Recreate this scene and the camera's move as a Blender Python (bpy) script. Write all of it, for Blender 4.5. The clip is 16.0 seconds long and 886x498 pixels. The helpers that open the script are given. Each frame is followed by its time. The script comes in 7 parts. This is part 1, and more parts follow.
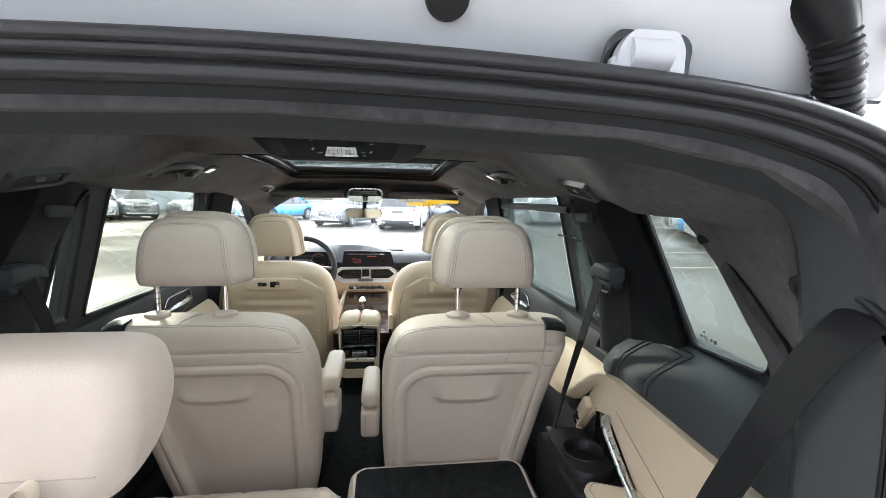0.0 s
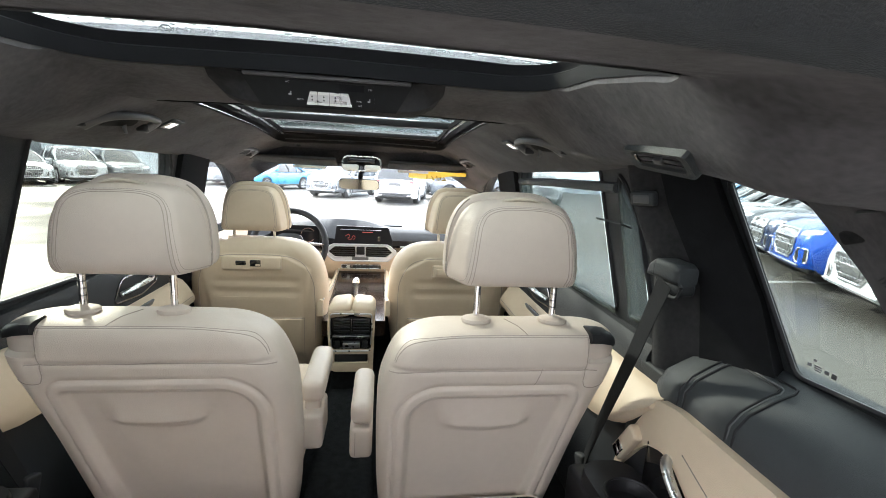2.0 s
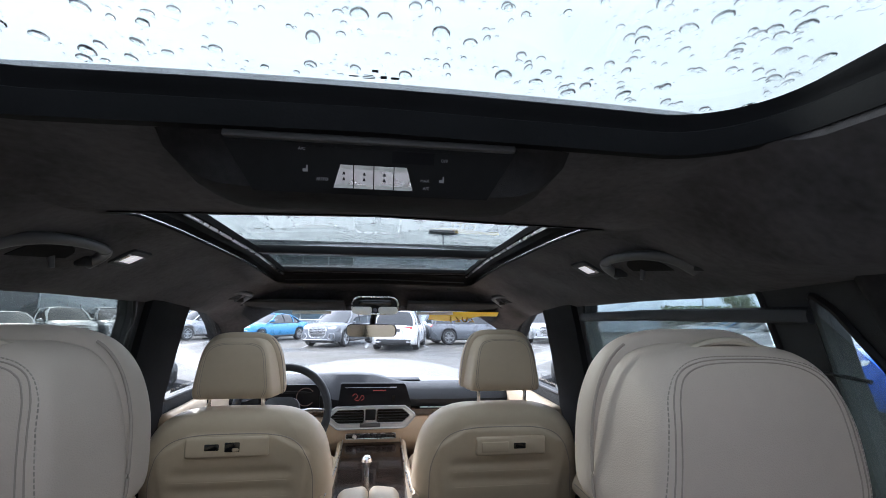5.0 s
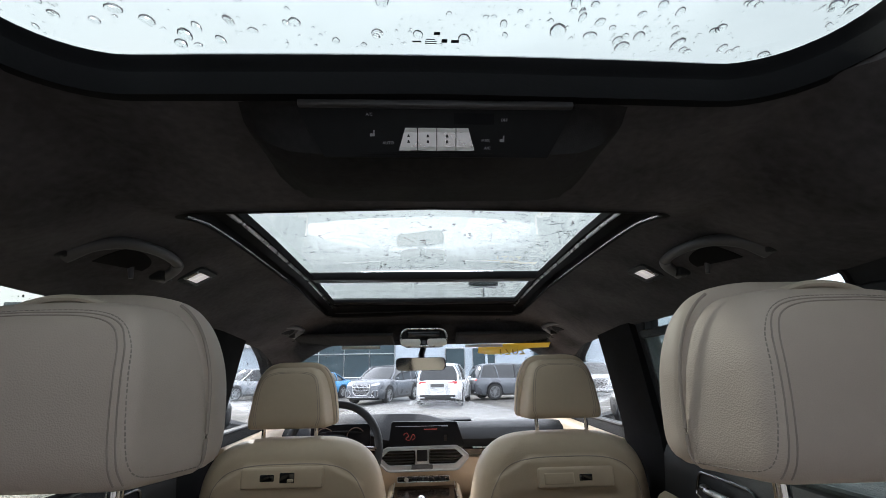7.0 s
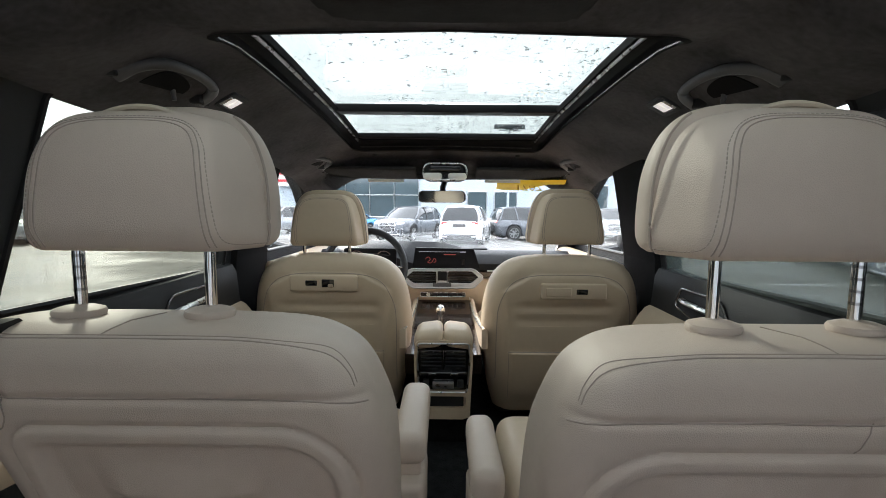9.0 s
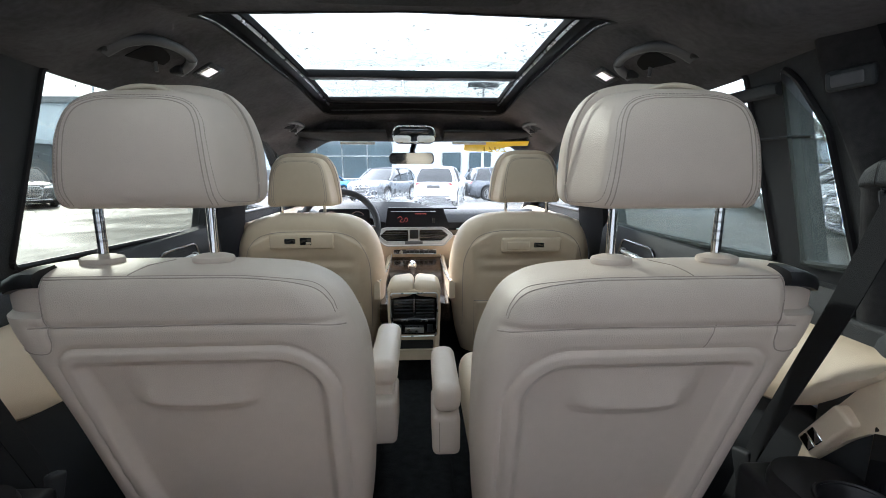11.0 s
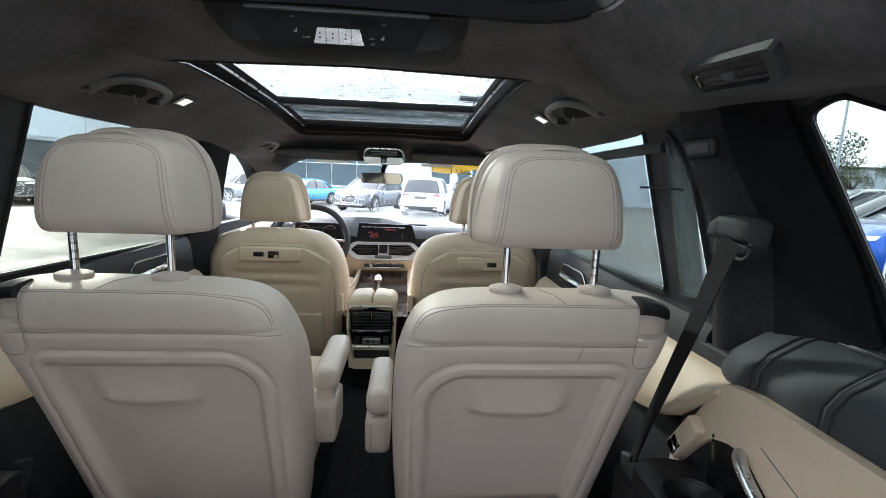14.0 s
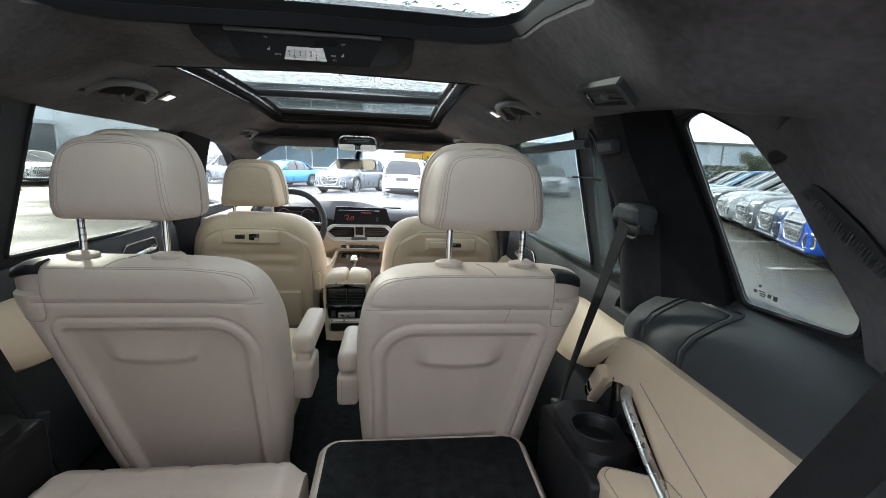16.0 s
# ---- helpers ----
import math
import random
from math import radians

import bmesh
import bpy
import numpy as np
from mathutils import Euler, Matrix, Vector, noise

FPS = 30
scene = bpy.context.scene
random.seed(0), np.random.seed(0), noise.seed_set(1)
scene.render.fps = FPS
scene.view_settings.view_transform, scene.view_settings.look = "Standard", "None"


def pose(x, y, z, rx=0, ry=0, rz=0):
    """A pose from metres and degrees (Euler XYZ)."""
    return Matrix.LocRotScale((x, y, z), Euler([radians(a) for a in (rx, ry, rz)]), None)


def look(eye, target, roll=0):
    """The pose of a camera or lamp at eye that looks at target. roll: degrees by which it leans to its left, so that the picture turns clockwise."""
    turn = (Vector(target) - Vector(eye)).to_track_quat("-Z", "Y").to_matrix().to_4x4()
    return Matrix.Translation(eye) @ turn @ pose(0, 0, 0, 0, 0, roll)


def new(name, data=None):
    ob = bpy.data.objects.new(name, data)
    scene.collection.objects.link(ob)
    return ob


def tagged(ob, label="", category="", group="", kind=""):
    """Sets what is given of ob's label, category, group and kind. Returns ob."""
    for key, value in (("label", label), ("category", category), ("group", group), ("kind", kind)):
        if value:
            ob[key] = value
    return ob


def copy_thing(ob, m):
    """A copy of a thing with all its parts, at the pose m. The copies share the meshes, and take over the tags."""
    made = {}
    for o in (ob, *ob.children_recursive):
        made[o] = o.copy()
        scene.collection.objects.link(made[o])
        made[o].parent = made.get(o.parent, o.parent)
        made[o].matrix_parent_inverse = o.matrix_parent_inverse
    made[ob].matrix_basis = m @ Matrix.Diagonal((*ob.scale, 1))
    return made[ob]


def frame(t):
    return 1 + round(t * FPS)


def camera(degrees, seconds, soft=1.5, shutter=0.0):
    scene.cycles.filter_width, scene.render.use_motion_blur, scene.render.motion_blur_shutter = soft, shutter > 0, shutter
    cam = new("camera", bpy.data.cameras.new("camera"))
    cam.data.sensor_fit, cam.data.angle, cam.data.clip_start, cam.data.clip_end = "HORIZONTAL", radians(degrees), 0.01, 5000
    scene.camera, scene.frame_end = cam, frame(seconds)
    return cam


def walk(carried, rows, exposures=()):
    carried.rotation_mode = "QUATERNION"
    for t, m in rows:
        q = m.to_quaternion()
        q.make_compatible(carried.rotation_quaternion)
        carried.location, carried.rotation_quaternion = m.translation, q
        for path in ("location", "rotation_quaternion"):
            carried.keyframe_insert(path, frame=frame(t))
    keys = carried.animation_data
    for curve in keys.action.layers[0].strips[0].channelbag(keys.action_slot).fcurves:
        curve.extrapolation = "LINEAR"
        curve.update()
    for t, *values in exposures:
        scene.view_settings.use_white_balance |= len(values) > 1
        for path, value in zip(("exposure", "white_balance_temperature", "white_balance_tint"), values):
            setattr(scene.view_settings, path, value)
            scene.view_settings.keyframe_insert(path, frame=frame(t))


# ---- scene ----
cam = camera(89.7, 16.0, soft=0.5)
PATH = [
    (0, (0.112, 0.669, 1.58), (0.369, 2.635, 1.312), 1.2),
    (0.5, (0.09, 0.748, 1.571), (0.436, 2.693, 1.259), 1.5),
    (1, (0.057, 0.823, 1.566), (0.448, 2.754, 1.219), 2.8),
    (1.5, (0.094, 0.869, 1.559), (0.431, 2.807, 1.197), 3.0),
    (2, (0.104, 0.945, 1.563), (0.381, 2.889, 1.182), 3.1),
    (2.5, (0.08, 1.037, 1.574), (0.297, 2.976, 1.132), 2.7),
    (3, (0.054, 1.133, 1.575), (0.26, 3.064, 1.095), 2.8),
    (3.5, (0.064, 1.213, 1.579), (0.293, 3.13, 1.056), 1.0),
    (4, (0.045, 1.294, 1.549), (0.298, 3.232, 1.124), -0.9),
    (4.5, (0.023, 1.35, 1.536), (0.312, 3.329, 1.504), -0.1),
    (5, (0.013, 1.363, 1.533), (0.289, 3.327, 1.79), 0.6),
    (5.2, (0.009, 1.361, 1.527), (0.282, 3.322, 1.81), 0.7),
    (7.3, (-0.015, 1.383, 1.423), (0.045, 3.317, 1.927), -1.3),
    (7.5, (-0.007, 1.381, 1.419), (0.029, 3.325, 1.884), -1.4),
    (8, (-0.006, 1.379, 1.385), (0.004, 3.364, 1.627), -1.5),
    (8.5, (-0.003, 1.348, 1.371), (-0.006, 3.348, 1.375), -1.2),
    (9, (-0.005, 1.299, 1.386), (-0.01, 3.289, 1.192), 0.5),
    (9.5, (-0.001, 1.238, 1.388), (0.078, 3.212, 1.078), 1.0),
    (9.7, (-0.006, 1.223, 1.377), (0.082, 3.189, 1.021), 0.6),
    (12, (0.039, 1.123, 1.407), (0.144, 3.087, 1.042), -0.1),
    (12.5, (0.044, 1.102, 1.414), (0.143, 3.07, 1.069), 1.1),
    (13, (0.061, 1.084, 1.413), (0.154, 3.054, 1.081), 1.8),
    (13.5, (0.084, 1.053, 1.433), (0.202, 3.024, 1.112), 2.2),
    (14, (0.125, 1.031, 1.444), (0.283, 2.999, 1.126), 2.2),
    (14.5, (0.15, 1.006, 1.446), (0.359, 2.97, 1.132), 2.2),
    (15, (0.163, 0.956, 1.462), (0.402, 2.918, 1.157), 2.1),
    (15.5, (0.172, 0.923, 1.461), (0.44, 2.882, 1.157), 2.1),
    (16, (0.175, 0.861, 1.474), (0.409, 2.807, 1.077), 2.2),
]
from mathutils.bvhtree import BVHTree

# exposure along the walk
EXPOSE = [(0.0, 2.02, 6150, 13), (0.5, 2.19, 6200, 13), (1.0, 2.29, 6200, 13), (2.0, 2.19, 6200, 14), (3.0, 1.82, 6000, 15), (3.5, 1.69, 5900, 15), (4.0, 1.59, 5750, 15), (4.5, 1.39, 5720, 17), (5.0, 0.84, 5650, 18), (7.5, 0.44, 6250, 16), (8.0, 0.80, 6400, 15), (8.5, 0.88, 6400, 15), (9.5, 1.14, 5950, 15), (12.0, 1.54, 5830, 15), (14.0, 1.56, 5880, 14), (16.0, 1.54, 5980, 14)]
walk(cam, [(t, look(eye, target, roll)) for t, eye, target, roll in PATH], EXPOSE)

# ---------------------------------------------------------------- world and sun
SUN_AZ, SUN_EL = radians(-35.0), radians(31.0)   # ahead of the car and to its left
world = bpy.data.worlds.new("world")
scene.world = world
world.use_nodes = True
wn, wl = world.node_tree.nodes, world.node_tree.links
wn.clear()
w_out, w_bg, w_sky = wn.new("ShaderNodeOutputWorld"), wn.new("ShaderNodeBackground"), wn.new("ShaderNodeTexSky")
w_sky.sky_type, w_sky.sun_disc = "NISHITA", False
w_sky.sun_elevation, w_sky.sun_rotation = SUN_EL, SUN_AZ
w_mix, w_noise, w_ramp, w_co = wn.new("ShaderNodeMixRGB"), wn.new("ShaderNodeTexNoise"), wn.new("ShaderNodeMapRange"), wn.new("ShaderNodeTexCoord")
w_map = wn.new("ShaderNodeMapping")
w_map.inputs["Scale"].default_value = (1.0, 1.0, 2.6)
w_noise.inputs["Scale"].default_value, w_noise.inputs["Detail"].default_value = 2.3, 6.0
w_ramp.inputs["From Min"].default_value, w_ramp.inputs["From Max"].default_value = 0.34, 0.62
w_ramp.inputs["To Min"].default_value, w_ramp.inputs["To Max"].default_value = 0.80, 0.98
w_mix.inputs["Color2"].default_value = (22.6, 23.1, 23.2, 1)
w_bg.inputs["Strength"].default_value = 0.15
wl.new(w_co.outputs["Generated"], w_map.inputs["Vector"])
wl.new(w_map.outputs["Vector"], w_noise.inputs["Vector"])
wl.new(w_noise.outputs["Fac"], w_ramp.inputs["Value"])
wl.new(w_ramp.outputs["Result"], w_mix.inputs["Fac"])
wl.new(w_sky.outputs["Color"], w_mix.inputs["Color1"])
wl.new(w_mix.outputs["Color"], w_bg.inputs["Color"])
wl.new(w_bg.outputs["Background"], w_out.inputs["Surface"])
sun = new("sun", bpy.data.lights.new("sun", "SUN"))
sun.data.energy, sun.data.angle, sun.data.color = 5.0, radians(5.0), (1.0, 0.93, 0.80)
to_sun = Vector((math.sin(SUN_AZ) * math.cos(SUN_EL), math.cos(SUN_AZ) * math.cos(SUN_EL), math.sin(SUN_EL)))
sun.matrix_basis = look(to_sun * 60, (0, 0, 0))


# ---------------------------------------------------------------- materials
def base_material(name):
    m = bpy.data.materials.new(name)
    m.use_nodes = True
    return m, m.node_tree.nodes, m.node_tree.links, m.node_tree.nodes["Principled BSDF"]


def surface(name, colour, rough=0.5, metal=0.0, vary=0.12, scale=6.0, grain=0.0, grain_scale=300.0, bump=0.0, bump_scale=30.0,
            cells=False, coat=0.0, sheen=0.0, per_object=0.0, specular=0.5):
    """A painted, woven, moulded or tanned surface: colour that varies at two scales, gloss that varies with it, and fine relief."""
    m, n, l, p = base_material(name)
    co = n.new("ShaderNodeTexCoord")
    big, fine = n.new("ShaderNodeTexNoise"), n.new("ShaderNodeTexNoise")
    big.inputs["Scale"].default_value, big.inputs["Detail"].default_value = scale, 5.0
    fine.inputs["Scale"].default_value, fine.inputs["Detail"].default_value = scale * 14, 3.0
    l.new(co.outputs["Object"], big.inputs["Vector"])
    l.new(co.outputs["Object"], fine.inputs["Vector"])
    add = n.new("ShaderNodeMath")
    add.operation = "MULTIPLY_ADD"
    add.inputs[1].default_value = 0.4
    l.new(fine.outputs["Fac"], add.inputs[0])
    l.new(big.outputs["Fac"], add.inputs[2])
    span = n.new("ShaderNodeMapRange")
    span.inputs["From Min"].default_value, span.inputs["From Max"].default_value = 0.45, 0.95
    span.inputs["To Min"].default_value, span.inputs["To Max"].default_value = 1 - vary, 1 + vary
    l.new(add.outputs["Value"], span.inputs["Value"])
    mul = n.new("ShaderNodeVectorMath")
    mul.operation = "SCALE"
    mul.inputs[0].default_value = colour
    l.new(span.outputs["Result"], mul.inputs["Scale"])
    last = mul.outputs["Vector"]
    if per_object:
        info, spread, again = n.new("ShaderNodeObjectInfo"), n.new("ShaderNodeMapRange"), n.new("ShaderNodeVectorMath")
        spread.inputs["To Min"].default_value, spread.inputs["To Max"].default_value = 1 - per_object, 1 + per_object
        again.operation = "SCALE"
        l.new(info.outputs["Random"], spread.inputs["Value"])
        l.new(last, again.inputs[0])
        l.new(spread.outputs["Result"], again.inputs["Scale"])
        last = again.outputs["Vector"]
    l.new(last, p.inputs["Base Color"])
    p.inputs["Metallic"].default_value = metal
    p.inputs["Coat Weight"].default_value = coat
    p.inputs["Coat Roughness"].default_value = 0.04
    p.inputs["Sheen Weight"].default_value = sheen
    p.inputs["Specular IOR Level"].default_value = specular
    gloss = n.new("ShaderNodeMapRange")
    gloss.inputs["To Min"].default_value, gloss.inputs["To Max"].default_value = max(0.02, rough - 0.07), min(1.0, rough + 0.07)
    l.new(big.outputs["Fac"], gloss.inputs["Value"])
    l.new(gloss.outputs["Result"], p.inputs["Roughness"])
    if grain or bump:
        b1, b2 = n.new("ShaderNodeBump"), n.new("ShaderNodeBump")
        wide = n.new("ShaderNodeTexNoise")
        wide.inputs["Scale"].default_value = bump_scale
        l.new(co.outputs["Object"], wide.inputs["Vector"])
        b1.inputs["Strength"].default_value, b1.inputs["Distance"].default_value = bump, 0.01
        l.new(wide.outputs["Fac"], b1.inputs["Height"])
        tiny = n.new("ShaderNodeTexVoronoi" if cells else "ShaderNodeTexNoise")
        tiny.inputs["Scale"].default_value = grain_scale
        l.new(co.outputs["Object"], tiny.inputs["Vector"])
        b2.inputs["Strength"].default_value, b2.inputs["Distance"].default_value = grain, 0.001
        l.new(tiny.outputs["Distance" if cells else "Fac"], b2.inputs["Height"])
        l.new(b1.outputs["Normal"], b2.inputs["Normal"])
        l.new(b2.outputs["Normal"], p.inputs["Normal"])
    return m


def pane_material(name, tint, gloss=0.06):
    """Thin clear or tinted glass: lets light through, reflects at a grazing angle."""
    m, n, l, p = base_material(name)
    n.remove(p)
    clear, shine, mix, face, power, span = n.new("ShaderNodeBsdfTransparent"), n.new("ShaderNodeBsdfGlossy"), n.new("ShaderNodeMixShader"), n.new("ShaderNodeLayerWeight"), n.new("ShaderNodeMath"), n.new("ShaderNodeMapRange")
    clear.inputs["Color"].default_value = (*tint, 1)
    shine.inputs["Roughness"].default_value = 0.01
    face.inputs["Blend"].default_value = 0.5
    power.operation, power.inputs[1].default_value = "POWER", 5.0
    span.inputs["To Min"].default_value, span.inputs["To Max"].default_value = gloss * 0.5, 0.9
    l.new(face.outputs["Facing"], power.inputs[0])
    l.new(power.outputs["Value"], span.inputs["Value"])
    l.new(span.outputs["Result"], mix.inputs["Fac"])
    l.new(clear.outputs["BSDF"], mix.inputs[1])
    l.new(shine.outputs["BSDF"], mix.inputs[2])
    l.new(mix.outputs["Shader"], n["Material Output"].inputs["Surface"])
    return m


def lit(name, colour, strength):
    m, n, l, p = base_material(name)
    p.inputs["Base Color"].default_value = (*colour, 1)
    p.inputs["Emission Color"].default_value = (*colour, 1)
    p.inputs["Emission Strength"].default_value = strength
    return m


def mesh_cloth(name, colour, see):
    """Woven sun blind, its holes too fine to tell apart: see is the share that is open."""
    m, n, l, p = base_material(name)
    p.inputs["Base Color"].default_value = (*colour, 1)
    p.inputs["Roughness"].default_value = 0.8
    clear, mix = n.new("ShaderNodeBsdfTransparent"), n.new("ShaderNodeMixShader")
    mix.inputs["Fac"].default_value = see
    glow, weave = n.new("ShaderNodeBsdfTranslucent"), n.new("ShaderNodeMixShader")
    glow.inputs["Color"].default_value = (*colour, 1)
    weave.inputs["Fac"].default_value = 0.5
    l.new(p.outputs["BSDF"], weave.inputs[1])
    l.new(glow.outputs["BSDF"], weave.inputs[2])
    l.new(weave.outputs["Shader"], mix.inputs[1])
    l.new(clear.outputs["BSDF"], mix.inputs[2])
    l.new(mix.outputs["Shader"], n["Material Output"].inputs["Surface"])
    return m


LEATHER = surface("cream_leather", (0.53, 0.445, 0.378), 0.50, specular=0.4, vary=0.05, scale=4, grain=0.28, grain_scale=700, cells=True, bump=0.09, bump_scale=14)
LEATHER_F = surface("cream_front_leather", (0.57, 0.455, 0.332), 0.48, specular=0.4, vary=0.05, scale=4, grain=0.28, grain_scale=700, cells=True, bump=0.09, bump_scale=14)
PIPING = surface("cream_piping", (0.50, 0.43, 0.34), 0.5, vary=0.06, grain=0.2)
STITCH = surface("stitching", (0.30, 0.26, 0.225), 0.7, vary=0.2, scale=200)
CREASE = surface("seam_shadow_gap", (0.34, 0.285, 0.245), 0.8, vary=0.1)
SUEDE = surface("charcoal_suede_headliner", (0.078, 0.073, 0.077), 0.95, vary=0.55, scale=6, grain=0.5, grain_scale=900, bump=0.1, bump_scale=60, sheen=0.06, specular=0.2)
# darker suede for pillars and visors; on the climate housing it paints shade
SUEDE_D = surface("dark_and_shaded_suede", (0.030, 0.029, 0.030), 0.95, vary=0.5, scale=7, grain=0.5, grain_scale=900, sheen=0.03, specular=0.15)
TRIM = surface("black_soft_plastic", (0.021, 0.022, 0.024), 0.5, specular=0.3, vary=0.12, scale=8, grain=0.5, grain_scale=900, cells=True)
TRIM_G = surface("dark_grey_upper_trim", (0.034, 0.037, 0.040), 0.50, specular=0.35, vary=0.10, scale=8, grain=0.5, grain_scale=900, cells=True)
RUBBER = surface("black_rubber_seal", (0.013, 0.0125, 0.014), 0.42, specular=0.25, vary=0.15, scale=12, grain=0.15)
FRAME_BLACK = surface("matt_black_roof_frame", (0.0075, 0.0075, 0.009), 0.62, specular=0.10, vary=0.15, scale=12, grain=0.15)
MATTE = surface("matt_black_panel", (0.012, 0.012, 0.013), 0.6, vary=0.2, specular=0.15)
SEAL = surface("hatch_seal_rubber", (0.030, 0.029, 0.033), 0.34, vary=0.15, scale=12, grain=0.15)
GLOSS = surface("piano_black", (0.008, 0.008, 0.009), 0.08, vary=0.1, coat=0.6)
CARPET = surface("black_carpet", (0.016, 0.017, 0.018), 1.0, vary=0.5, scale=40, grain=1.0, grain_scale=600, bump=0.6, bump_scale=250, specular=0.1)
WEBBING = surface("black_belt_webbing", (0.011, 0.011, 0.012), 0.85, specular=0.2, vary=0.25, scale=60, grain=0.8, grain_scale=800)
CHROME = surface("chrome", (0.78, 0.78, 0.78), 0.08, 1.0, vary=0.03)
SCREEN = surface("dark_display", (0.006, 0.006, 0.008), 0.35, vary=0.1, specular=0.15)
SILVER = surface("silver_vent_paint", (0.50, 0.51, 0.53), 0.36, 0.35, vary=0.05, scale=40)
SATIN = surface("satin_aluminium", (0.62, 0.62, 0.63), 0.28, 1.0, vary=0.05, scale=40)
DARK_CHROME = surface("smoked_chrome", (0.30, 0.30, 0.31), 0.2, 1.0, vary=0.05)
WOOD = surface("dark_brown_wood", (0.0225, 0.0130, 0.0090), 0.18, vary=0.5, scale=18, coat=0.5)
PAINT = surface("pale_grey_car_paint", (0.76, 0.76, 0.80), 0.3, vary=0.04, scale=3, coat=0.5)
WHITE_PLASTIC = surface("white_plastic", (0.75, 0.75, 0.73), 0.4, vary=0.05)
YELLOW = surface("yellow_sticker", (0.85, 0.62, 0.02), 0.4, vary=0.04)
CLEAR = pane_material("clear_glass", (0.84, 0.86, 0.865))
BLACK_CLOTH = surface("black_pillar_cloth", (0.010, 0.010, 0.011), 0.95, vary=0.3, scale=30, grain=0.4, grain_scale=900, specular=0.15)
GREY = surface("grey_plastic", (0.085, 0.085, 0.09), 0.42, vary=0.1, grain=0.2)
ROOF_GLASS = pane_material("roof_glass", (0.44, 0.465, 0.45), 0.02)
LIGHT_TINT = pane_material("light_tinted_glass", (0.47, 0.49, 0.46))
WATER, _n, _l, _p = base_material("rain_water")
_p.inputs["Base Color"].default_value = (0.97, 0.98, 0.98, 1)
_p.inputs["Roughness"].default_value, _p.inputs["IOR"].default_value, _p.inputs["Transmission Weight"].default_value = 0.0, 1.33, 1.0
DARK_PRIVACY = pane_material("dark_tinted_glass", (0.41, 0.44, 0.425))
PRIVACY = pane_material("tinted_glass", (0.62, 0.67, 0.66))
BLIND = mesh_cloth("grey_mesh_blind", (0.075, 0.085, 0.08), 0.29)
MIRROR = surface("mirror_glass", (0.85, 0.87, 0.87), 0.02, 1.0, vary=0.0)
LAMP_LENS = lit("lamp_lens", (1.0, 0.95, 0.86), 0.3)


# ---------------------------------------------------------------- mesh helpers
def obj(name, bm, material, smooth=True):
    bmesh.ops.recalc_face_normals(bm, faces=bm.faces)
    me = bpy.data.meshes.new(name)
    if smooth:
        for f in bm.faces:
            f.smooth = True
        for e in bm.edges:
            if len(e.link_faces) == 2 and e.calc_face_angle(0.0) > 0.75:
                e.smooth = False
    bm.to_mesh(me)
    bm.free()
    me.materials.append(material)
    return new(name, me)


def thing(name, at, label, category, group="", kind=""):
    ob = new(name)
    ob.empty_display_size = 0.05
    ob.location = at
    return tagged(ob, label, category, group, kind)


def part(name, bm, material, parent, label="", smooth=True, kind=""):
    """Links a bmesh, given in the place's own metres, as one mesh object under a thing or under a part."""
    ob = obj(name, bm, material, smooth)
    ob.parent = parent
    if parent.parent is None:
        ob.matrix_parent_inverse = Matrix.Translation(-parent.location)
    return tagged(ob, label, kind=kind)


def single(name, bm, material, label, category="", kind="", group="", smooth=True):
    return tagged(obj(name, bm, material, smooth), label, category, group, kind)


def box(x0, x1, y0, y1, z0, z1, r=0.0, seg=3, bm=None):
    bm2 = bmesh.new()
    bmesh.ops.create_cube(bm2, size=1, matrix=Matrix.Translation(((x0 + x1) / 2, (y0 + y1) / 2, (z0 + z1) / 2)) @ Matrix.Diagonal((abs(x1 - x0), abs(y1 - y0), abs(z1 - z0), 1)))
    if r:
        bmesh.ops.bevel(bm2, geom=list(bm2.edges), offset=r, segments=seg, profile=0.5, affect="EDGES")
    return joined(bm, bm2)


def joined(bm, bm2):
    if bm is None:
        return bm2
    me = bpy.data.meshes.new("tmp")
    bm2.to_mesh(me)
    bm2.free()
    bm.from_mesh(me)
    bpy.data.meshes.remove(me)
    return bm


def moved(bm, m):
    bmesh.ops.transform(bm, matrix=m, verts=bm.verts)
    return bm


def cyl(a, b, r0, r1=None, n=20, bm=None, cap=True):
    a, b = Vector(a), Vector(b)
    bm2 = bmesh.new()
    bmesh.ops.create_cone(bm2, cap_ends=cap, segments=n, radius1=r0, radius2=r0 if r1 is None else r1, depth=(b - a).length)
    moved(bm2, Matrix.Translation((a + b) / 2) @ (b - a).to_track_quat("Z", "Y").to_matrix().to_4x4())
    return joined(bm, bm2)


def loft(rings, cap=True, closed=True, bm=None):
    bm = bm or bmesh.new()
    rows = [[bm.verts.new(p) for p in ring] for ring in rings]
    n = len(rows[0])
    for a, b in zip(rows, rows[1:]):
        for i in range(n if closed else n - 1):
            j = (i + 1) % n
            bm.faces.new((a[i], a[j], b[j], b[i]))
    if cap and closed:
        bm.faces.new(rows[0])
        bm.faces.new(rows[-1])
    return bm


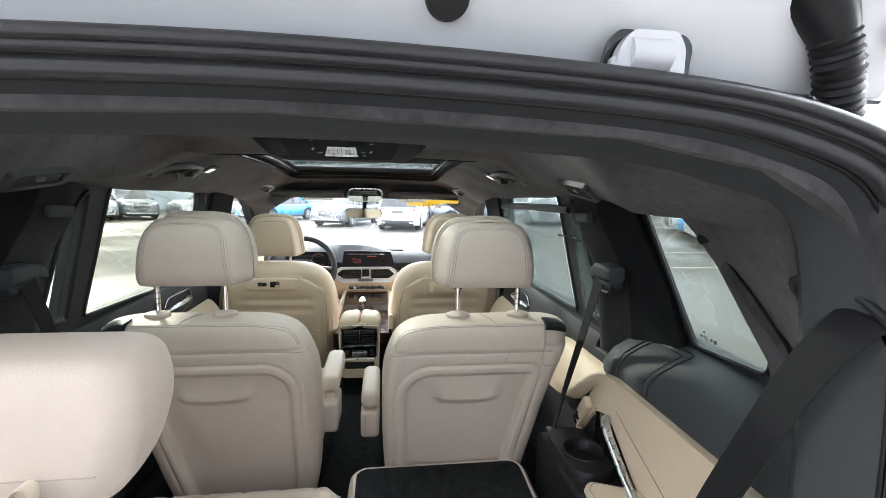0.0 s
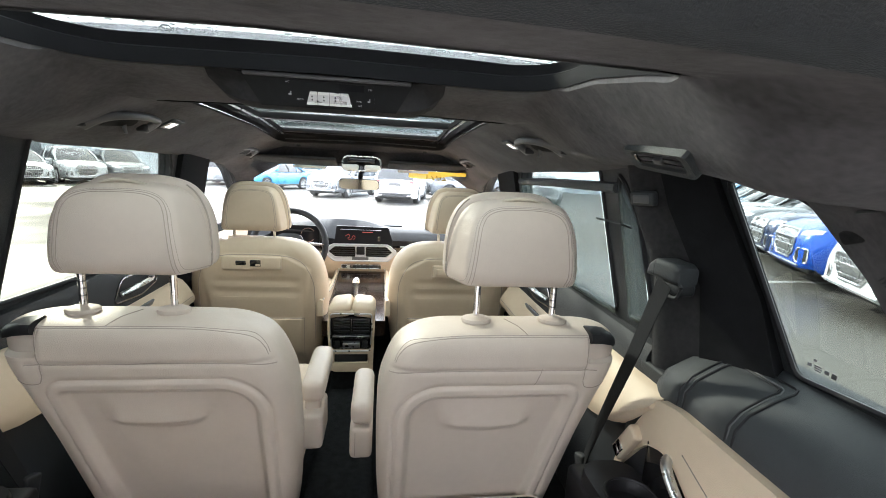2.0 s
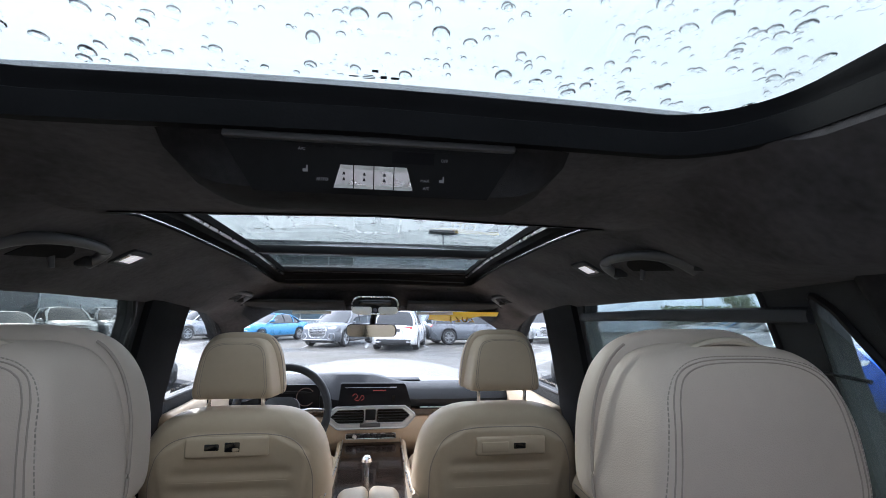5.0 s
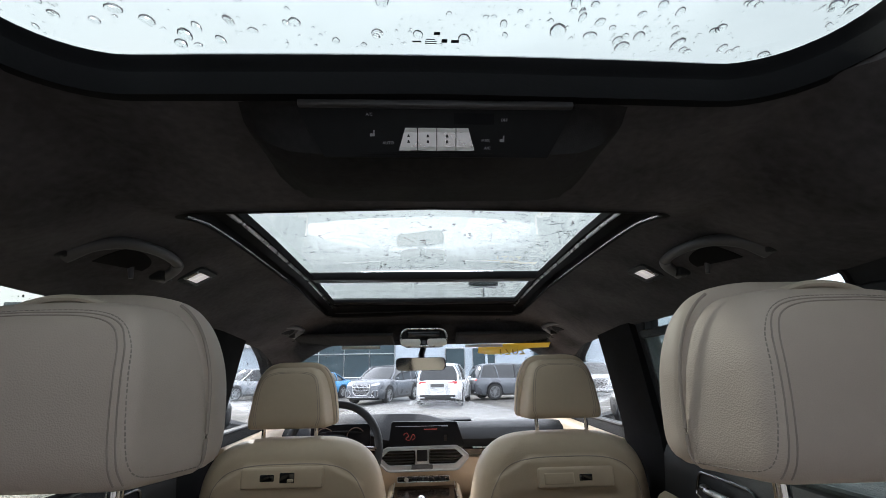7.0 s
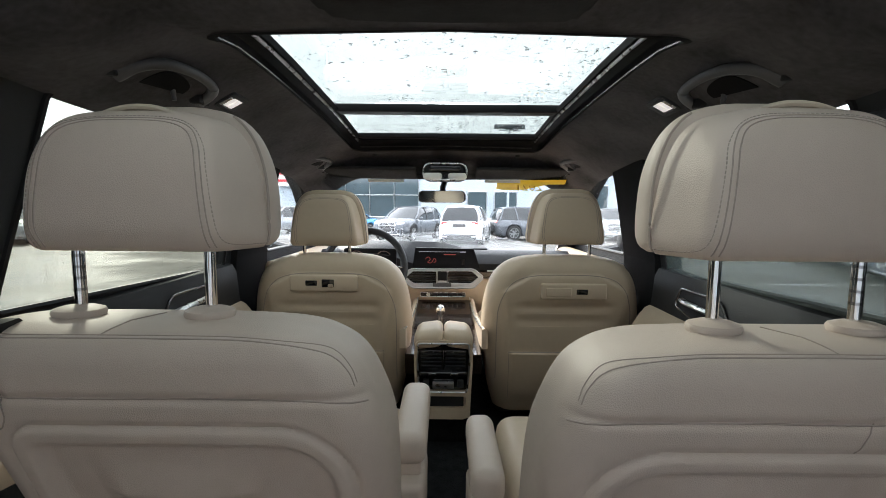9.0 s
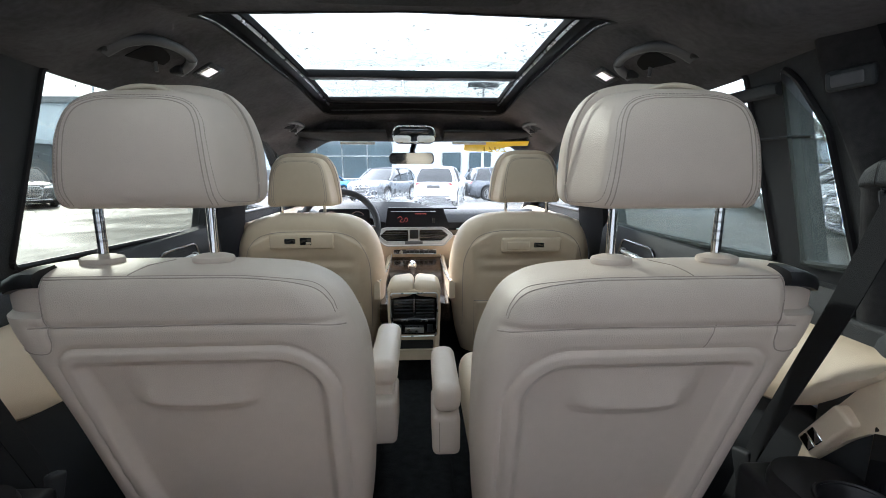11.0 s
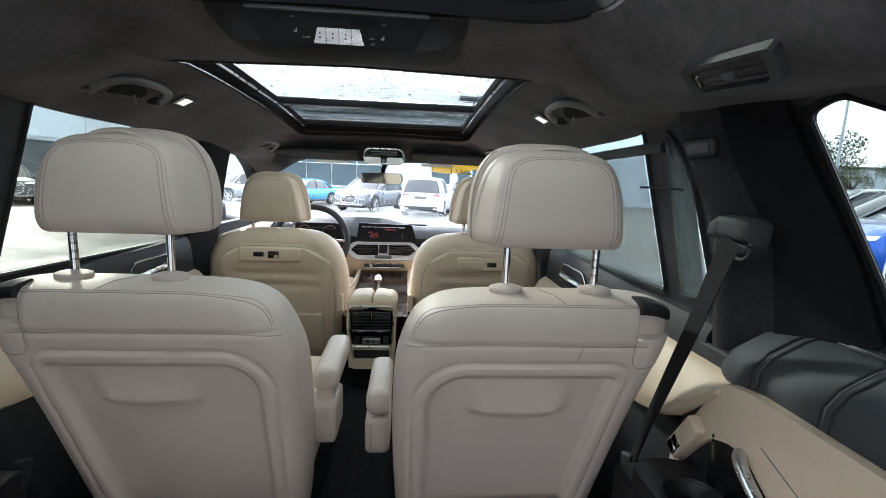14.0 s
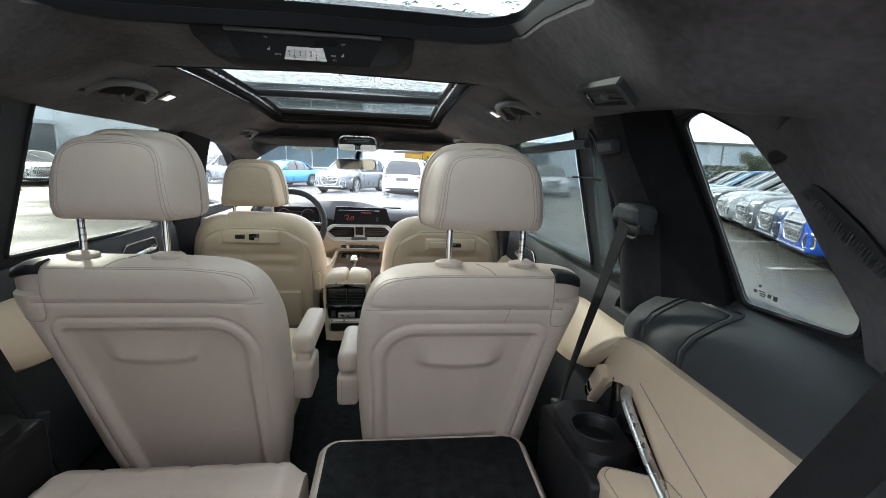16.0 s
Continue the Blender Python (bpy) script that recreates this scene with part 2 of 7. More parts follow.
def tube(pts, r, n=8, flat=1.0, closed=False, bm=None, up=(0, 0, 1)):
    """A rod along pts; flat squeezes it across."""
    pts = [Vector(p) for p in pts]
    rings = []
    for i, p in enumerate(pts):
        a = pts[i - 1] if i or closed else pts[0]
        b = pts[(i + 1) % len(pts)] if i + 1 < len(pts) or closed else pts[-1]
        d = (b - a).normalized()
        side = d.cross(Vector(up))
        side = side.normalized() if side.length > 1e-4 else Vector((1, 0, 0))
        top = side.cross(d)
        rr = r[i] if isinstance(r, (list, tuple)) else r
        rings.append([p + side * (rr * math.cos(k * 2 * math.pi / n)) + top * (rr * flat * math.sin(k * 2 * math.pi / n)) for k in range(n)])
    if closed:
        rings.append(rings[0])
        return loft(rings, cap=False, bm=bm)
    return loft(rings, bm=bm)


def ribbon(pts, wide, thick, across, bm=None):
    """A strap along pts; across gives its width's direction at each point (or one for all)."""
    rings = []
    for i, p in enumerate(pts):
        c = Vector(across[i] if isinstance(across, list) else across).normalized()
        d = (Vector(pts[min(i + 1, len(pts) - 1)]) - Vector(pts[max(i - 1, 0)])).normalized()
        nn = d.cross(c).normalized() * (thick / 2)
        w = c * (wide / 2)
        p = Vector(p)
        rings.append([p - w - nn, p + w - nn, p + w + nn, p - w + nn])
    return loft(rings, bm=bm)


def smooth_line(pts, n=40):
    """A Catmull-Rom line through pts."""
    pts = [Vector(p) for p in pts]
    full = [pts[0] * 2 - pts[1], *pts, pts[-1] * 2 - pts[-2]]
    out = []
    for k in range(n + 1):
        u = k / n * (len(pts) - 1)
        i = min(int(u), len(pts) - 2)
        f = u - i
        a, b, c, d = full[i : i + 4]
        out.append(0.5 * ((2 * b) + (c - a) * f + (2 * a - 5 * b + 4 * c - d) * f * f + (3 * b - a - 3 * c + d) * f ** 3))
    return out


def rrect(x0, x1, y0, y1, r, n, taper=0.0):
    """n points evenly round a rounded rectangle; taper widens its far (y1) side."""
    r = min(r, (x1 - x0) / 2.001, (y1 - y0) / 2.001)
    a, b, q = x1 - x0 - 2 * r, y1 - y0 - 2 * r, math.pi * r / 2
    total, out = 2 * (a + b) + 4 * q, []
    legs = [("l", x0 + r, y0, 1, 0, a), ("c", x1 - r, y0 + r, -90, 0, q), ("l", x1, y0 + r, 0, 1, b), ("c", x1 - r, y1 - r, 0, 0, q),
            ("l", x1 - r, y1, -1, 0, a), ("c", x0 + r, y1 - r, 90, 0, q), ("l", x0, y1 - r, 0, -1, b), ("c", x0 + r, y0 + r, 180, 0, q)]
    for k in range(n):
        s = k * total / n
        for kind, x, y, u, v, size in legs:
            if s <= size or kind is None:
                break
            s -= size
        if kind == "l":
            px, py = x + u * s, y + v * s
        else:
            ang = radians(u) + (s / r if r > 1e-6 else 0)
            px, py = x + r * math.cos(ang), y + r * math.sin(ang)
        if taper:
            mid = (x0 + x1) / 2
            px = mid + (px - mid) * (1 + taper * (py - y0) / (y1 - y0))
        out.append((px, py))
    return out


def plate(outline, holes, place, thick, bm=None):
    """A sheet cut in the (u, v) plane with holes right through; place(u, v, d) gives the point at depth d."""
    bm2 = bmesh.new()
    edges = []
    for loop in [outline, *holes]:
        vs = [bm2.verts.new((u, v, 0)) for u, v in loop]
        edges += [bm2.edges.new((vs[i], vs[(i + 1) % len(vs)])) for i in range(len(vs))]
    bmesh.ops.triangle_fill(bm2, use_beauty=True, edges=edges)
    bmesh.ops.subdivide_edges(bm2, edges=[e for e in bm2.edges if e.calc_length() > 0.12], cuts=2, use_grid_fill=True)
    bmesh.ops.triangulate(bm2, faces=bm2.faces)
    old = list(bm2.faces)
    rim = [e for e in bm2.edges if len(e.link_faces) == 1]
    low = {v: bm2.verts.new((v.co.x, v.co.y, 1)) for v in list(bm2.verts)}
    for f in old:
        bm2.faces.new([low[v] for v in reversed(f.verts)])
    for e in rim:
        a, b = e.verts
        bm2.faces.new((a, b, low[b], low[a]))
    for v in bm2.verts:
        v.co = place(v.co.x, v.co.y, v.co.z * thick)
    return joined(bm, bm2)


def rounded(poly, r=0.03, n=5):
    """A polygon with rounded corners."""
    out = []
    for i, p in enumerate(poly):
        p, a, b = Vector(p), Vector(poly[i - 1]), Vector(poly[(i + 1) % len(poly)])
        ra = min(r, (a - p).length * 0.45, (b - p).length * 0.45)
        s, e = p + (a - p).normalized() * ra, p + (b - p).normalized() * ra
        for k in range(n + 1):
            f = k / n
            out.append(tuple(s * (1 - f) ** 2 + p * 2 * f * (1 - f) + e * f * f))
    return out


def step(a, b, v):
    f = min(1.0, max(0.0, (v - a) / (b - a)))
    return f * f * (3 - 2 * f)


def curve_of(xs, ys):
    return lambda v: float(np.interp(v, xs, ys))


def letters(text, size, m, material, parent, name="lettering", depth=0.0004):
    cu = bpy.data.curves.new(name, "FONT")
    cu.body, cu.size, cu.align_x, cu.align_y, cu.extrude = text, size, "CENTER", "CENTER", depth
    tmp = new("tmp", cu)
    me = bpy.data.meshes.new_from_object(tmp)
    bpy.data.objects.remove(tmp)
    bm = bmesh.new()
    bm.from_mesh(me)
    bpy.data.meshes.remove(me)
    moved(bm, m)
    return part(name, bm, material, parent, smooth=False)


# ---------------------------------------------------------------- cabin shell
ROOF_Z = curve_of([0.95, 1.07, 1.2, 1.33, 1.46, 1.6, 1.73, 2.0, 2.4, 2.86, 3.27, 3.42, 3.52], [1.640, 1.646, 1.648, 1.658, 1.684, 1.703, 1.708, 1.702, 1.695, 1.677, 1.640, 1.590, 1.515])
GLASS_Z = curve_of([0.95, 1.2, 1.5, 1.75, 2.0, 2.4, 2.86, 3.30], [1.735, 1.752, 1.758, 1.753, 1.752, 1.746, 1.727, 1.688])
DROP_REAR = curve_of([0.0, 0.40, 0.43, 0.47, 0.50, 0.53, 0.60, 0.67, 0.74], [0.0, 0.006, 0.034, 0.074, 0.102, 0.124, 0.130, 0.123, 0.123])
DROP = curve_of([0.0, 0.40, 0.46, 0.52, 0.56, 0.60, 0.64, 0.67], [0.0, 0.010, 0.028, 0.062, 0.087, 0.111, 0.134, 0.143])
WALL_X = curve_of([0.5, 0.8, 1.0, 1.15, 1.2, 1.56, 1.62], [0.68, 0.715, 0.735, 0.738, 0.728, 0.666, 0.645])
DROP_HATCH = curve_of([0.0, 0.36, 0.52, 0.60, 0.64, 0.67, 0.74], [0.0, 0.012, 0.040, 0.076, 0.112, 0.165, 0.30])
OPEN_F = (-0.412, 0.412, 2.07, 3.285, 0.05)     # front roof opening: x0, x1, y0, y1, corner radius
OPEN_R = (-0.41, 0.41, 1.33, 1.797, 0.10)     # rear roof opening


def roof_z(x, y):
    rear = step(2.2, 1.72, y) * (0.55 + 0.45 * step(1.1, 1.4, y))
    dip = 0.026 * math.exp(-((y - 2.04) / 0.10) ** 2) * step(0.46, 0.40, abs(x))
    side = DROP(abs(x)) * (1 - rear) + DROP_REAR(abs(x)) * rear
    last = step(1.40, 1.15, y)
    return ROOF_Z(y) - dip - side * (1 - last) - DROP_HATCH(abs(x)) * last


def sdf(x, y, o):
    x0, x1, y0, y1, r = o
    dx, dy = abs(x - (x0 + x1) / 2) - ((x1 - x0) / 2 - r), abs(y - (y0 + y1) / 2) - ((y1 - y0) / 2 - r)
    return math.hypot(max(dx, 0), max(dy, 0)) + min(max(dx, dy), 0) - r


def build_headliner():
    bm = bmesh.new()
    xs, ys = np.linspace(-0.67, 0.67, 81), np.linspace(1.10, 3.50, 145)
    pt = {}
    keep = lambda x, y: min(sdf(x, y, OPEN_F), sdf(x, y, OPEN_R)) > -0.008  # noqa: E731
    for i, x0 in enumerate(xs):
        for j, y0 in enumerate(ys):
            x, y = x0, y0
            if keep(x, y):
                for o in (OPEN_F, OPEN_R):
                    d = sdf(x, y, o)
                    if d < 0.010:
                        h = 1e-4
                        gx, gy = (sdf(x + h, y, o) - d) / h, (sdf(x, y + h, o) - d) / h
                        x, y = x - gx * d, y - gy * d
                xw = x * (1 + 0.10 * step(1.78, 1.68, y) * step(0.55, 0.62, abs(x)))
                pt[i, j] = bm.verts.new((xw, y, roof_z(xw, y)))
    for i in range(len(xs) - 1):
        for j in range(len(ys) - 1):
            q = [(i, j), (i + 1, j), (i + 1, j + 1), (i, j + 1)]
            if all(k in pt for k in q):
                bm.faces.new([pt[k] for k in q])
    for v in [v for v in bm.verts if not v.link_faces]:
        bm.verts.remove(v)
    rim = [e for e in bm.edges if len(e.link_faces) == 1]
    got = bmesh.ops.extrude_edge_only(bm, edges=rim)
    for v in [g for g in got["geom"] if isinstance(g, bmesh.types.BMVert)]:
        v.co.z += 0.022
    return single("ceiling", bm, SUEDE, "charcoal suede-like headliner with two roof openings", kind="structure")


build_headliner()

# crossbar between the two openings, and the outer roof skin that closes the car above
bm = bmesh.new()
for x0, x1, y0, y1 in ((-0.70, -0.455, 1.14, 3.55), (0.455, 0.70, 1.14, 3.55), (-0.455, 0.455, 1.814, 2.05), (-0.455, 0.455, 3.29, 3.55), (-0.455, 0.455, 1.14, 1.21)):
    n, k = 14, 10
    g = [[Vector((x0 + (x1 - x0) * i / n, y0 + (y1 - y0) * j / k, 0)) for i in range(n + 1)] for j in range(k + 1)]
    for row in g:
        for p in row:
            p.z = GLASS_Z(p.y) + 0.003 - 1.2 * max(0, abs(p.x) - 0.44) ** 2 - 0.05 * p.x ** 2 - 0.055 * step(1.32, 1.14, p.y) * step(0.30, 0.50, abs(p.x))
    loft([[*row, *[p + Vector((0, 0, 0.012)) for p in reversed(row)]] for row in g], bm=bm)
single("roof_panel", bm, PAINT, "pale grey painted steel car roof", kind="structure")


def roof_frame(o, name, label, steps):
    """The dark lip round a roof opening, rising to the glass, with its pane."""
    t = thing(name, ((o[0] + o[1]) / 2, (o[2] + o[3]) / 2, ROOF_Z(o[2]) + 0.05), label, "sunroof", kind="structure")
    ring = lambda g, dz: [(x, y, roof_z(min(0.4, max(-0.4, x)), y) + dz if dz < 0.045 else GLASS_Z(y) - 0.05 * x * x + dz - 0.058) for x, y in rrect(o[0] - g, o[1] + g, o[2] - g, o[3] + g, o[4] + g, 160)]  # noqa: E731
    part("frame", loft([ring(g, dz) for g, dz in steps], cap=False), FRAME_BLACK, t)
    return t


front_roof = roof_frame(OPEN_F, "window_6", "large clear front roof glass beaded with rain", ((0.011, -0.0028), (-0.003, -0.0032), (-0.005, 0.020), (-0.012, 0.026), (-0.044, 0.028), (-0.048, 0.046), (0.012, 0.050)))
rear_roof = roof_frame(OPEN_R, "window_7", "rear roof glass beaded with rain", ((0.010, -0.0012), (-0.002, -0.0014), (-0.003, 0.012), (-0.003, 0.024), (0.003, 0.027), (0.002, 0.034), (0.0, 0.038), (-0.001, 0.0575), (0.05, 0.060)))


def roof_pane(o, y0, y1, parent, dz=0.050):
    g = 0.04
    rows = []
    for j in range(13):
        y = y0 + (y1 - y0) * j / 12
        row = [Vector((o[0] - g + (o[1] - o[0] + 2 * g) * i / 12, y, 0)) for i in range(13)]
        for p in row:
            p.z = GLASS_Z(y) - 0.05 * p.x * p.x
        rows.append([*row, *[p + Vector((0, 0, 0.005)) for p in reversed(row)]])
    return part("pane", loft(rows), ROOF_GLASS, parent)


roof_pane(OPEN_F, 2.05, 2.835, front_roof)
roof_pane(OPEN_F, 2.875, 3.29, front_roof)
roof_pane(OPEN_R, 1.21, 1.812, rear_roof)
etch = bmesh.new()
for u0, u1, y0, y1 in ((-0.022, -0.013, 1.773, 1.775), (-0.009, 0.003, 1.776, 1.777), (-0.009, 0.003, 1.773, 1.774), (-0.008, 0.001, 1.770, 1.771), (0.008, 0.014, 1.770, 1.775), (0.018, 0.026, 1.771, 1.775), (0.000, 0.006, 1.760, 1.764)):
    box(u0, u1, y0, y1, GLASS_Z(1.772) - 0.0012, GLASS_Z(1.772) - 0.0008, bm=etch)
part("etched_marks", etch, RUBBER, rear_roof, smooth=False)
part("cross_rail", box(-0.40, 0.40, 2.825, 2.885, GLASS_Z(2.855) - 0.030, GLASS_Z(2.855) - 0.003, 0.006), RUBBER, front_roof)
for s in (-1, 1):
    line = [(s * 0.378, y, roof_z(0.37, y) + 0.026) for y in np.linspace(2.10, 3.24, 14)]
    part("guide_rail", tube(line, 0.0045, 6), SATIN, front_roof)
    line = [(s * 0.410, y, roof_z(0.40, y) + 0.004) for y in np.linspace(2.11, 3.24, 14)]
    part("edge_trim", tube(line, 0.003, 6), DARK_CHROME, front_roof)


part("front_frame", box(-0.385, 0.385, 3.20, 3.285, 1.668, 1.688, 0.006), RUBBER, front_roof)
part("front_trim", tube([(x, 3.272 - 0.02 * (x / 0.38) ** 2, roof_z(x, 3.272) + 0.006) for x in np.linspace(-0.37, 0.37, 15)], 0.003, 6), TRIM, front_roof)


def drops(name, parent_label, place, count, smallest, largest, seed):
    """Rain beads: flattened domes on a pane, of many sizes."""
    rnd = random.Random(seed)
    verts, faces = [], []
    for _ in range(count):
        u, v = 1 - rnd.random() ** 1.5, rnd.random()
        if math.sin(u * 23 + v * 9) + math.sin(v * 31 - u * 12) < -0.9:
            continue
        r = smallest + (largest - smallest) * rnd.random() ** 6
        c, ax, ay, nn = place(u, v)
        sx, sy, turn = r * rnd.uniform(0.8, 1.2), r * rnd.uniform(0.8, 1.6), rnd.uniform(-0.4, 0.4)
        a2 = ax * math.cos(turn) + ay * math.sin(turn)
        b2 = ay * math.cos(turn) - ax * math.sin(turn)
        base = len(verts)
        for lift, shrink in ((0.0, 1.0), (0.22, 0.90), (0.34, 0.55)):
            for k in range(10):
                ang = k * math.pi / 5
                verts.append(c + a2 * (sx * shrink * math.cos(ang)) + b2 * (sy * shrink * math.sin(ang)) + nn * (r * lift))
        verts.append(c + nn * (r * 0.38))
        for ring in range(2):
            for k in range(10):
                j = (k + 1) % 10
                faces.append((base + ring * 10 + k, base + ring * 10 + j, base + ring * 10 + 10 + j, base + ring * 10 + 10 + k))
        for k in range(10):
            faces.append((base + 20 + k, base + 20 + (k + 1) % 10, base + 30))
        verts += verts[base:base + 10]
        faces.append(tuple(range(base + 40, base + 30, -1)))
    me = bpy.data.meshes.new(name)
    me.from_pydata([tuple(v) for v in verts], [], faces)
    me.polygons.foreach_set("use_smooth", [True] * len(me.polygons))
    me.materials.append(WATER)
    return tagged(new(name, me), parent_label, "raindrops", kind="stuff")


def on_roof(o, y0, y1):
    def place(u, v):
        x, y = o[0] + 0.01 + (o[1] - o[0] - 0.02) * u, y0 + (y1 - y0) * v
        return Vector((x, y, GLASS_Z(y) + 0.0052 - 0.05 * x * x)), Vector((1, 0, 0)), Vector((0, 1, 0)), Vector((0, 0, 1))
    return place


for o, y0, y1, n, seed in ((OPEN_F, 2.06, 2.82, 4200, 3), (OPEN_F, 2.89, 3.20, 900, 4), (OPEN_R, 1.24, 1.793, 3600, 5)):
    drops("raindrops", "clear rain beads standing on the roof glass", on_roof(o, y0, y1), n, 0.0009, 0.0052 if o is OPEN_F else 0.0072, seed).visible_shadow = False


def rain_trails(u, v):
    """Beads left along trails that spread towards the windscreen on the foremost roof pane."""
    k = math.floor(u * 22) / 21
    y = 2.89 + 0.33 * v
    x = (-0.36 + 0.72 * k) * (0.80 + 0.30 * v) + 0.012 * math.sin(k * 90) + 0.011 * math.sin(u * 9000)
    return Vector((x, y, GLASS_Z(y) + 0.0052 - 0.05 * x * x)), Vector((1, 0, 0)), Vector((0.3 * x, 1, 0)), Vector((0, 0, 1))


drops("raindrops", "rain beads in trails on the foremost roof glass", rain_trails, 2600, 0.0010, 0.0042, 6).visible_shadow = False

# ---------------------------------------------------------------- side walls with their openings
MAIN_WINDOW = rounded([(1.992, 1.205), (2.745, 1.178), (2.752, 1.50), (2.725, 1.562), (2.056, 1.573)], 0.018)
SMALL_WINDOW = rounded([(1.825, 1.224), (1.925, 1.213), (1.963, 1.560), (1.932, 1.535), (1.875, 1.45)], 0.012)
FRONT_WINDOW = rounded([(3.085, 1.195), (3.72, 1.185), (3.60, 1.33), (3.42, 1.455), (3.26, 1.528), (3.10, 1.537)], 0.03)
QUARTER = rounded([(1.698, 1.562), (1.640, 1.580), (1.522, 1.527), (1.445, 1.437), (1.385, 1.340), (1.352, 1.285), (1.368, 1.250), (1.565, 1.236)], 0.02)


def quarter_x(z):
    return 0.82 - (z - 1.22) * 0.25


def last_x(y, z):
    """Inner face of the last pillar: meets the side window, then turns inward towards the hatch."""
    edge = float(np.interp(z, [1.24, 1.285, 1.34, 1.437, 1.527, 1.575], [1.36, 1.352, 1.385, 1.445, 1.522, 1.66]))
    back = step(0.0, 0.22, edge - y)
    zz = min(z, 1.60)
    return (quarter_x(max(zz, 1.15)) - 0.012) * (1 - back) + (0.730 - max(0.0, zz - 1.25) * 0.32) * back


for s, side in ((-1, "left"), (1, "right")):
    name = "wall_west" if s < 0 else "wall_east"
    wall = thing(name, (s * 0.72, 2.4, 0.55), f"{side} side of the cabin with door, pillars and windows", "car side", kind="structure")
    on_wall = lambda y, z, d: Vector((s * (WALL_X(z) + d), y, z))  # noqa: E731
    upper = [(1.80, 1.13), (2.79, 1.10), (2.79, 1.575), (2.02, 1.60), (1.87, 1.585), (1.79, 1.35)]
    part("rear_door_frame", plate(upper, [MAIN_WINDOW, SMALL_WINDOW], on_wall, 0.045), TRIM, wall, smooth=False)
    part("front_door_frame", plate([(3.03, 0.60), (4.00, 0.60), (4.00, 1.13), (3.66, 1.37), (3.44, 1.50), (3.28, 1.57), (3.03, 1.585)], [FRONT_WINDOW], on_wall, 0.045), TRIM, wall, smooth=False)
    part("front_pillar_trim", plate([(2.765, 0.60), (3.06, 0.60), (3.06, 1.20), (3.07, 1.60), (2.79, 1.60), (2.80, 1.20)], [], lambda y, z, d: Vector((s * (WALL_X(z) - 0.018 + d), y, z)), 0.05), BLACK_CLOTH, wall, smooth=False)
    # rubber sills and window surrounds
    for loop in (MAIN_WINDOW, SMALL_WINDOW, FRONT_WINDOW):
        part("window_seal", tube([(s * (WALL_X(z) - 0.001), y, z) for y, z in loop], 0.006, 6, closed=True), RUBBER, wall)
    # rear pillar: a suede-covered panel that turns out to the rear side window
    pil = [((0.712, 1.800), (0.712, 1.772), (0.755, 1.700), (0.805, 1.545), 1.12), ((0.695, 1.815), (0.690, 1.788), (0.733, 1.722), (0.776, 1.622), 1.35),
           ((0.662, 1.862), (0.636, 1.832), (0.672, 1.768), (0.732, 1.690), 1.50), ((0.640, 1.885), (0.618, 1.852), (0.652, 1.800), (0.710, 1.735), 1.60)]
    rows = []
    for *pts, z in pil:
        front = smooth_line([(s * x, y, z) for x, y in pts], 12)
        rows.append(front)
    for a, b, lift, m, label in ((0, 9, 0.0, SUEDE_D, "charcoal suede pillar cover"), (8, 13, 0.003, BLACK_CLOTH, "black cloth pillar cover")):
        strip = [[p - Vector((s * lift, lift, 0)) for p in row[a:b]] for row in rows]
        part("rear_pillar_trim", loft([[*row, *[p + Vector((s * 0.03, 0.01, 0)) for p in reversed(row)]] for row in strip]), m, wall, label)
    on_quarter = lambda y, z, d: Vector((s * (quarter_x(z) + d), y, z))  # noqa: E731
    part("quarter_panel", plate([(1.72, 1.10), (1.05, 1.10), (1.05, 1.64), (1.74, 1.64)], [QUARTER], on_quarter, 0.008), TRIM, wall, smooth=False)
    part("window_seal", tube([(s * (quarter_x(z) - 0.002), y, z) for y, z in QUARTER], 0.005, 6, closed=True), RUBBER, wall)
    # suede trim of the last pillar, from the side window back to the hatch opening
    last = [(1.532, 1.535), (1.447, 1.440), (1.388, 1.342), (1.352, 1.285), (1.340, 1.20), (1.335, 1.12), (1.36, 0.62), (1.06, 0.62), (1.045, 1.35), (1.075, 1.60), (1.30, 1.63), (1.53, 1.62), (1.74, 1.615), (1.705, 1.574), (1.64, 1.588)]
    part("last_pillar_trim", plate(last, [], lambda y, z, d: Vector((s * (last_x(y, z) + d), y, z)), 0.03), SUEDE, wall)
    part("headliner_joint", tube([(s * (last_x(y, z) - 0.002), y, z) for y, z in zip(np.linspace(1.50, 1.12, 20), np.linspace(1.520, 1.566, 20))], 0.0024, 6), RUBBER, wall)
    # etched maker's marks low on the glass
    etch = bmesh.new()
    for k, (a, b, z0, z1) in enumerate(((1.547, 1.540, 1.266, 1.271), (1.535, 1.522, 1.270, 1.272), (1.535, 1.522, 1.266, 1.268), (1.535, 1.524, 1.262, 1.264), (1.518, 1.511, 1.264, 1.270), (1.507, 1.499, 1.262, 1.270), (1.536, 1.530, 1.278, 1.282))):
        box(s * (quarter_x(z0) + 0.002), s * (quarter_x(z0) + 0.0025), a, b, z0, z1, bm=etch)
    part("etched_marks", etch, GREY, wall, smooth=False)
    # glass
    def pane(loop, fx, material, parent=wall, nm="pane"):
        bm = bmesh.new()
        for off in ((0.004, 0.0075) if loop is QUARTER else (0.018, 0.022)):
            vs = [bm.verts.new((s * (fx(z) + off), y, z)) for y, z in loop]
            bm.faces.new(vs)
        return part(nm, bm, material, parent, smooth=False)
    pane(MAIN_WINDOW, WALL_X, LIGHT_TINT if s < 0 else PRIVACY)
    pane(SMALL_WINDOW, WALL_X, LIGHT_TINT if s < 0 else PRIVACY)
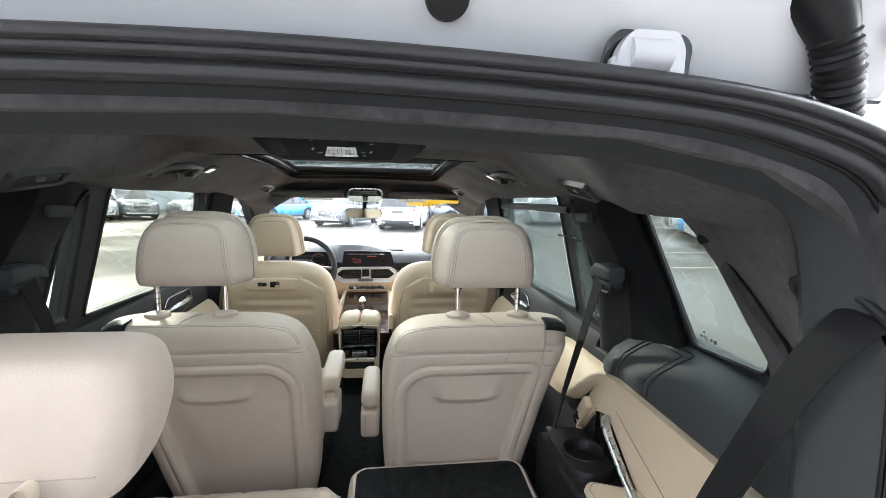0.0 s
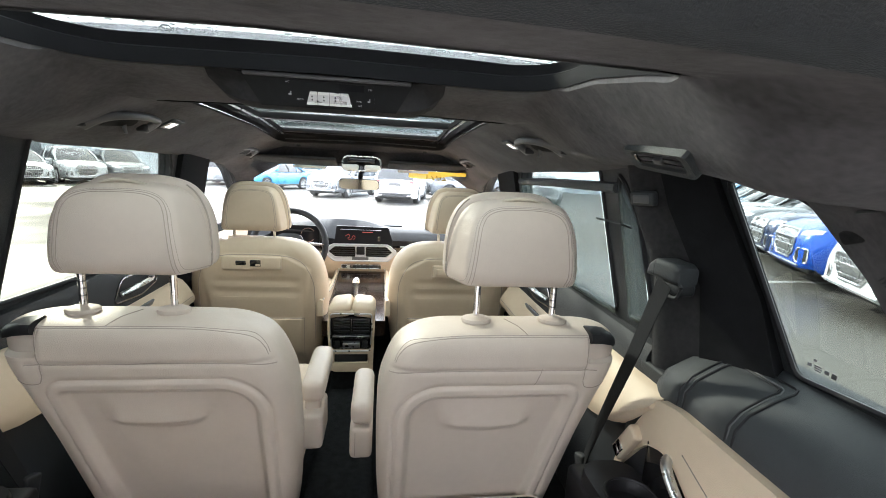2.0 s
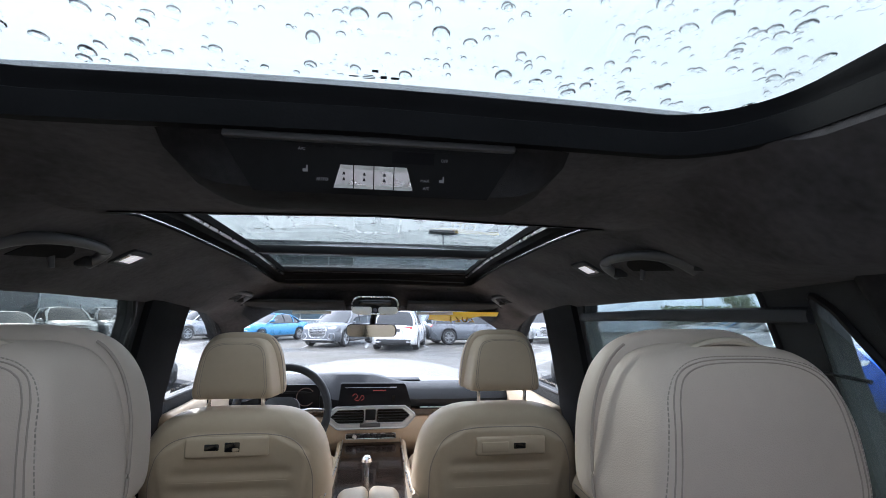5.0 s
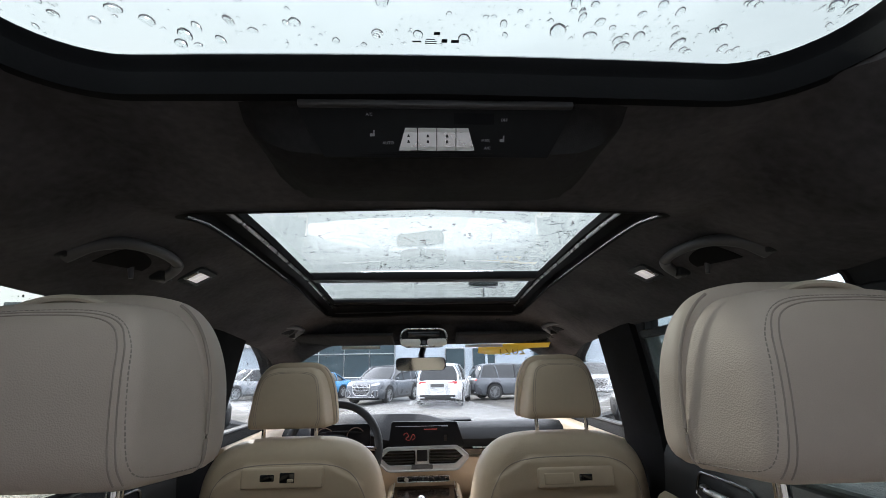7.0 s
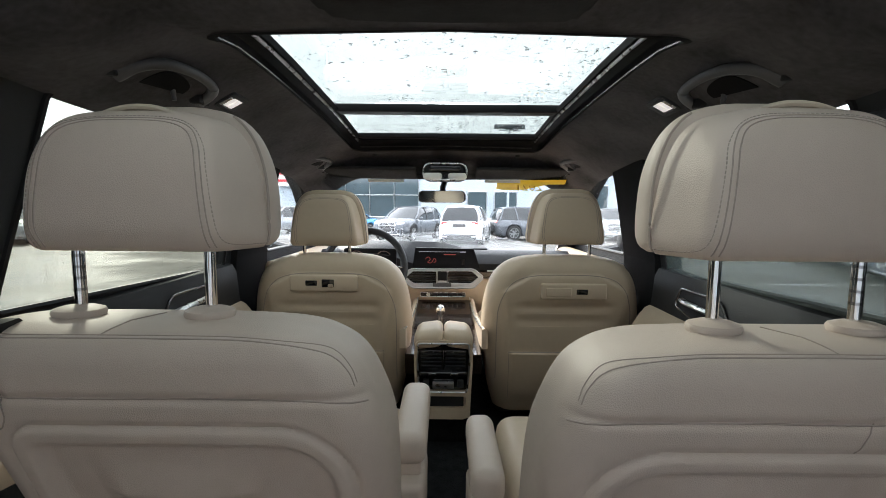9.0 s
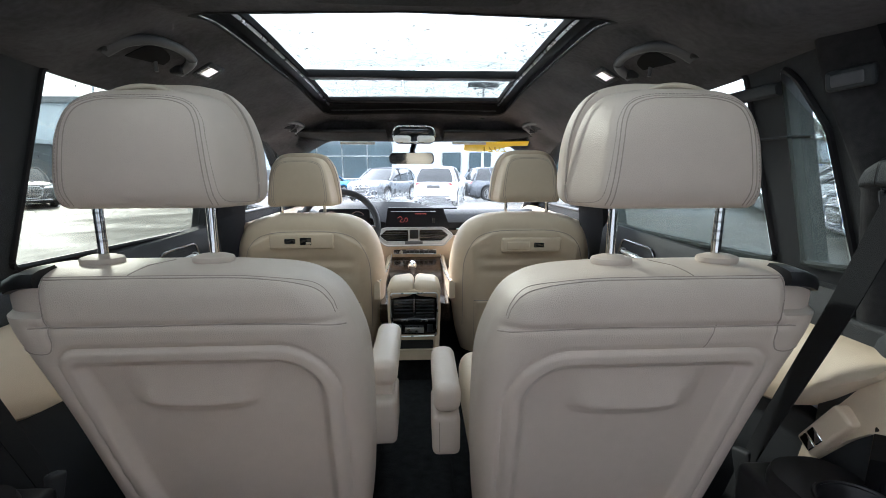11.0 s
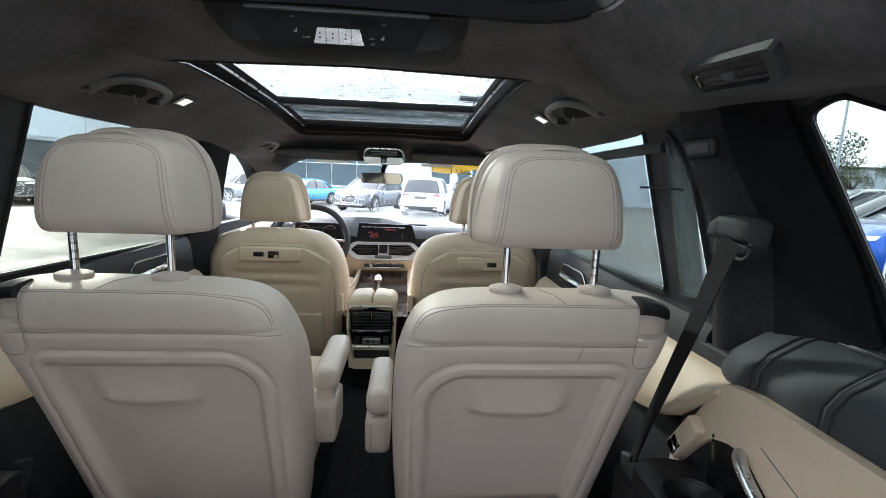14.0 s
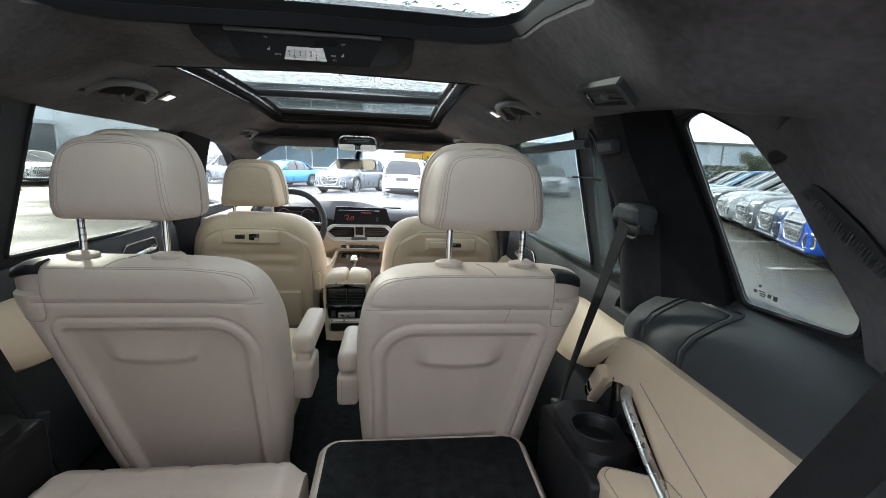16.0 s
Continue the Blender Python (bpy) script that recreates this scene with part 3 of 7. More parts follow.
    pane(FRONT_WINDOW, WALL_X, CLEAR)
    pane(QUARTER, quarter_x, DARK_PRIVACY)
    # door: dark upper roll, cream lower panel with armrest
    roll = [[(s * (WALL_X(1.1) - a), y, z) for a, z in ((0.0, 1.190), (0.022, 1.183), (0.034, 1.160), (0.038, 1.120), (0.042, 1.075), (0.046, 1.052), (0.0, 1.045))] for y in np.linspace(1.81, 2.78, 8)]
    part("upper_roll", loft(roll), TRIM, wall)
    low = []
    for y in (1.706, 1.72, 1.745, 1.775, 1.81, 1.85, 1.90, 1.96, 2.1, 2.3, 2.5, 2.78):
        k = float(np.interp(y, [1.70, 1.76, 1.80, 1.85, 1.93], [0.12, 0.47, 0.70, 0.86, 1.0]))
        deep = 0.80 + 0.20 * step(1.70, 1.82, y)
        prof = ((0.0, 1.120), (0.044, 1.118), (0.060, 1.106), (0.078, 1.072), (0.094, 1.032), (0.103, 1.004), (0.105, 0.986), (0.099, 0.966), (0.07, 0.952), (0.0, 0.950))
        top = 1.120 - 0.06 * step(1.95, 2.35, y)
        low.append([(s * (0.735 - a * deep), y, 0.950 + (1.120 - (1.120 - z) * k - 0.950) * (top - 0.950) / 0.170) for a, z in prof])
    part("lower_panel", loft(low), LEATHER_F, wall, "cream leather door panel")
    seam_line = [(s * 0.6295, y, 0.990) for y in np.linspace(1.95, 2.76, 12)]
    part("panel_stitching", tube(seam_line, 0.0012, 5), STITCH, wall)
    plate_at = Matrix.Translation((s * 0.664, 2.44, 1.040)) @ Matrix.Rotation(radians(s * 62), 4, "Y")
    sp2 = part("switch_plate", moved(box(-0.018, 0.018, -0.075, 0.075, -0.004, 0.004, 0.003), plate_at), GREY, wall, "dark window switch plate")
    for q in (-0.045, 0.0, 0.045):
        part("switch_key", moved(box(-0.011, 0.011, q - 0.016, q + 0.016, 0.003, 0.008, 0.002), plate_at), DARK_CHROME, sp2)
    part("lower_door", box(s * 0.690, s * 0.735, 1.79, 2.78, 0.58, 0.960, 0.01), TRIM, wall)
    bez = [(s * (WALL_X(1.1) - 0.040), y, z) for y, z in rounded([(2.36, 1.085), (2.41, 1.15), (2.60, 1.15), (2.63, 1.09), (2.52, 1.07)], 0.02)]
    h = part("door_handle_bezel", tube(bez, 0.0035, 8, closed=True), DARK_CHROME, wall)
    part("door_handle", tube(smooth_line([(s * 0.695, 2.40, 1.105), (s * 0.672, 2.44, 1.118), (s * 0.668, 2.52, 1.122), (s * 0.69, 2.58, 1.118)], 12), 0.010, 8, 0.7), SATIN, h, "satin metal door pull")
    part("front_door_panel", box(s * 0.66, s * 0.73, 3.04, 3.98, 0.60, 1.16, 0.03), LEATHER_F, wall)
    # sill of the last row: padded shelf, storage lid, cream side panel
    sh = []
    for y in np.linspace(1.08, 1.765, 16):
        e = step(1.765, 1.70, y) if y > 1.70 else 1.0
        nose = max(0.0, (y - 1.70) / 0.065)
        prof = [(0.86, 1.238), (0.812, 1.234), (0.745, 1.208), (0.702, 1.184), (0.684, 1.160), (0.680, 1.13), (0.685, 1.06), (0.86, 1.06)]
        sh.append([(s * (x + 0.02 * nose * nose * (x < 0.75)), y, z - 0.03 * nose * nose) for x, z in prof])
    shelf = part("side_shelf", loft(sh), TRIM_G, wall, "grey padded side shelf", smooth=True)
    over = lambda x: float(np.interp(x, [0.684, 0.702, 0.745, 0.812], [1.160, 1.184, 1.208, 1.234])) + 0.0006  # noqa: E731
    for g, r, m in ((0.0, 0.0022, RUBBER), (0.004, 0.0014, GREY), (0.016, 0.0024, RUBBER)):
        y0, y1, xo = 1.545 - g, 1.650 + g, 0.775 + g
        loop = [(0.6800, y1, 1.085), (0.6830, y1, 1.160)] + [(x, y1, over(x)) for x in np.linspace(0.690, xo - 0.012, 8)]
        loop += [(xo - 0.004, y1 - 0.004, over(xo)), (xo, y1 - 0.012, over(xo)), (xo, y0 + 0.012, over(xo)), (xo - 0.004, y0 + 0.004, over(xo))]
        loop += [(x, y0, over(x)) for x in np.linspace(xo - 0.012, 0.690, 8)] + [(0.6830, y0, 1.160), (0.6800, y0, 1.085)]
        part("lid_groove", tube([(s * x, y, z) for x, y, z in loop], r, 6), m, shelf)
    # cream side panel with a horn running down to the front, above a dark recess
    horn = rounded([(1.06, 1.128), (1.64, 1.130), (1.700, 1.118), (1.735, 1.070), (1.768, 1.018), (1.808, 0.945), (1.815, 0.872), (1.735, 0.982), (1.700, 1.018), (1.655, 1.035), (1.615, 1.030), (1.50, 0.962), (1.42, 0.925), (1.20, 0.83), (1.06, 0.80)], 0.012, 3)
    bulge = lambda y, z: 0.662 - 0.10 * max(0.0, 1.127 - z) + 0.020 * step(1.66, 1.82, y)  # noqa: E731
    side = part("side_panel", plate(horn, [], lambda y, z, d: Vector((s * (bulge(y, z) + d), y, z)), 0.035), LEATHER_F, wall, "cream leather side panel")
    part("panel_stitching", tube([(s * (bulge(y, z) - 0.0006), y, z) for y, z in ((1.10, 0.905), (1.30, 0.965), (1.50, 1.030), (1.60, 1.065))], 0.0011, 5), STITCH, side)
    part("recess_wall", box(s * 0.668, s * 0.70, 1.06, 1.80, 0.60, 1.06, 0.0), TRIM, wall)

for s, side in ((-1, "west"), (1, "east")):
    single("pillar_foot_" + side, box(s * 0.700, s * 0.738, 1.70, 1.83, 0.58, 1.15, 0.008), TRIM, "black lower pillar cover beside the rear door", kind="structure")
def on_side(s, y0, y1, z0, z1):
    def place(u, v):
        y, z = y0 + (y1 - y0) * u, z0 + (z1 - z0) * v
        return Vector((s * (WALL_X(z) + 0.0222), y, z)), Vector((0, 1, 0)), Vector((0, 0, 1)), Vector((s, 0, 0.1))
    return place


for sd, y0, y1, z0, z1, n, seed in ((-1, 2.06, 2.73, 1.26, 1.56, 1500, 11), (-1, 3.10, 3.40, 1.20, 1.45, 350, 12), (1, 3.10, 3.40, 1.20, 1.45, 350, 13)):
    drops("raindrops", "clear rain beads on the side window", on_side(sd, y0, y1, z0, z1), n, 0.0006, 0.0024, seed).visible_shadow = False

# ---------------------------------------------------------------- floor
single("floor", box(-0.74, 0.74, 0.98, 4.05, 0.50, 0.56), CARPET, "black carpeted car floor", kind="structure")
# load floor, lower tailgate and bumper close the boot behind the last row; unseen, added to block ground light
single("load_floor", box(-0.68, 0.68, 0.52, 1.24, 0.66, 0.70, 0.005), CARPET, "unseen black carpeted load floor, added to block ground light", kind="structure")
single("lower_tailgate", box(-0.72, 0.72, 0.44, 0.52, 0.42, 0.86, 0.03), PAINT, "unseen pale grey lower tailgate, added to block ground light", kind="structure")
single("rear_bumper", box(-0.88, 0.88, 0.26, 0.46, 0.32, 0.68, 0.06), PAINT, "unseen pale grey rear bumper, added to block ground light", kind="structure")
for s, side in ((-1, "west"), (1, "east")):
    lining = [(0.46, 0.45), (1.06, 0.45), (1.06, 1.28), (0.84, 1.05), (0.60, 0.88), (0.46, 0.84)]
    single("boot_side_" + side, plate(lining, [], lambda y, z, d: Vector((s * (0.70 + d), y, z)), 0.16), TRIM, "unseen black boot side lining, added to block ground light", kind="structure", smooth=False)
single("firewall", box(-0.74, 0.74, 4.0, 4.06, 0.50, 1.10), TRIM, "black bulkhead below the windscreen", kind="structure")
for s in (-1, 1):
    single("lower_side", box(s * 0.735, s * 0.80, 0.98, 4.05, 0.45, 1.02), PAINT, "painted lower body side of the car", kind="structure")
single("transmission_tunnel", box(-0.10, 0.10, 1.86, 3.9, 0.555, 0.60, 0.02), CARPET, "low carpeted centre tunnel of the floor", kind="structure")


# ---------------------------------------------------------------- seats
def pillow(zs, a, b, yr, yf, r, n=132, levels=74, shift=None, taper=0.0, s=1, x=0.0, y=0.0):
    """A padded block: at each height a rounded rectangle from a to b and yr to yf. shift(x, z, back) moves points towards the back."""
    fa, fb, fr, ff = curve_of(zs, a), curve_of(zs, b), curve_of(zs, yr), curve_of(zs, yf)
    span = np.linspace(0, 1, levels)
    rings = []
    for z in zs[0] + (zs[-1] - zs[0]) * (0.5 * span + 0.5 * np.sin(span * math.pi / 2)):
        ring = []
        y0, y1 = fr(z), ff(z)
        for px, py in rrect(fa(z), fb(z), y0, y1, r, n, taper):
            back = 1 - min(1.0, (py - y0) / (0.45 * (y1 - y0)))
            if shift:
                py += shift(px, z) * step(0, 1, back)
            ring.append((x + s * px, y + py, z))
        rings.append(ring)
    return loft(rings)


def eased(zs, vs, k=60):
    """Control values turned into a rounded profile."""
    line = smooth_line([(z, v, 0) for z, v in zip(zs, vs)], k)
    return [p.x for p in line], [p.y for p in line]


def profile(zs, *many):
    out = None
    cols = []
    for vs in many:
        z2, v2 = eased(zs, vs)
        out = z2
        cols.append(v2)
    return [list(np.maximum.accumulate(out)), *cols]


def laid(bvh, pts, lift=0.0006, way=(0, 1, 0), off=1.0):
    """Points dropped onto a surface from behind."""
    d = Vector(way)
    out = []
    for p in pts:
        hit, nrm, _, _ = bvh.ray_cast(Vector(p) - d * off, d)
        if hit is not None:
            out.append(hit + nrm * lift)
    return out


def stitch_row(bvh, pts, parent, gap=0.0075, r=0.0009, material=None, way=(0, 1, 0)):
    """A row of single stitches along a line on a surface."""
    line = laid(bvh, pts, 0.0005, way)
    bm = bmesh.new()
    run, want = 0.0, 0.0
    for a, b in zip(line, line[1:]):
        seg = (b - a).length
        if seg < 1e-5 or seg > 0.05:
            continue
        d = (b - a) / seg
        while want < run + seg:
            p = a + d * (want - run)
            cyl(p - d * gap * 0.34, p + d * gap * 0.34, r, r * 0.8, 5, bm)
            want += gap
        run += seg
    return part("stitching", bm, material or STITCH, parent)


def seam(bvh, pts, parent, r=0.0016, material=None, way=(0, 1, 0), lift=-0.0004, name="seam"):
    line = laid(bvh, pts, lift, way)
    if len(line) > 2:
        return part(name, tube(line, r, 6), material or CREASE, parent)


def tree(bm):
    return BVHTree.FromBMesh(bm)


def seat_headrest(t, cx, cy, z0, s, leather, big=True, group=""):
    """Headrest: rounded front cushion, narrower stitched back that flares towards it, loop on top."""
    H, W = (0.178, 0.143) if big else (0.200, 0.144)
    f = H / 0.178
    zz = [0, 0.008, 0.03, 0.085, 0.125, 0.152, 0.168, 0.176, 0.178]
    fw = [W * v for v in (0.93, 0.985, 1.0, 0.985, 0.915, 0.80, 0.64, 0.42, 0.28)]
    if not big:
        fw = [W * v for v in (0.95, 1.0, 0.995, 0.945, 0.865, 0.755, 0.62, 0.44, 0.30)]
    cz = profile([z0 + v * f for v in zz], [-v for v in fw], [v * (0.76 if big else 1.0) for v in fw], [0.074, 0.070, 0.068, 0.068, 0.070, 0.074, 0.080, 0.088, 0.092], [0.108, 0.118, 0.124, 0.122, 0.118, 0.114, 0.108, 0.102, 0.098])
    bm = pillow(cz[0], cz[1], cz[2], cz[3], cz[4], 0.020, n=96, levels=50, s=s, x=cx, y=cy)
    head = part("headrest", bm, leather, t)
    bw = [W * v for v in (0.735, 0.768, 0.775, 0.738, 0.680, 0.605, 0.50, 0.34)]
    if not big:
        bw = [W * v for v in (0.79, 0.82, 0.81, 0.745, 0.675, 0.60, 0.50, 0.34)]
    flare = 0.30 if big else 0.14
    wide = 0.97 if big else 1.0
    bz = profile([z0 + v * f for v in (-0.001, 0.006, 0.03, 0.085, 0.120, 0.142, 0.156, 0.163)], [-v for v in bw], [v * wide for v in bw], [0.008, 0.001, -0.005, -0.002, 0.006, 0.016, 0.030, 0.044], [0.080] * 8)
    bm = pillow(bz[0], bz[1], bz[2], bz[3], bz[4], 0.012, n=120, levels=56, s=s, x=cx, y=cy, taper=flare)
    bv = tree(bm)
    back = part("headrest_back", bm, leather, t)
    # twin seams round the back panel, wider apart towards the bottom on the inner side
    top = [(0.585, 0.118), (0.50, 0.137), (0.31, 0.1465), (0.0, 0.1485)]
    inner = [(0.700, 0.004), (0.685, 0.016), (0.668, 0.034), (0.645, 0.060), (0.622, 0.09)] if big else [(0.62, 0.006), (0.675, 0.03), (0.635, 0.085)]
    outer = [(0.62, 0.003), (0.655, 0.03), (0.62, 0.085)]
    arc = smooth_line([(cx - s * W * u, 0, z0 + v * f) for u, v in inner + top] + [(cx + s * W * u * wide, 0, z0 + v * f) for u, v in reversed(outer + top[:-1])], 150)
    seam(bv, arc, back, 0.0008)
    seam(bv, [Vector((cx + (p.x - cx) * 1.065, 0, z0 + (p.z - z0) * 1.02)) for p in arc], back, 0.0008)
    if big:
        wing = [(0.97, 0.0045), (0.86, 0.0055), (0.805, 0.0094), (0.775, 0.0194), (0.752, 0.038), (0.722, 0.068), (0.698, 0.091), (0.655, 0.120), (0.545, 0.1415), (0.335, 0.1520), (0.0, 0.1540)]
        line = smooth_line([(cx - s * W * u, 0, z0 + v * f) for u, v in wing] + [(cx + s * W * u * 1.12 * wide, 0, z0 + v * f * 1.032) for u, v in reversed(outer + top[:-1])], 170)
        stitch_row(bv, line, back, 0.0050, 0.0007)
        loop = smooth_line([(cx + u * W, cy + 0.046, z0 + v * f) for u, v in ((-0.36, 0.146), (-0.31, 0.158), (-0.15, 0.166), (0, 0.168), (0.15, 0.166), (0.31, 0.158), (0.36, 0.146))], 24)
        part("pull_loop", tube(loop, 0.0048, 8, 0.8), PIPING, head)
    zf, wf = profile([z0 + v * f for v in zz[:-1]], fw[:-1])
    gap = [(cx - s * w * 0.988, cy + 0.071, z) for z, w in zip(zf, wf)]
    part("edge_gap", tube(gap[3:-12], 0.0016, 6), CREASE, head)
    return head


def captain_seat(s, cx, cy):
    """Second-row armchair seen from behind. s: +1 on the right; the inner side faces the aisle."""
    t = thing("captain_chair", (cx, cy + 0.2, 0.56), "cream leather second-row armchair with stitched back", "car seat", "second-row seats")
    inn, outr = (0.266, 0.208) if s > 0 else (0.294, 0.195)
    zc = [0.62, 0.66, 0.74, 0.86, 1.0, 1.10, 1.16, 1.20, 1.222, 1.236, 1.243, 1.248]
    P = profile(zc,
                [-inn * v for v in (0.90, 0.95, 0.995, 1.03, 1.045, 1.035, 0.985, 0.922, 0.845, 0.745, 0.58, 0.38)],
                [outr * v for v in (0.50, 0.53, 0.60, 0.69, 0.80, 0.905, 0.985, 1.01, 1.0, 0.97, 0.90, 0.72)],
                [0.160, 0.130, 0.100, 0.068, 0.034, 0.010, -0.002, -0.005, -0.003, 0.004, 0.018, 0.040],
                [0.300, 0.290, 0.270, 0.240, 0.205, 0.178, 0.160, 0.148, 0.138, 0.126, 0.112, 0.096])

    def hollow(x, z):
        # a proud arch runs round the back, the panel inside it lies deeper
        left, top, r = -inn + 0.022, 1.137, 0.095
        right = outr * 0.70 - 0.012 - 0.16 * max(0.0, 1.10 - z)
        if x < left + r and z > top - r:
            inside = r - math.hypot(left + r - x, z - top + r)
        elif x > right - 0.035 and z > top - 0.035:
            inside = 0.035 - math.hypot(x - right + 0.035, z - top + 0.035)
        else:
            inside = min(x - left, top - z)
        inside = min(inside, right - x)
        low = step(0.60, 0.72, z)
        d = low * (0.0035 * math.exp(-(inside / 0.004) ** 2) - 0.0035 * step(0.0, 0.010, inside) + 0.0165 * step(0.020, 0.036, inside))
        # gripping bulge below the top of the panel, ending in a curved lip
        mid = -0.055
        lip = 1.034 + 0.008 * ((x - mid) / 0.085) ** 2
        u = (z - lip) / (1.106 - lip)
        if -0.35 < u < 1.0 and abs(x - mid) < 0.12:
            half = 0.084 + 0.018 * u
            d -= 0.0125 * step(-0.016, 0.024, half - abs(x - mid)) * (1 - max(0.0, u)) * step(-0.30, 0.02, u)
        # the panel falls away towards the outer side below the bulge
        d += 0.0025 * low * step(0.0, 0.05, x - (mid + 0.085 - 0.35 * (1.05 - z))) * step(1.07, 1.02, z) * step(0.02, 0.05, inside)
        # soft hollows along the cross seam and round the hard outer cover
        d += 0.0034 * math.exp(-((z - 1.1705) / 0.0055) ** 2) * step(outr - 0.045, outr - 0.060, x)
        d += 0.0030 * math.exp(-((x - outr + 0.0725) / 0.0045) ** 2) * step(1.135, 1.150, z) * step(1.245, 1.235, z)
        # finger recess below the release lever
        d += 0.015 * step(0.0, 0.005, x - (outr - 0.070)) * step(1.184, 1.189, z) * step(1.240, 1.228, z)
        return d

    bm = pillow(P[0], P[1], P[2], P[3], P[4], 0.050, n=330, levels=180, shift=hollow, s=s, x=cx, y=cy)
    bv = tree(bm)
    back = part("backrest", bm, LEATHER, t)
    w = lambda u, z: (cx + s * u, 0, z)  # noqa: E731
    f = inn / 0.266
    seam(bv, smooth_line([w(u * f, z) for u, z in ((-0.2555, 1.1615), (-0.2425, 1.1645), (-0.205, 1.1690), (-0.10, 1.171), (0.0, 1.170))] + [w(outr - 0.05, 1.170)], 90), back, 0.0011)
    ridge = ((-0.2435, 1.182), (-0.2375, 1.197), (-0.2255, 1.2125), (-0.207, 1.2235), (-0.176, 1.2320), (-0.131, 1.2362), (-0.05, 1.2370), (0.06, 1.2370))
    seam(bv, smooth_line([w(u * f, z) for u, z in ridge] + [w(outr - 0.07, 1.2365)], 110), back, 0.0009)
    seam(bv, smooth_line([w(u * f * 1.008, z + 0.0025 + 0.0004 * k * (k < 4)) for k, (u, z) in enumerate(ridge)] + [w(outr - 0.07, 1.2395)], 110), back, 0.0007)
    if s > 0:
        seam(bv, [w(0.045 - 0.012 * k / 12, 1.173 - 0.035 * k / 12) for k in range(13)], back, 0.0008)
    seam(bv, [(cx + s * (0.012 - 0.03 * k / 14), cy + 0.010 + 0.07 * k / 14, 1.0) for k in range(15)], back, 0.0011, way=(0, 0, -1))
    # release lever at the outer shoulder, with the seam of its hard cover
    lever = [[(cx + s * (outr - 0.070 + 0.059 * f), cy + y + 0.020 * f * f, z - 0.014 * f * f) for y, z in ((0.004, 1.226), (-0.007, 1.229), (-0.009, 1.238), (-0.004, 1.247), (0.006, 1.250), (0.034, 1.2515), (0.040, 1.245), (0.037, 1.226))] for f in np.linspace(0, 1, 9)]
    part("release_lever", loft(lever), RUBBER, t, "black release lever")
    seam(bv, smooth_line([w(outr - 0.072, 1.238), w(outr - 0.072, 1.18), w(outr - 0.074, 1.142), w(outr - 0.060, 1.130), w(outr - 0.010, 1.134)], 40), back, 0.0010)
    # cushion and side of the seat
    part("seat_cushion", moved(box(cx - s * inn * 0.96, cx + s * outr * 0.78, cy + 0.17, cy + 0.68, 0.70, 0.86, 0.045, 4), Matrix.Identity(4)), LEATHER_F, t)
    part("seat_base", box(cx - s * inn * 0.8, cx + s * outr * 0.66, cy + 0.18, cy + 0.62, 0.58, 0.71, 0.02), TRIM, t)
    part("back_base", box(cx - s * inn * 0.93, cx + s * outr * 0.58, cy + 0.12, cy + 0.27, 0.585, 0.68, 0.02), LEATHER, t)
    for k in (-1, 1):
        part("floor_rail", box(cx + k * 0.17 - 0.02, cx + k * 0.17 + 0.02, cy + 0.12, cy + 0.75, 0.558, 0.59, 0.005), DARK_CHROME, t)
    # armrest on the aisle side
    ax0, ax1, y0, y1, zt, zl, yl = (0.041, 0.096, 1.952, 2.165, 0.972, 0.818, 1.958) if s > 0 else (-0.094, -0.033, 2.042, 2.295, 0.984, 0.806, 2.018)
    arm = part("armrest", box(ax0, ax1, y0, y1, zt - 0.060, zt, 0.020, 4), LEATHER, t)
    part("armrest_cover", box(ax0 - 0.002, ax1 - 0.001, yl, yl + 0.13, zl, 0.906, 0.013, 4), LEATHER, arm)
    part("armrest_pivot", box(ax0 + 0.010, ax1 - 0.010, yl + 0.035, yl + 0.12, 0.86, 0.935, 0.006), LEATHER, arm)
    part("armrest_stitching", tube([(ax0 + 0.012, yl - 0.0004, z) for z in np.linspace(zl + 0.012, 0.894, 8)], 0.0009, 5), STITCH, arm)
    # headrest with posts
    hx, hy = cx - s * 0.004, cy + 0.025
    seat_headrest(t, hx, hy, 1.332, s, LEATHER)
    for k in (-1, 1):
        px, py = cx + k * 0.081, cy + 0.070
        post = part("headrest_post", cyl((px, py, 1.22), (px, py, 1.345), 0.0068, n=20), CHROME, t, "chrome headrest post")
        for q in range(4 if k == s else 0):
            z = 1.278 + q * 0.014
            part("notch", cyl((px, py, z), (px, py, z + 0.0035), 0.0069, n=20), DARK_CHROME, post)
        collar = [[(px + math.cos(a) * r, py - 0.004 + math.sin(a) * r * 0.78, z) for a in np.linspace(0, 2 * math.pi, 29)[:-1]] for r, z in ((0.026, 1.238), (0.0295, 1.2475), (0.0308, 1.2525), (0.029, 1.256), (0.020, 1.259), (0.009, 1.260))]
        part("post_collar", loft(collar), LEATHER, t)
    return t


captain_seat(1, 0.382, 1.728)
captain_seat(-1, -0.374, 1.772)


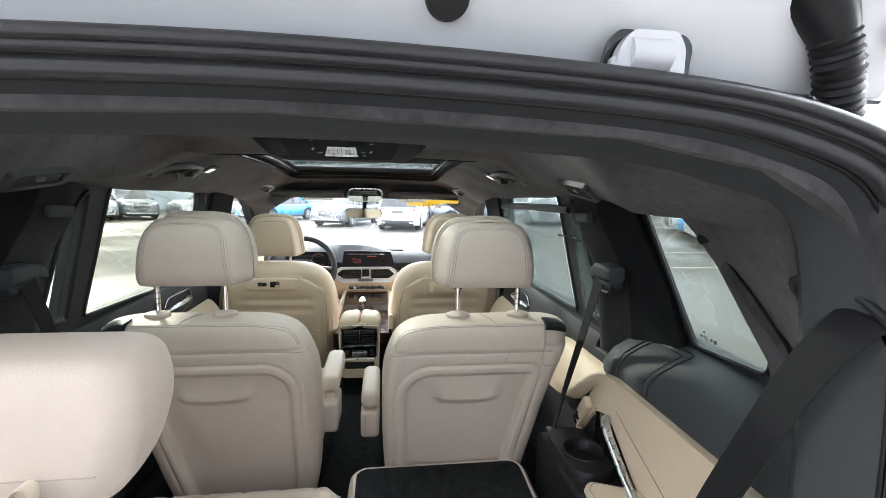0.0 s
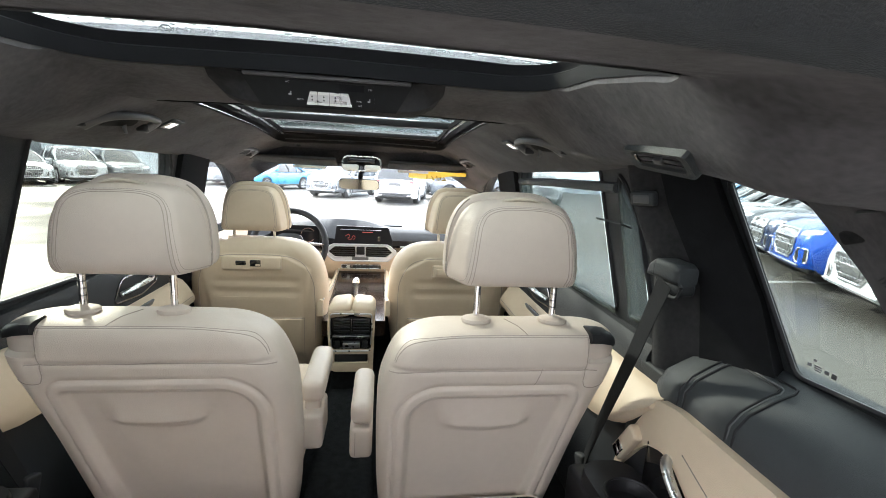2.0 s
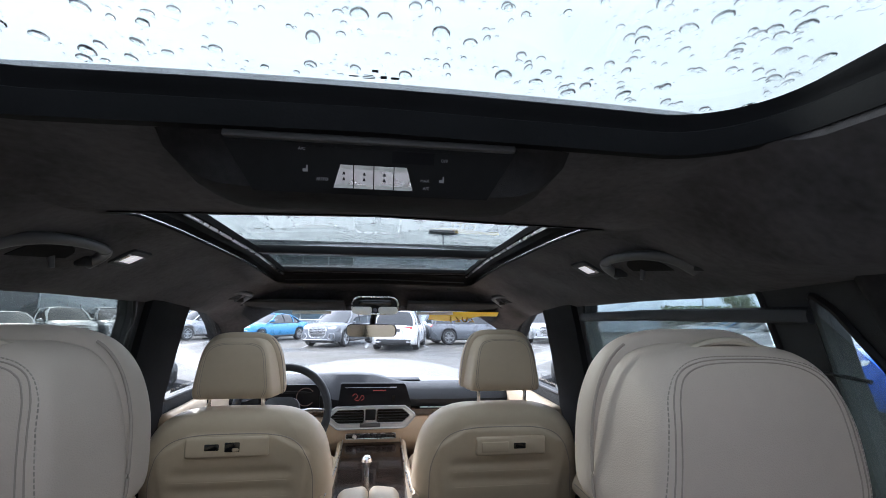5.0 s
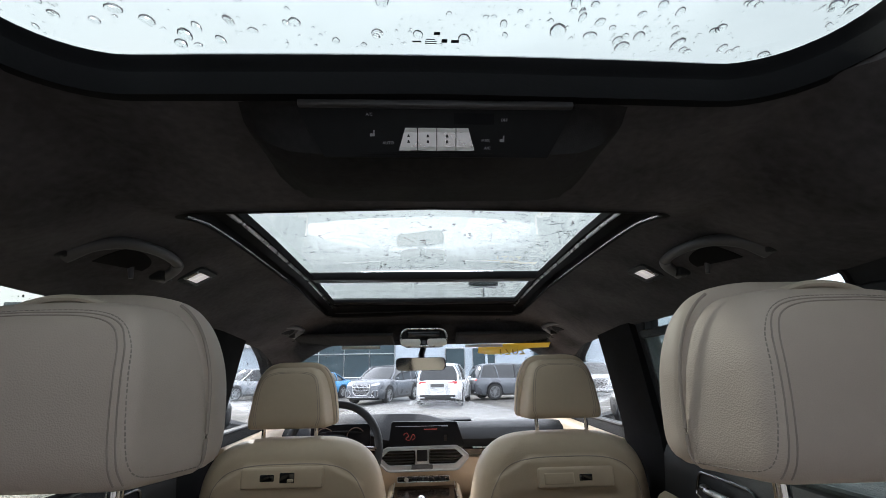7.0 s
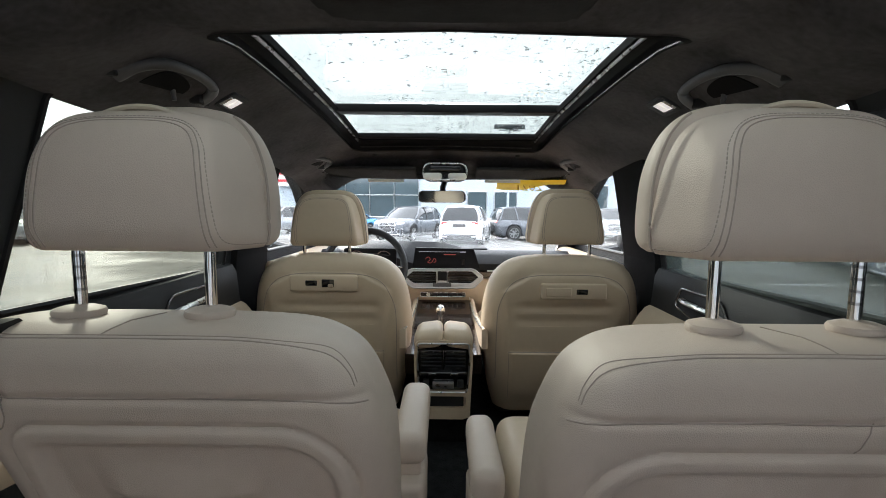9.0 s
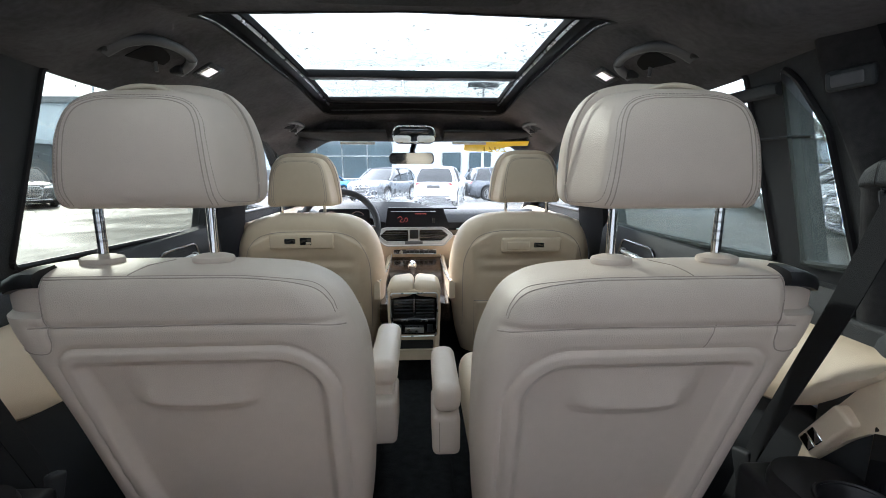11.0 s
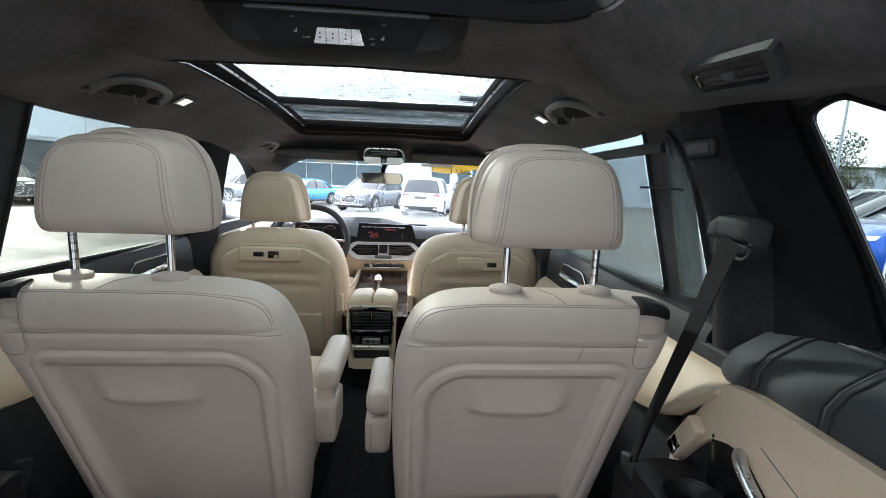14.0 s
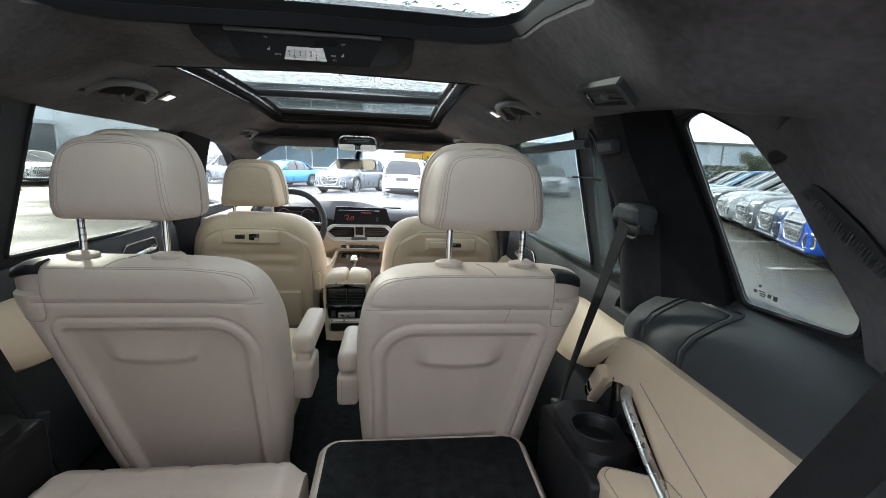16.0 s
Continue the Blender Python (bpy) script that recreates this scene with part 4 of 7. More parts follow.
def front_seat(s, cx, cy):
    t = thing("front_seat", (cx, cy + 0.2, 0.56), "tan-cream leather front seat with map pocket in the back", "car seat", "front seats")
    zc = [0.62, 0.70, 0.80, 0.90, 1.0, 1.08, 1.13, 1.165, 1.19, 1.205, 1.212]
    ws = [1.035 * v for v in (0.225, 0.245, 0.260, 0.272, 0.272, 0.260, 0.244, 0.222, 0.190, 0.148, 0.09)]
    P = profile(zc, [-v for v in ws], ws, [0.10, 0.075, 0.052, 0.034, 0.018, 0.006, 0.002, 0.004, 0.014, 0.030, 0.046], [0.26, 0.25, 0.235, 0.22, 0.20, 0.18, 0.165, 0.150, 0.135, 0.118, 0.10])

    def relief(x, z):
        d = 0.0
        # raised back shell with two shallow waves and a pocket
        e = step(0.0, 0.02, 0.205 + 0.02 * step(0.9, 1.1, z) - abs(x) - 0.10 * step(1.08, 1.16, z))
        d -= 0.008 * e * step(1.158, 1.135, z)
        for zz, hh in ((1.035, 0.016), (0.985, 0.018)):
            d += 0.006 * e * math.exp(-((z - zz) / hh) ** 2) * step(0.0, 0.05, 0.19 - abs(x))
        if z < 0.868:
            d -= 0.009 * step(0.0, 0.012, 0.19 - abs(x)) * step(0.866, 0.859, z) * step(0.66, 0.70, z)
        return d

    bm = pillow(P[0], P[1], P[2], P[3], P[4], 0.07, n=180, levels=110, shift=relief, s=s, x=cx, y=cy)
    bv = tree(bm)
    back = part("backrest", bm, LEATHER_F, t)
    w = lambda u, z: (cx + u, 0, z)  # noqa: E731
    shell = smooth_line([w(-0.232, 0.75), w(-0.235, 0.95), w(-0.228, 1.04), w(-0.19, 1.115), w(-0.12, 1.145), w(0, 1.150), w(0.12, 1.145), w(0.19, 1.115), w(0.228, 1.04), w(0.235, 0.95), w(0.232, 0.75)], 100)
    seam(bv, shell, back, 0.0016)
    seam(bv, [w(u, 0.864) for u in np.linspace(-0.19, 0.19, 40)], back, 0.0020, STITCH, name="pocket_edge")
    for u in (-0.19, 0.19):
        seam(bv, [w(u * (1 - 0.12 * (0.9 - z)), z) for z in np.linspace(0.68, 0.862, 20)], back, 0.0010)
    # hook panel
    yb = cy - 0.008
    px0, px1, dz = (-0.130, 0.106, 0.010) if s < 0 else (-0.091, 0.139, -0.012)
    pan = part("hook_panel", box(cx + px0, cx + px1, yb - 0.006, yb + 0.03, 1.076 + dz, 1.134 + dz, 0.008), LEATHER_F, t)
    if s < 0:
        part("coat_hook_recess", box(cx - 0.074, cx - 0.033, yb - 0.0075, yb + 0.01, 1.107, 1.126, 0.003), GLOSS, pan, "dark socket")
        part("coat_hook_recess", box(cx - 0.018, cx + 0.025, yb - 0.0075, yb + 0.01, 1.102, 1.130, 0.003), GLOSS, pan, "dark open hook recess")
        part("coat_hook", box(cx + 0.004, cx + 0.023, yb - 0.009, yb, 1.104, 1.114, 0.003), LEATHER_F, pan)
    else:
        part("blank_cover", box(cx - 0.073, cx + 0.017, yb - 0.0085, yb + 0.01, 1.076, 1.108, 0.004), LEATHER_F, pan)
        part("coat_hook_recess", box(cx + 0.032, cx + 0.072, yb - 0.0075, yb + 0.01, 1.084, 1.103, 0.003), GLOSS, pan, "dark socket")
    for zz in (1.012, 0.963):
        seam(bv, [w(u, zz) for u in np.linspace(-0.16, 0.16, 30)], back, 0.0006, LEATHER_F)
    part("seat_cushion", box(cx - 0.26, cx + 0.26, cy + 0.16, cy + 0.70, 0.72, 0.88, 0.05, 4), LEATHER_F, t)
    part("seat_base", box(cx - 0.22, cx + 0.22, cy + 0.15, cy + 0.62, 0.58, 0.73, 0.02), TRIM, t)
    hx, hy = cx + (0.026 if s > 0 else -0.028), cy + 0.055
    seat_headrest(t, hx, hy, 1.246 + s * 0.006, s, LEATHER_F, big=False)
    for k in (-1, 1):
        px = hx + k * 0.083
        part("headrest_post", cyl((px, hy + 0.052, 1.19), (px, hy + 0.050, 1.262), 0.0062, n=14), CHROME, t, "chrome headrest post")
    return t


front_seat(-1, -0.408, 2.825)
front_seat(1, 0.420, 2.825)


# ---------------------------------------------------------------- third row
def third_row_left():
    t = thing("third_row_seat", (-0.27, 1.40, 0.62), "cream leather third-row seat, upright, with large headrest", "car seat", "third-row seats")
    P = profile([0.80, 0.84, 0.92, 1.01, 1.06, 1.085, 1.095], [-0.50, -0.51, -0.51, -0.50, -0.49, -0.47, -0.42], [-0.02, -0.015, -0.015, -0.02, -0.03, -0.05, -0.10],
                [1.27, 1.26, 1.235, 1.205, 1.195, 1.20, 1.215], [1.39, 1.385, 1.36, 1.325, 1.305, 1.295, 1.28])
    bm = pillow(P[0], P[1], P[2], P[3], P[4], 0.05, n=120, levels=60)
    part("backrest", bm, LEATHER, t)
    cush = bmesh.new()
    rings = []
    for x in np.linspace(-0.515, 0.000, 60):
        pleat = sum(math.exp(-((x - c) / 0.006) ** 2) for c in (-0.41, -0.325, -0.235, -0.145, -0.06)) * 0.004
        e = 0.03 * (1 - step(0, 0.04, x + 0.515) * step(0, 0.04, 0.0 - x))
        rings.append([(x, y, z - e) for y, z in ((1.32, 0.66), (1.32, 0.815 - pleat), (1.45, 0.822 - pleat), (1.60, 0.832 - pleat), (1.710, 0.832 - pleat), (1.745, 0.818 - pleat), (1.760, 0.79), (1.755, 0.74), (1.72, 0.66))])
    loft(rings, bm=cush)
    part("seat_cushion", cush, LEATHER, t, "pleated cream leather cushion")
    # headrest: a deep pad with a flat, slightly sloping top
    hz = profile([1.205, 1.220, 1.26, 1.32, 1.365, 1.388, 1.396], [-0.395, -0.405, -0.425, -0.432, -0.425, -0.410, -0.37], [-0.212, -0.196, -0.174, -0.158, -0.160, -0.170, -0.198],
                 [1.185, 1.172, 1.158, 1.152, 1.158, 1.172, 1.195], [1.255, 1.268, 1.278, 1.282, 1.278, 1.268, 1.25])
    bm = pillow(hz[0], hz[1], hz[2], hz[3], hz[4], 0.035, n=120, levels=60)
    bv = tree(bm)
    head = part("headrest", bm, LEATHER, t)
    seam(bv, [(x, 0, 1.262) for x in np.linspace(-0.40, -0.199, 30)], head, 0.0009)
    strap = smooth_line([(-0.292, 1.170, 1.222), (-0.280, 1.150, 1.246), (-0.262, 1.142, 1.266), (-0.252, 1.142, 1.266), (-0.254, 1.148, 1.252), (-0.272, 1.166, 1.222)], 24)
    part("pull_strap", ribbon(strap, 0.013, 0.002, (0.3, 1, 0.2)), PIPING, head)
    for k in (-1, 1):
        part("headrest_post", cyl((-0.285 + k * 0.05, 1.245, 1.07), (-0.285 + k * 0.05, 1.225, 1.23), 0.0065), CHROME, t)
    return t


third_row_left()


def third_row_right():
    t = thing("third_row_seat", (0.26, 1.55, 0.62), "third-row seat folded flat, black carpeted back with cream edge", "car seat", "third-row seats")
    tilt = Matrix.Translation((0.26, 1.55, 0.80)) @ Matrix.Rotation(radians(3.0), 4, "X") @ Matrix.Translation((-0.26, -1.55, -0.80))
    ring = lambda g, z, r: [(x, y, z) for x, y in rrect(0.018 + g, 0.502 - g, 1.26 + g, 1.818 - g, r, 120)]  # noqa: E731
    bm = loft([ring(0.02, 0.70, 0.03), ring(0.004, 0.72, 0.045), ring(0.0, 0.78, 0.05), ring(0.004, 0.802, 0.046), ring(0.014, 0.812, 0.036), ring(0.020, 0.810, 0.030)])
    part("backrest", moved(bm, tilt), LEATHER, t, "cream leather edge")
    bm = loft([ring(0.020, 0.806, 0.030), ring(0.0205, 0.813, 0.030), ring(0.026, 0.815, 0.026)])
    part("carpet_panel", moved(bm, tilt), CARPET, t, "black carpet on the folded back")
    part("seat_base", box(0.04, 0.48, 1.30, 1.72, 0.60, 0.74, 0.03), LEATHER, t)
    return t


third_row_right()
# ---------------------------------------------------------------- centre console and dashboard
con = thing("centre_console", (0.0, 2.95, 0.60), "cream centre console with black rear vents and split armrest", "console")
CX = -0.004
body = [[(CX + x, y, z) for x, z in ((-0.088, 0.70), (-0.091, 0.90), (-0.086, 0.945), (0.086, 0.945), (0.091, 0.90), (0.088, 0.70))] for y in (2.685, 2.70, 2.78, 2.838)]
part("foot", box(CX - 0.085, CX + 0.085, 2.72, 3.15, 0.575, 0.705, 0.01), CARPET, con, "black carpeted foot")
part("body", loft(body), LEATHER_F, con)
fr = rounded([(-0.089, 0.966), (0.089, 0.966), (0.093, 0.90), (0.086, 0.725), (0.072, 0.704), (-0.072, 0.704), (-0.086, 0.725), (-0.093, 0.90)], 0.02)
hole = rounded([(-0.080, 0.957), (0.080, 0.957), (0.082, 0.90), (0.076, 0.797), (-0.076, 0.797), (-0.082, 0.90)], 0.010)
slot = rounded([(-0.074, 0.782), (0.074, 0.782), (0.070, 0.742), (-0.070, 0.742)], 0.010)
part("rear_bezel", plate(fr, [hole, slot], lambda u, v, d: Vector((CX + u, 2.655 + d + (0.95 - v) * 0.05, v)), 0.030), LEATHER_F, con, smooth=False)
part("bezel_trim", tube([(CX + u, 2.653 + (0.95 - v) * 0.05, v) for u, v in hole], 0.0028, 6, closed=True), SATIN, con)
back = part("vent_panel", plate([(u * 1.02, v) for u, v in hole], [], lambda u, v, d: Vector((CX + u, 2.674 + d + (0.95 - v) * 0.05, v)), 0.01), GLOSS, con, "gloss black rear vent and climate panel", smooth=False)
yv = lambda z: 2.666 + (0.95 - z) * 0.05  # noqa: E731
for x0, x1 in ((-0.073, -0.003), (0.003, 0.073)):
    vent = part("vent", box(CX + x0, CX + x1, yv(0.90) + 0.004, yv(0.90) + 0.008, 0.872, 0.930, 0.003), GLOSS, con)
    for k in range(4):
        z = 0.880 + k * 0.0125
        part("vent_slat", moved(box(CX + x0 + 0.003, CX + x1 - 0.003, yv(z) - 0.004, yv(z) + 0.006, z - 0.001, z + 0.002), Matrix.Identity(4)), TRIM, vent)
part("vent_divider", box(CX - 0.0025, CX + 0.0025, yv(0.90) - 0.005, yv(0.90) + 0.004, 0.870, 0.932, 0.001), DARK_CHROME, back)
part("shelf_lip", box(CX - 0.074, CX + 0.074, yv(0.86) - 0.014, yv(0.86) + 0.008, 0.850, 0.864, 0.004), GLOSS, back)
for k in (-1, 1):
    part("vent_wheel", box(CX + k * 0.035 - 0.013, CX + k * 0.035 + 0.013, yv(0.86) - 0.018, yv(0.86) - 0.006, 0.852, 0.863, 0.003), DARK_CHROME, back)
    part("rocker", box(CX + k * 0.055 - 0.010, CX + k * 0.055 + 0.010, yv(0.82) - 0.006, yv(0.82) + 0.004, 0.808, 0.836, 0.003), TRIM, back)
part("button_bar", box(CX - 0.034, CX + 0.034, yv(0.815) - 0.006, yv(0.815) + 0.006, 0.806, 0.826, 0.002), SATIN, back, "bright button bar")
part("stowage", box(CX - 0.066, CX + 0.066, 2.676, 2.694, 0.744, 0.781), TRIM, con)
for x0, x1 in ((-0.094, -0.0012), (0.0012, 0.094)):
    lid = box(CX + x0, CX + x1, 2.655, 2.845, 0.946, 1.004, 0.022, 5)
    for v in lid.verts:
        v.co.z -= 0.020 * step(2.70, 2.86, v.co.y) + 0.012 * step(0.05, 0.094, abs(v.co.x - CX)) + 0.008 * step(2.70, 2.655, v.co.y)
    part("armrest_lid", lid, LEATHER_F, con, "cream leather armrest lid")
# shifter tray in dark wood with a crystal selector
part("tray", loft([[(CX + x, y, z) for y, z in ((2.835, 0.861), (3.25, 0.868), (3.45, 0.880), (3.584, 0.896), (3.584, 0.79), (2.835, 0.79))] for x in (-0.136, -0.05, 0.05, 0.136)]), WOOD, con, "dark wood tray")
for k in (-1, 1):
    part("tray_side", loft([[(CX + k * (0.135 + a), y, z + dz) for a, dz in ((0, -0.05), (0.0, 0.018), (0.010, 0.024), (0.022, 0.012), (0.022, -0.05))] for y, z in ((2.84, 0.930), (3.00, 0.908), (3.10, 0.898), (3.25, 0.880), (3.45, 0.872), (3.58, 0.885))]), LEATHER_F, con)
    part("tray_rail", tube([(CX + k * 0.134, y, z) for y, z in ((2.86, 0.951), (3.00, 0.930), (3.10, 0.920), (3.25, 0.902), (3.48, 0.898), (3.578, 0.912))], 0.003, 6), SATIN, con)
sel = part("gear_selector", cyl((CX - 0.015, 3.24, 0.86), (CX - 0.015, 3.235, 0.915), 0.010, 0.012, 16), CHROME, con, "crystal gear selector")
bm = bmesh.new()
bmesh.ops.create_icosphere(bm, subdivisions=2, radius=0.022, matrix=Matrix.Translation((CX - 0.015, 3.235, 0.925)) @ Matrix.Diagonal((1, 0.9, 1.15, 1)))
part("selector_knob", bm, CHROME, sel, smooth=False)

dash = thing("dashboard", (0.0, 3.7, 0.62), "black and cream dashboard with wide screen and chrome vents", "dashboard")
top = []
for x in np.linspace(-0.735, 0.735, 40):
    hood = 0.05 * math.exp(-((x + 0.385) / 0.16) ** 4)
    ridge = 0.046 * math.exp(-((x + 0.16) / 0.24) ** 4)
    top.append([(x, y, z) for y, z in ((3.62, 1.045), (3.600 - hood * 0.6, 1.085 + hood), (3.63, 1.128 + hood), (3.70, 1.146 + max(hood, ridge)), (3.85, 1.135 + max(hood * 0.4, ridge)), (4.05, 1.10), (4.05, 1.0), (3.62, 1.0))])
part("upper_dash", loft(top), TRIM, dash, "soft dark upper dash")
part("trim_strip", loft([[(x, y, z) for y, z in ((3.605, 1.012), (3.585, 1.016), (3.583, 1.044), (3.61, 1.050))] for x in np.linspace(-0.73, 0.73, 12)]), WOOD, dash, "dark wood strip")
part("chrome_strip", tube([(x, 3.584, 1.051) for x in np.linspace(0.22, 0.73, 10)], 0.004, 6), SATIN, dash)
low = []
for x in np.linspace(-0.735, 0.735, 30):
    low.append([(x, y, z) for y, z in ((3.64, 1.012), (3.60, 1.008), (3.592, 0.96), (3.60, 0.90), (3.64, 0.84), (3.72, 0.78), (3.9, 0.70), (3.9, 1.0))])
part("lower_dash", loft(low), LEATHER_F, dash, "cream leather lower dash")
part("glovebox_gap", tube([(0.24, 3.602, 0.89), (0.46, 3.602, 0.892), (0.70, 3.602, 0.89)], 0.002, 6), CREASE, dash)
# screen
scr = rounded([(-0.165, 1.074), (0.178, 1.070), (0.146, 1.168), (-0.152, 1.172)], 0.008)
screen = part("display", plate(scr, [], lambda u, v, d: Vector((u, 3.545 + d + (v - 1.05) * 0.12, v)), 0.014), SCREEN, dash, "wide black centre display", smooth=False)
UI_RED, UI_GREY = lit("display_red", (0.30, 0.05, 0.04), 0.25), lit("display_grey", (0.30, 0.31, 0.35), 0.3)
sy = lambda v: 3.5435 + (v - 1.05) * 0.12  # noqa: E731
part("status_bar", box(-0.135, 0.10, sy(1.152), sy(1.152) + 0.002, 1.1505, 1.1525), UI_GREY, screen)
part("text_bar", box(-0.005, 0.055, sy(1.137), sy(1.137) + 0.002, 1.136, 1.140), UI_RED, screen)
part("text_bar", box(0.075, 0.105, sy(1.151), sy(1.151) + 0.002, 1.1485, 1.1535), UI_GREY, screen)
part("map_figure", tube(smooth_line([(-0.10, sy(1.10), 1.115), (-0.085, sy(1.11), 1.125), (-0.075, sy(1.10), 1.112), (-0.088, sy(1.1), 1.100), (-0.07, sy(1.1), 1.095), (-0.055, sy(1.11), 1.118), (-0.045, sy(1.1), 1.105), (-0.058, sy(1.1), 1.094)], 40), 0.0014, 5), UI_RED, screen)
part("screen_icons", box(0.085, 0.10, sy(1.10), sy(1.10) + 0.002, 1.07, 1.115), GLOSS, screen)
# centre vents with bright surrounds
vfr = rounded([(-0.228, 1.016), (-0.180, 1.059), (0.150, 1.061), (0.200, 1.020), (0.150, 0.965), (-0.167, 0.963)], 0.015)
vl = rounded([(-0.203, 1.018), (-0.165, 1.052), (-0.042, 1.052), (-0.042, 0.985), (-0.163, 0.985)], 0.008)
vr = [(-0.027 - u, v + 0.002) for u, v in vl]
vbody = part("vent_surround", plate(vfr, [vl, vr], lambda u, v, d: Vector((u, 3.565 + d, v)), 0.04), SILVER, dash, "silver hexagonal vent surround", smooth=False)
part("surround_edge", tube([(u, 3.565, v) for u, v in vfr], 0.005, 6, closed=True), SILVER, vbody)
for loop in (vl, vr):
    part("vent_ring", tube([(u, 3.563, v) for u, v in loop], 0.0035, 6, closed=True), SILVER, vbody)
    x0, x1 = min(u for u, v in loop), max(u for u, v in loop)
    part("vent_well", box(x0, x1, 3.585, 3.60, 0.980, 1.056), GLOSS, vbody)
    for z in (0.998, 1.010, 1.023, 1.036):
        part("vent_slat", box(x0 + 0.008, x1 - 0.008, 3.566, 3.584, z - 0.001, z + 0.0012), TRIM, vbody)
part("hazard_panel", box(-0.037, 0.010, 3.560, 3.57, 1.002, 1.050, 0.003), MATTE, vbody)
part("climate_readout", box(-0.062, 0.034, 3.559, 3.566, 0.970, 0.990, 0.003), GREY, vbody)
hv = part("climate_bar", box(-0.126, 0.108, 3.582, 3.60, 0.914, 0.937, 0.006), GLOSS, dash, "black audio control bar")
part("bar_edge", tube([(x, 3.581, z) for x, z in rounded([(-0.126, 0.914), (0.108, 0.914), (0.108, 0.937), (-0.126, 0.937)], 0.006)], 0.0018, 5, closed=True), SATIN, hv)
part("volume_knob", cyl((-0.085, 3.584, 0.9255), (-0.085, 3.566, 0.9255), 0.010), SATIN, hv)
for k in range(6):
    part("preset_button", box(-0.060 + k * 0.026, -0.039 + k * 0.026, 3.579, 3.584, 0.919, 0.932, 0.002), TRIM, hv)
for s in (-1, 1):
    out = rounded([(s * 0.50, 1.005), (s * 0.53, 1.045), (s * 0.71, 1.06), (s * 0.715, 1.015)], 0.012)
    sv = part("side_vent", plate(out, [], lambda u, v, d: Vector((u, 3.575 + d, v)), 0.012), GLOSS, dash, smooth=False)
    part("vent_ring", tube([(u, 3.573, v) for u, v in out], 0.004, 6, closed=True), CHROME, sv)
    for k in range(3):
        part("vent_slat", box(min(s * 0.53, s * 0.70), max(s * 0.53, s * 0.70), 3.570, 3.576, 1.018 + k * 0.011, 1.021 + k * 0.011), SATIN, sv)
part("defrost_grille", box(-0.10, 0.24, 3.80, 3.90, 1.139, 1.148, 0.004), TRIM, dash)
clus = part("instrument_panel", moved(box(-0.52, -0.25, 3.575, 3.585, 1.055, 1.165, 0.01), Matrix.Identity(4)), SCREEN, dash, "dark digital instrument cluster")
for cx in (-0.455, -0.315):
    part("dial_ring", tube([(cx + 0.040 * math.cos(a), 3.573, 1.11 + 0.040 * math.sin(a)) for a in np.linspace(0.6, 5.6, 28)], 0.0022, 5), lit("dial_glow", (0.16, 0.10, 0.08), 0.05), clus)

# steering wheel
sw = thing("steering_wheel", (-0.385, 3.40, 1.075), "dark leather steering wheel with airbag boss", "steering wheel")
tilt = Matrix.Translation((-0.378, 3.36, 1.090)) @ Matrix.Rotation(radians(-22), 4, "X")
ring = [(0.188 * math.cos(a), 0, 0.188 * math.sin(a)) for a in np.linspace(0, 2 * math.pi, 65)[:-1]]
part("rim", moved(tube(ring, 0.0165, 14, closed=True, up=(0, 1, 0)), tilt), TRIM, sw)
boss = loft([[(x, y, z) for x, z in rrect(-0.075 * k, 0.075 * k, -0.065 * k, 0.060 * k, 0.045 * k, 40)] for y, k in ((0.02, 0.9), (0.0, 1.0), (-0.022, 0.96), (-0.032, 0.6))])
part("airbag_cover", moved(boss, tilt), TRIM_G, sw)
part("round_badge", moved(cyl((0, -0.030, 0.0), (0, -0.036, 0.0), 0.024, n=28), tilt), SATIN, sw, "plain round badge")
part("badge_field", moved(cyl((0, -0.0355, 0.0), (0, -0.0375, 0.0), 0.017, n=28), tilt), surface("badge_blue", (0.08, 0.25, 0.5), 0.3), sw)
for a in (0, math.pi):
    c = math.cos(a)
    part("spoke", moved(tube(smooth_line([(c * 0.06, 0, 0.0), (c * 0.12, -0.004, 0.006), (c * 0.18, 0, 0.004)], 10), [0.024 - 0.001 * abs(i - 5) for i in range(11)], 10, 0.35), tilt), DARK_CHROME, sw)
part("lower_spoke", moved(tube([(0, 0, -0.05), (0, 0, -0.12), (0, 0, -0.18)], 0.016, 10, 0.4), tilt), DARK_CHROME, sw)
part("column", cyl((-0.378, 3.37, 1.085), (-0.378, 3.60, 1.02), 0.045), TRIM, sw)

# ---------------------------------------------------------------- windscreen, front roof edge, visors, mirror
ws = thing("window_1", (0, 3.8, 1.12), "wide clear windscreen with a yellow price sticker", "windscreen", kind="structure")
glass_y = lambda z: 3.50 + (1.50 - z) * 1.75  # noqa: E731
bm = bmesh.new()
for off in (0.0, 0.005):
    rows = [[bm.verts.new((x, glass_y(z) + off - 0.16 * (x / 0.7) ** 2 * 0.9, z)) for x in np.linspace(-0.70 - (1.5 - z) * 0.1, 0.70 + (1.5 - z) * 0.1, 17)] for z in np.linspace(1.535, 1.05, 8)]
    for a, b in zip(rows, rows[1:]):
        for i in range(16):
            bm.faces.new((a[i], a[i + 1], b[i + 1], b[i]))
part("pane", bm, CLEAR, ws)
part("header", loft([[(x, y - 0.10 * (x / 0.7) ** 2, z) for y, z in ((3.38, 1.610), (3.41, 1.575), (3.44, 1.540), (3.47, 1.512), (3.52, 1.514), (3.52, 1.62))] for x in np.linspace(-0.70, 0.70, 17)]), SUEDE, ws)
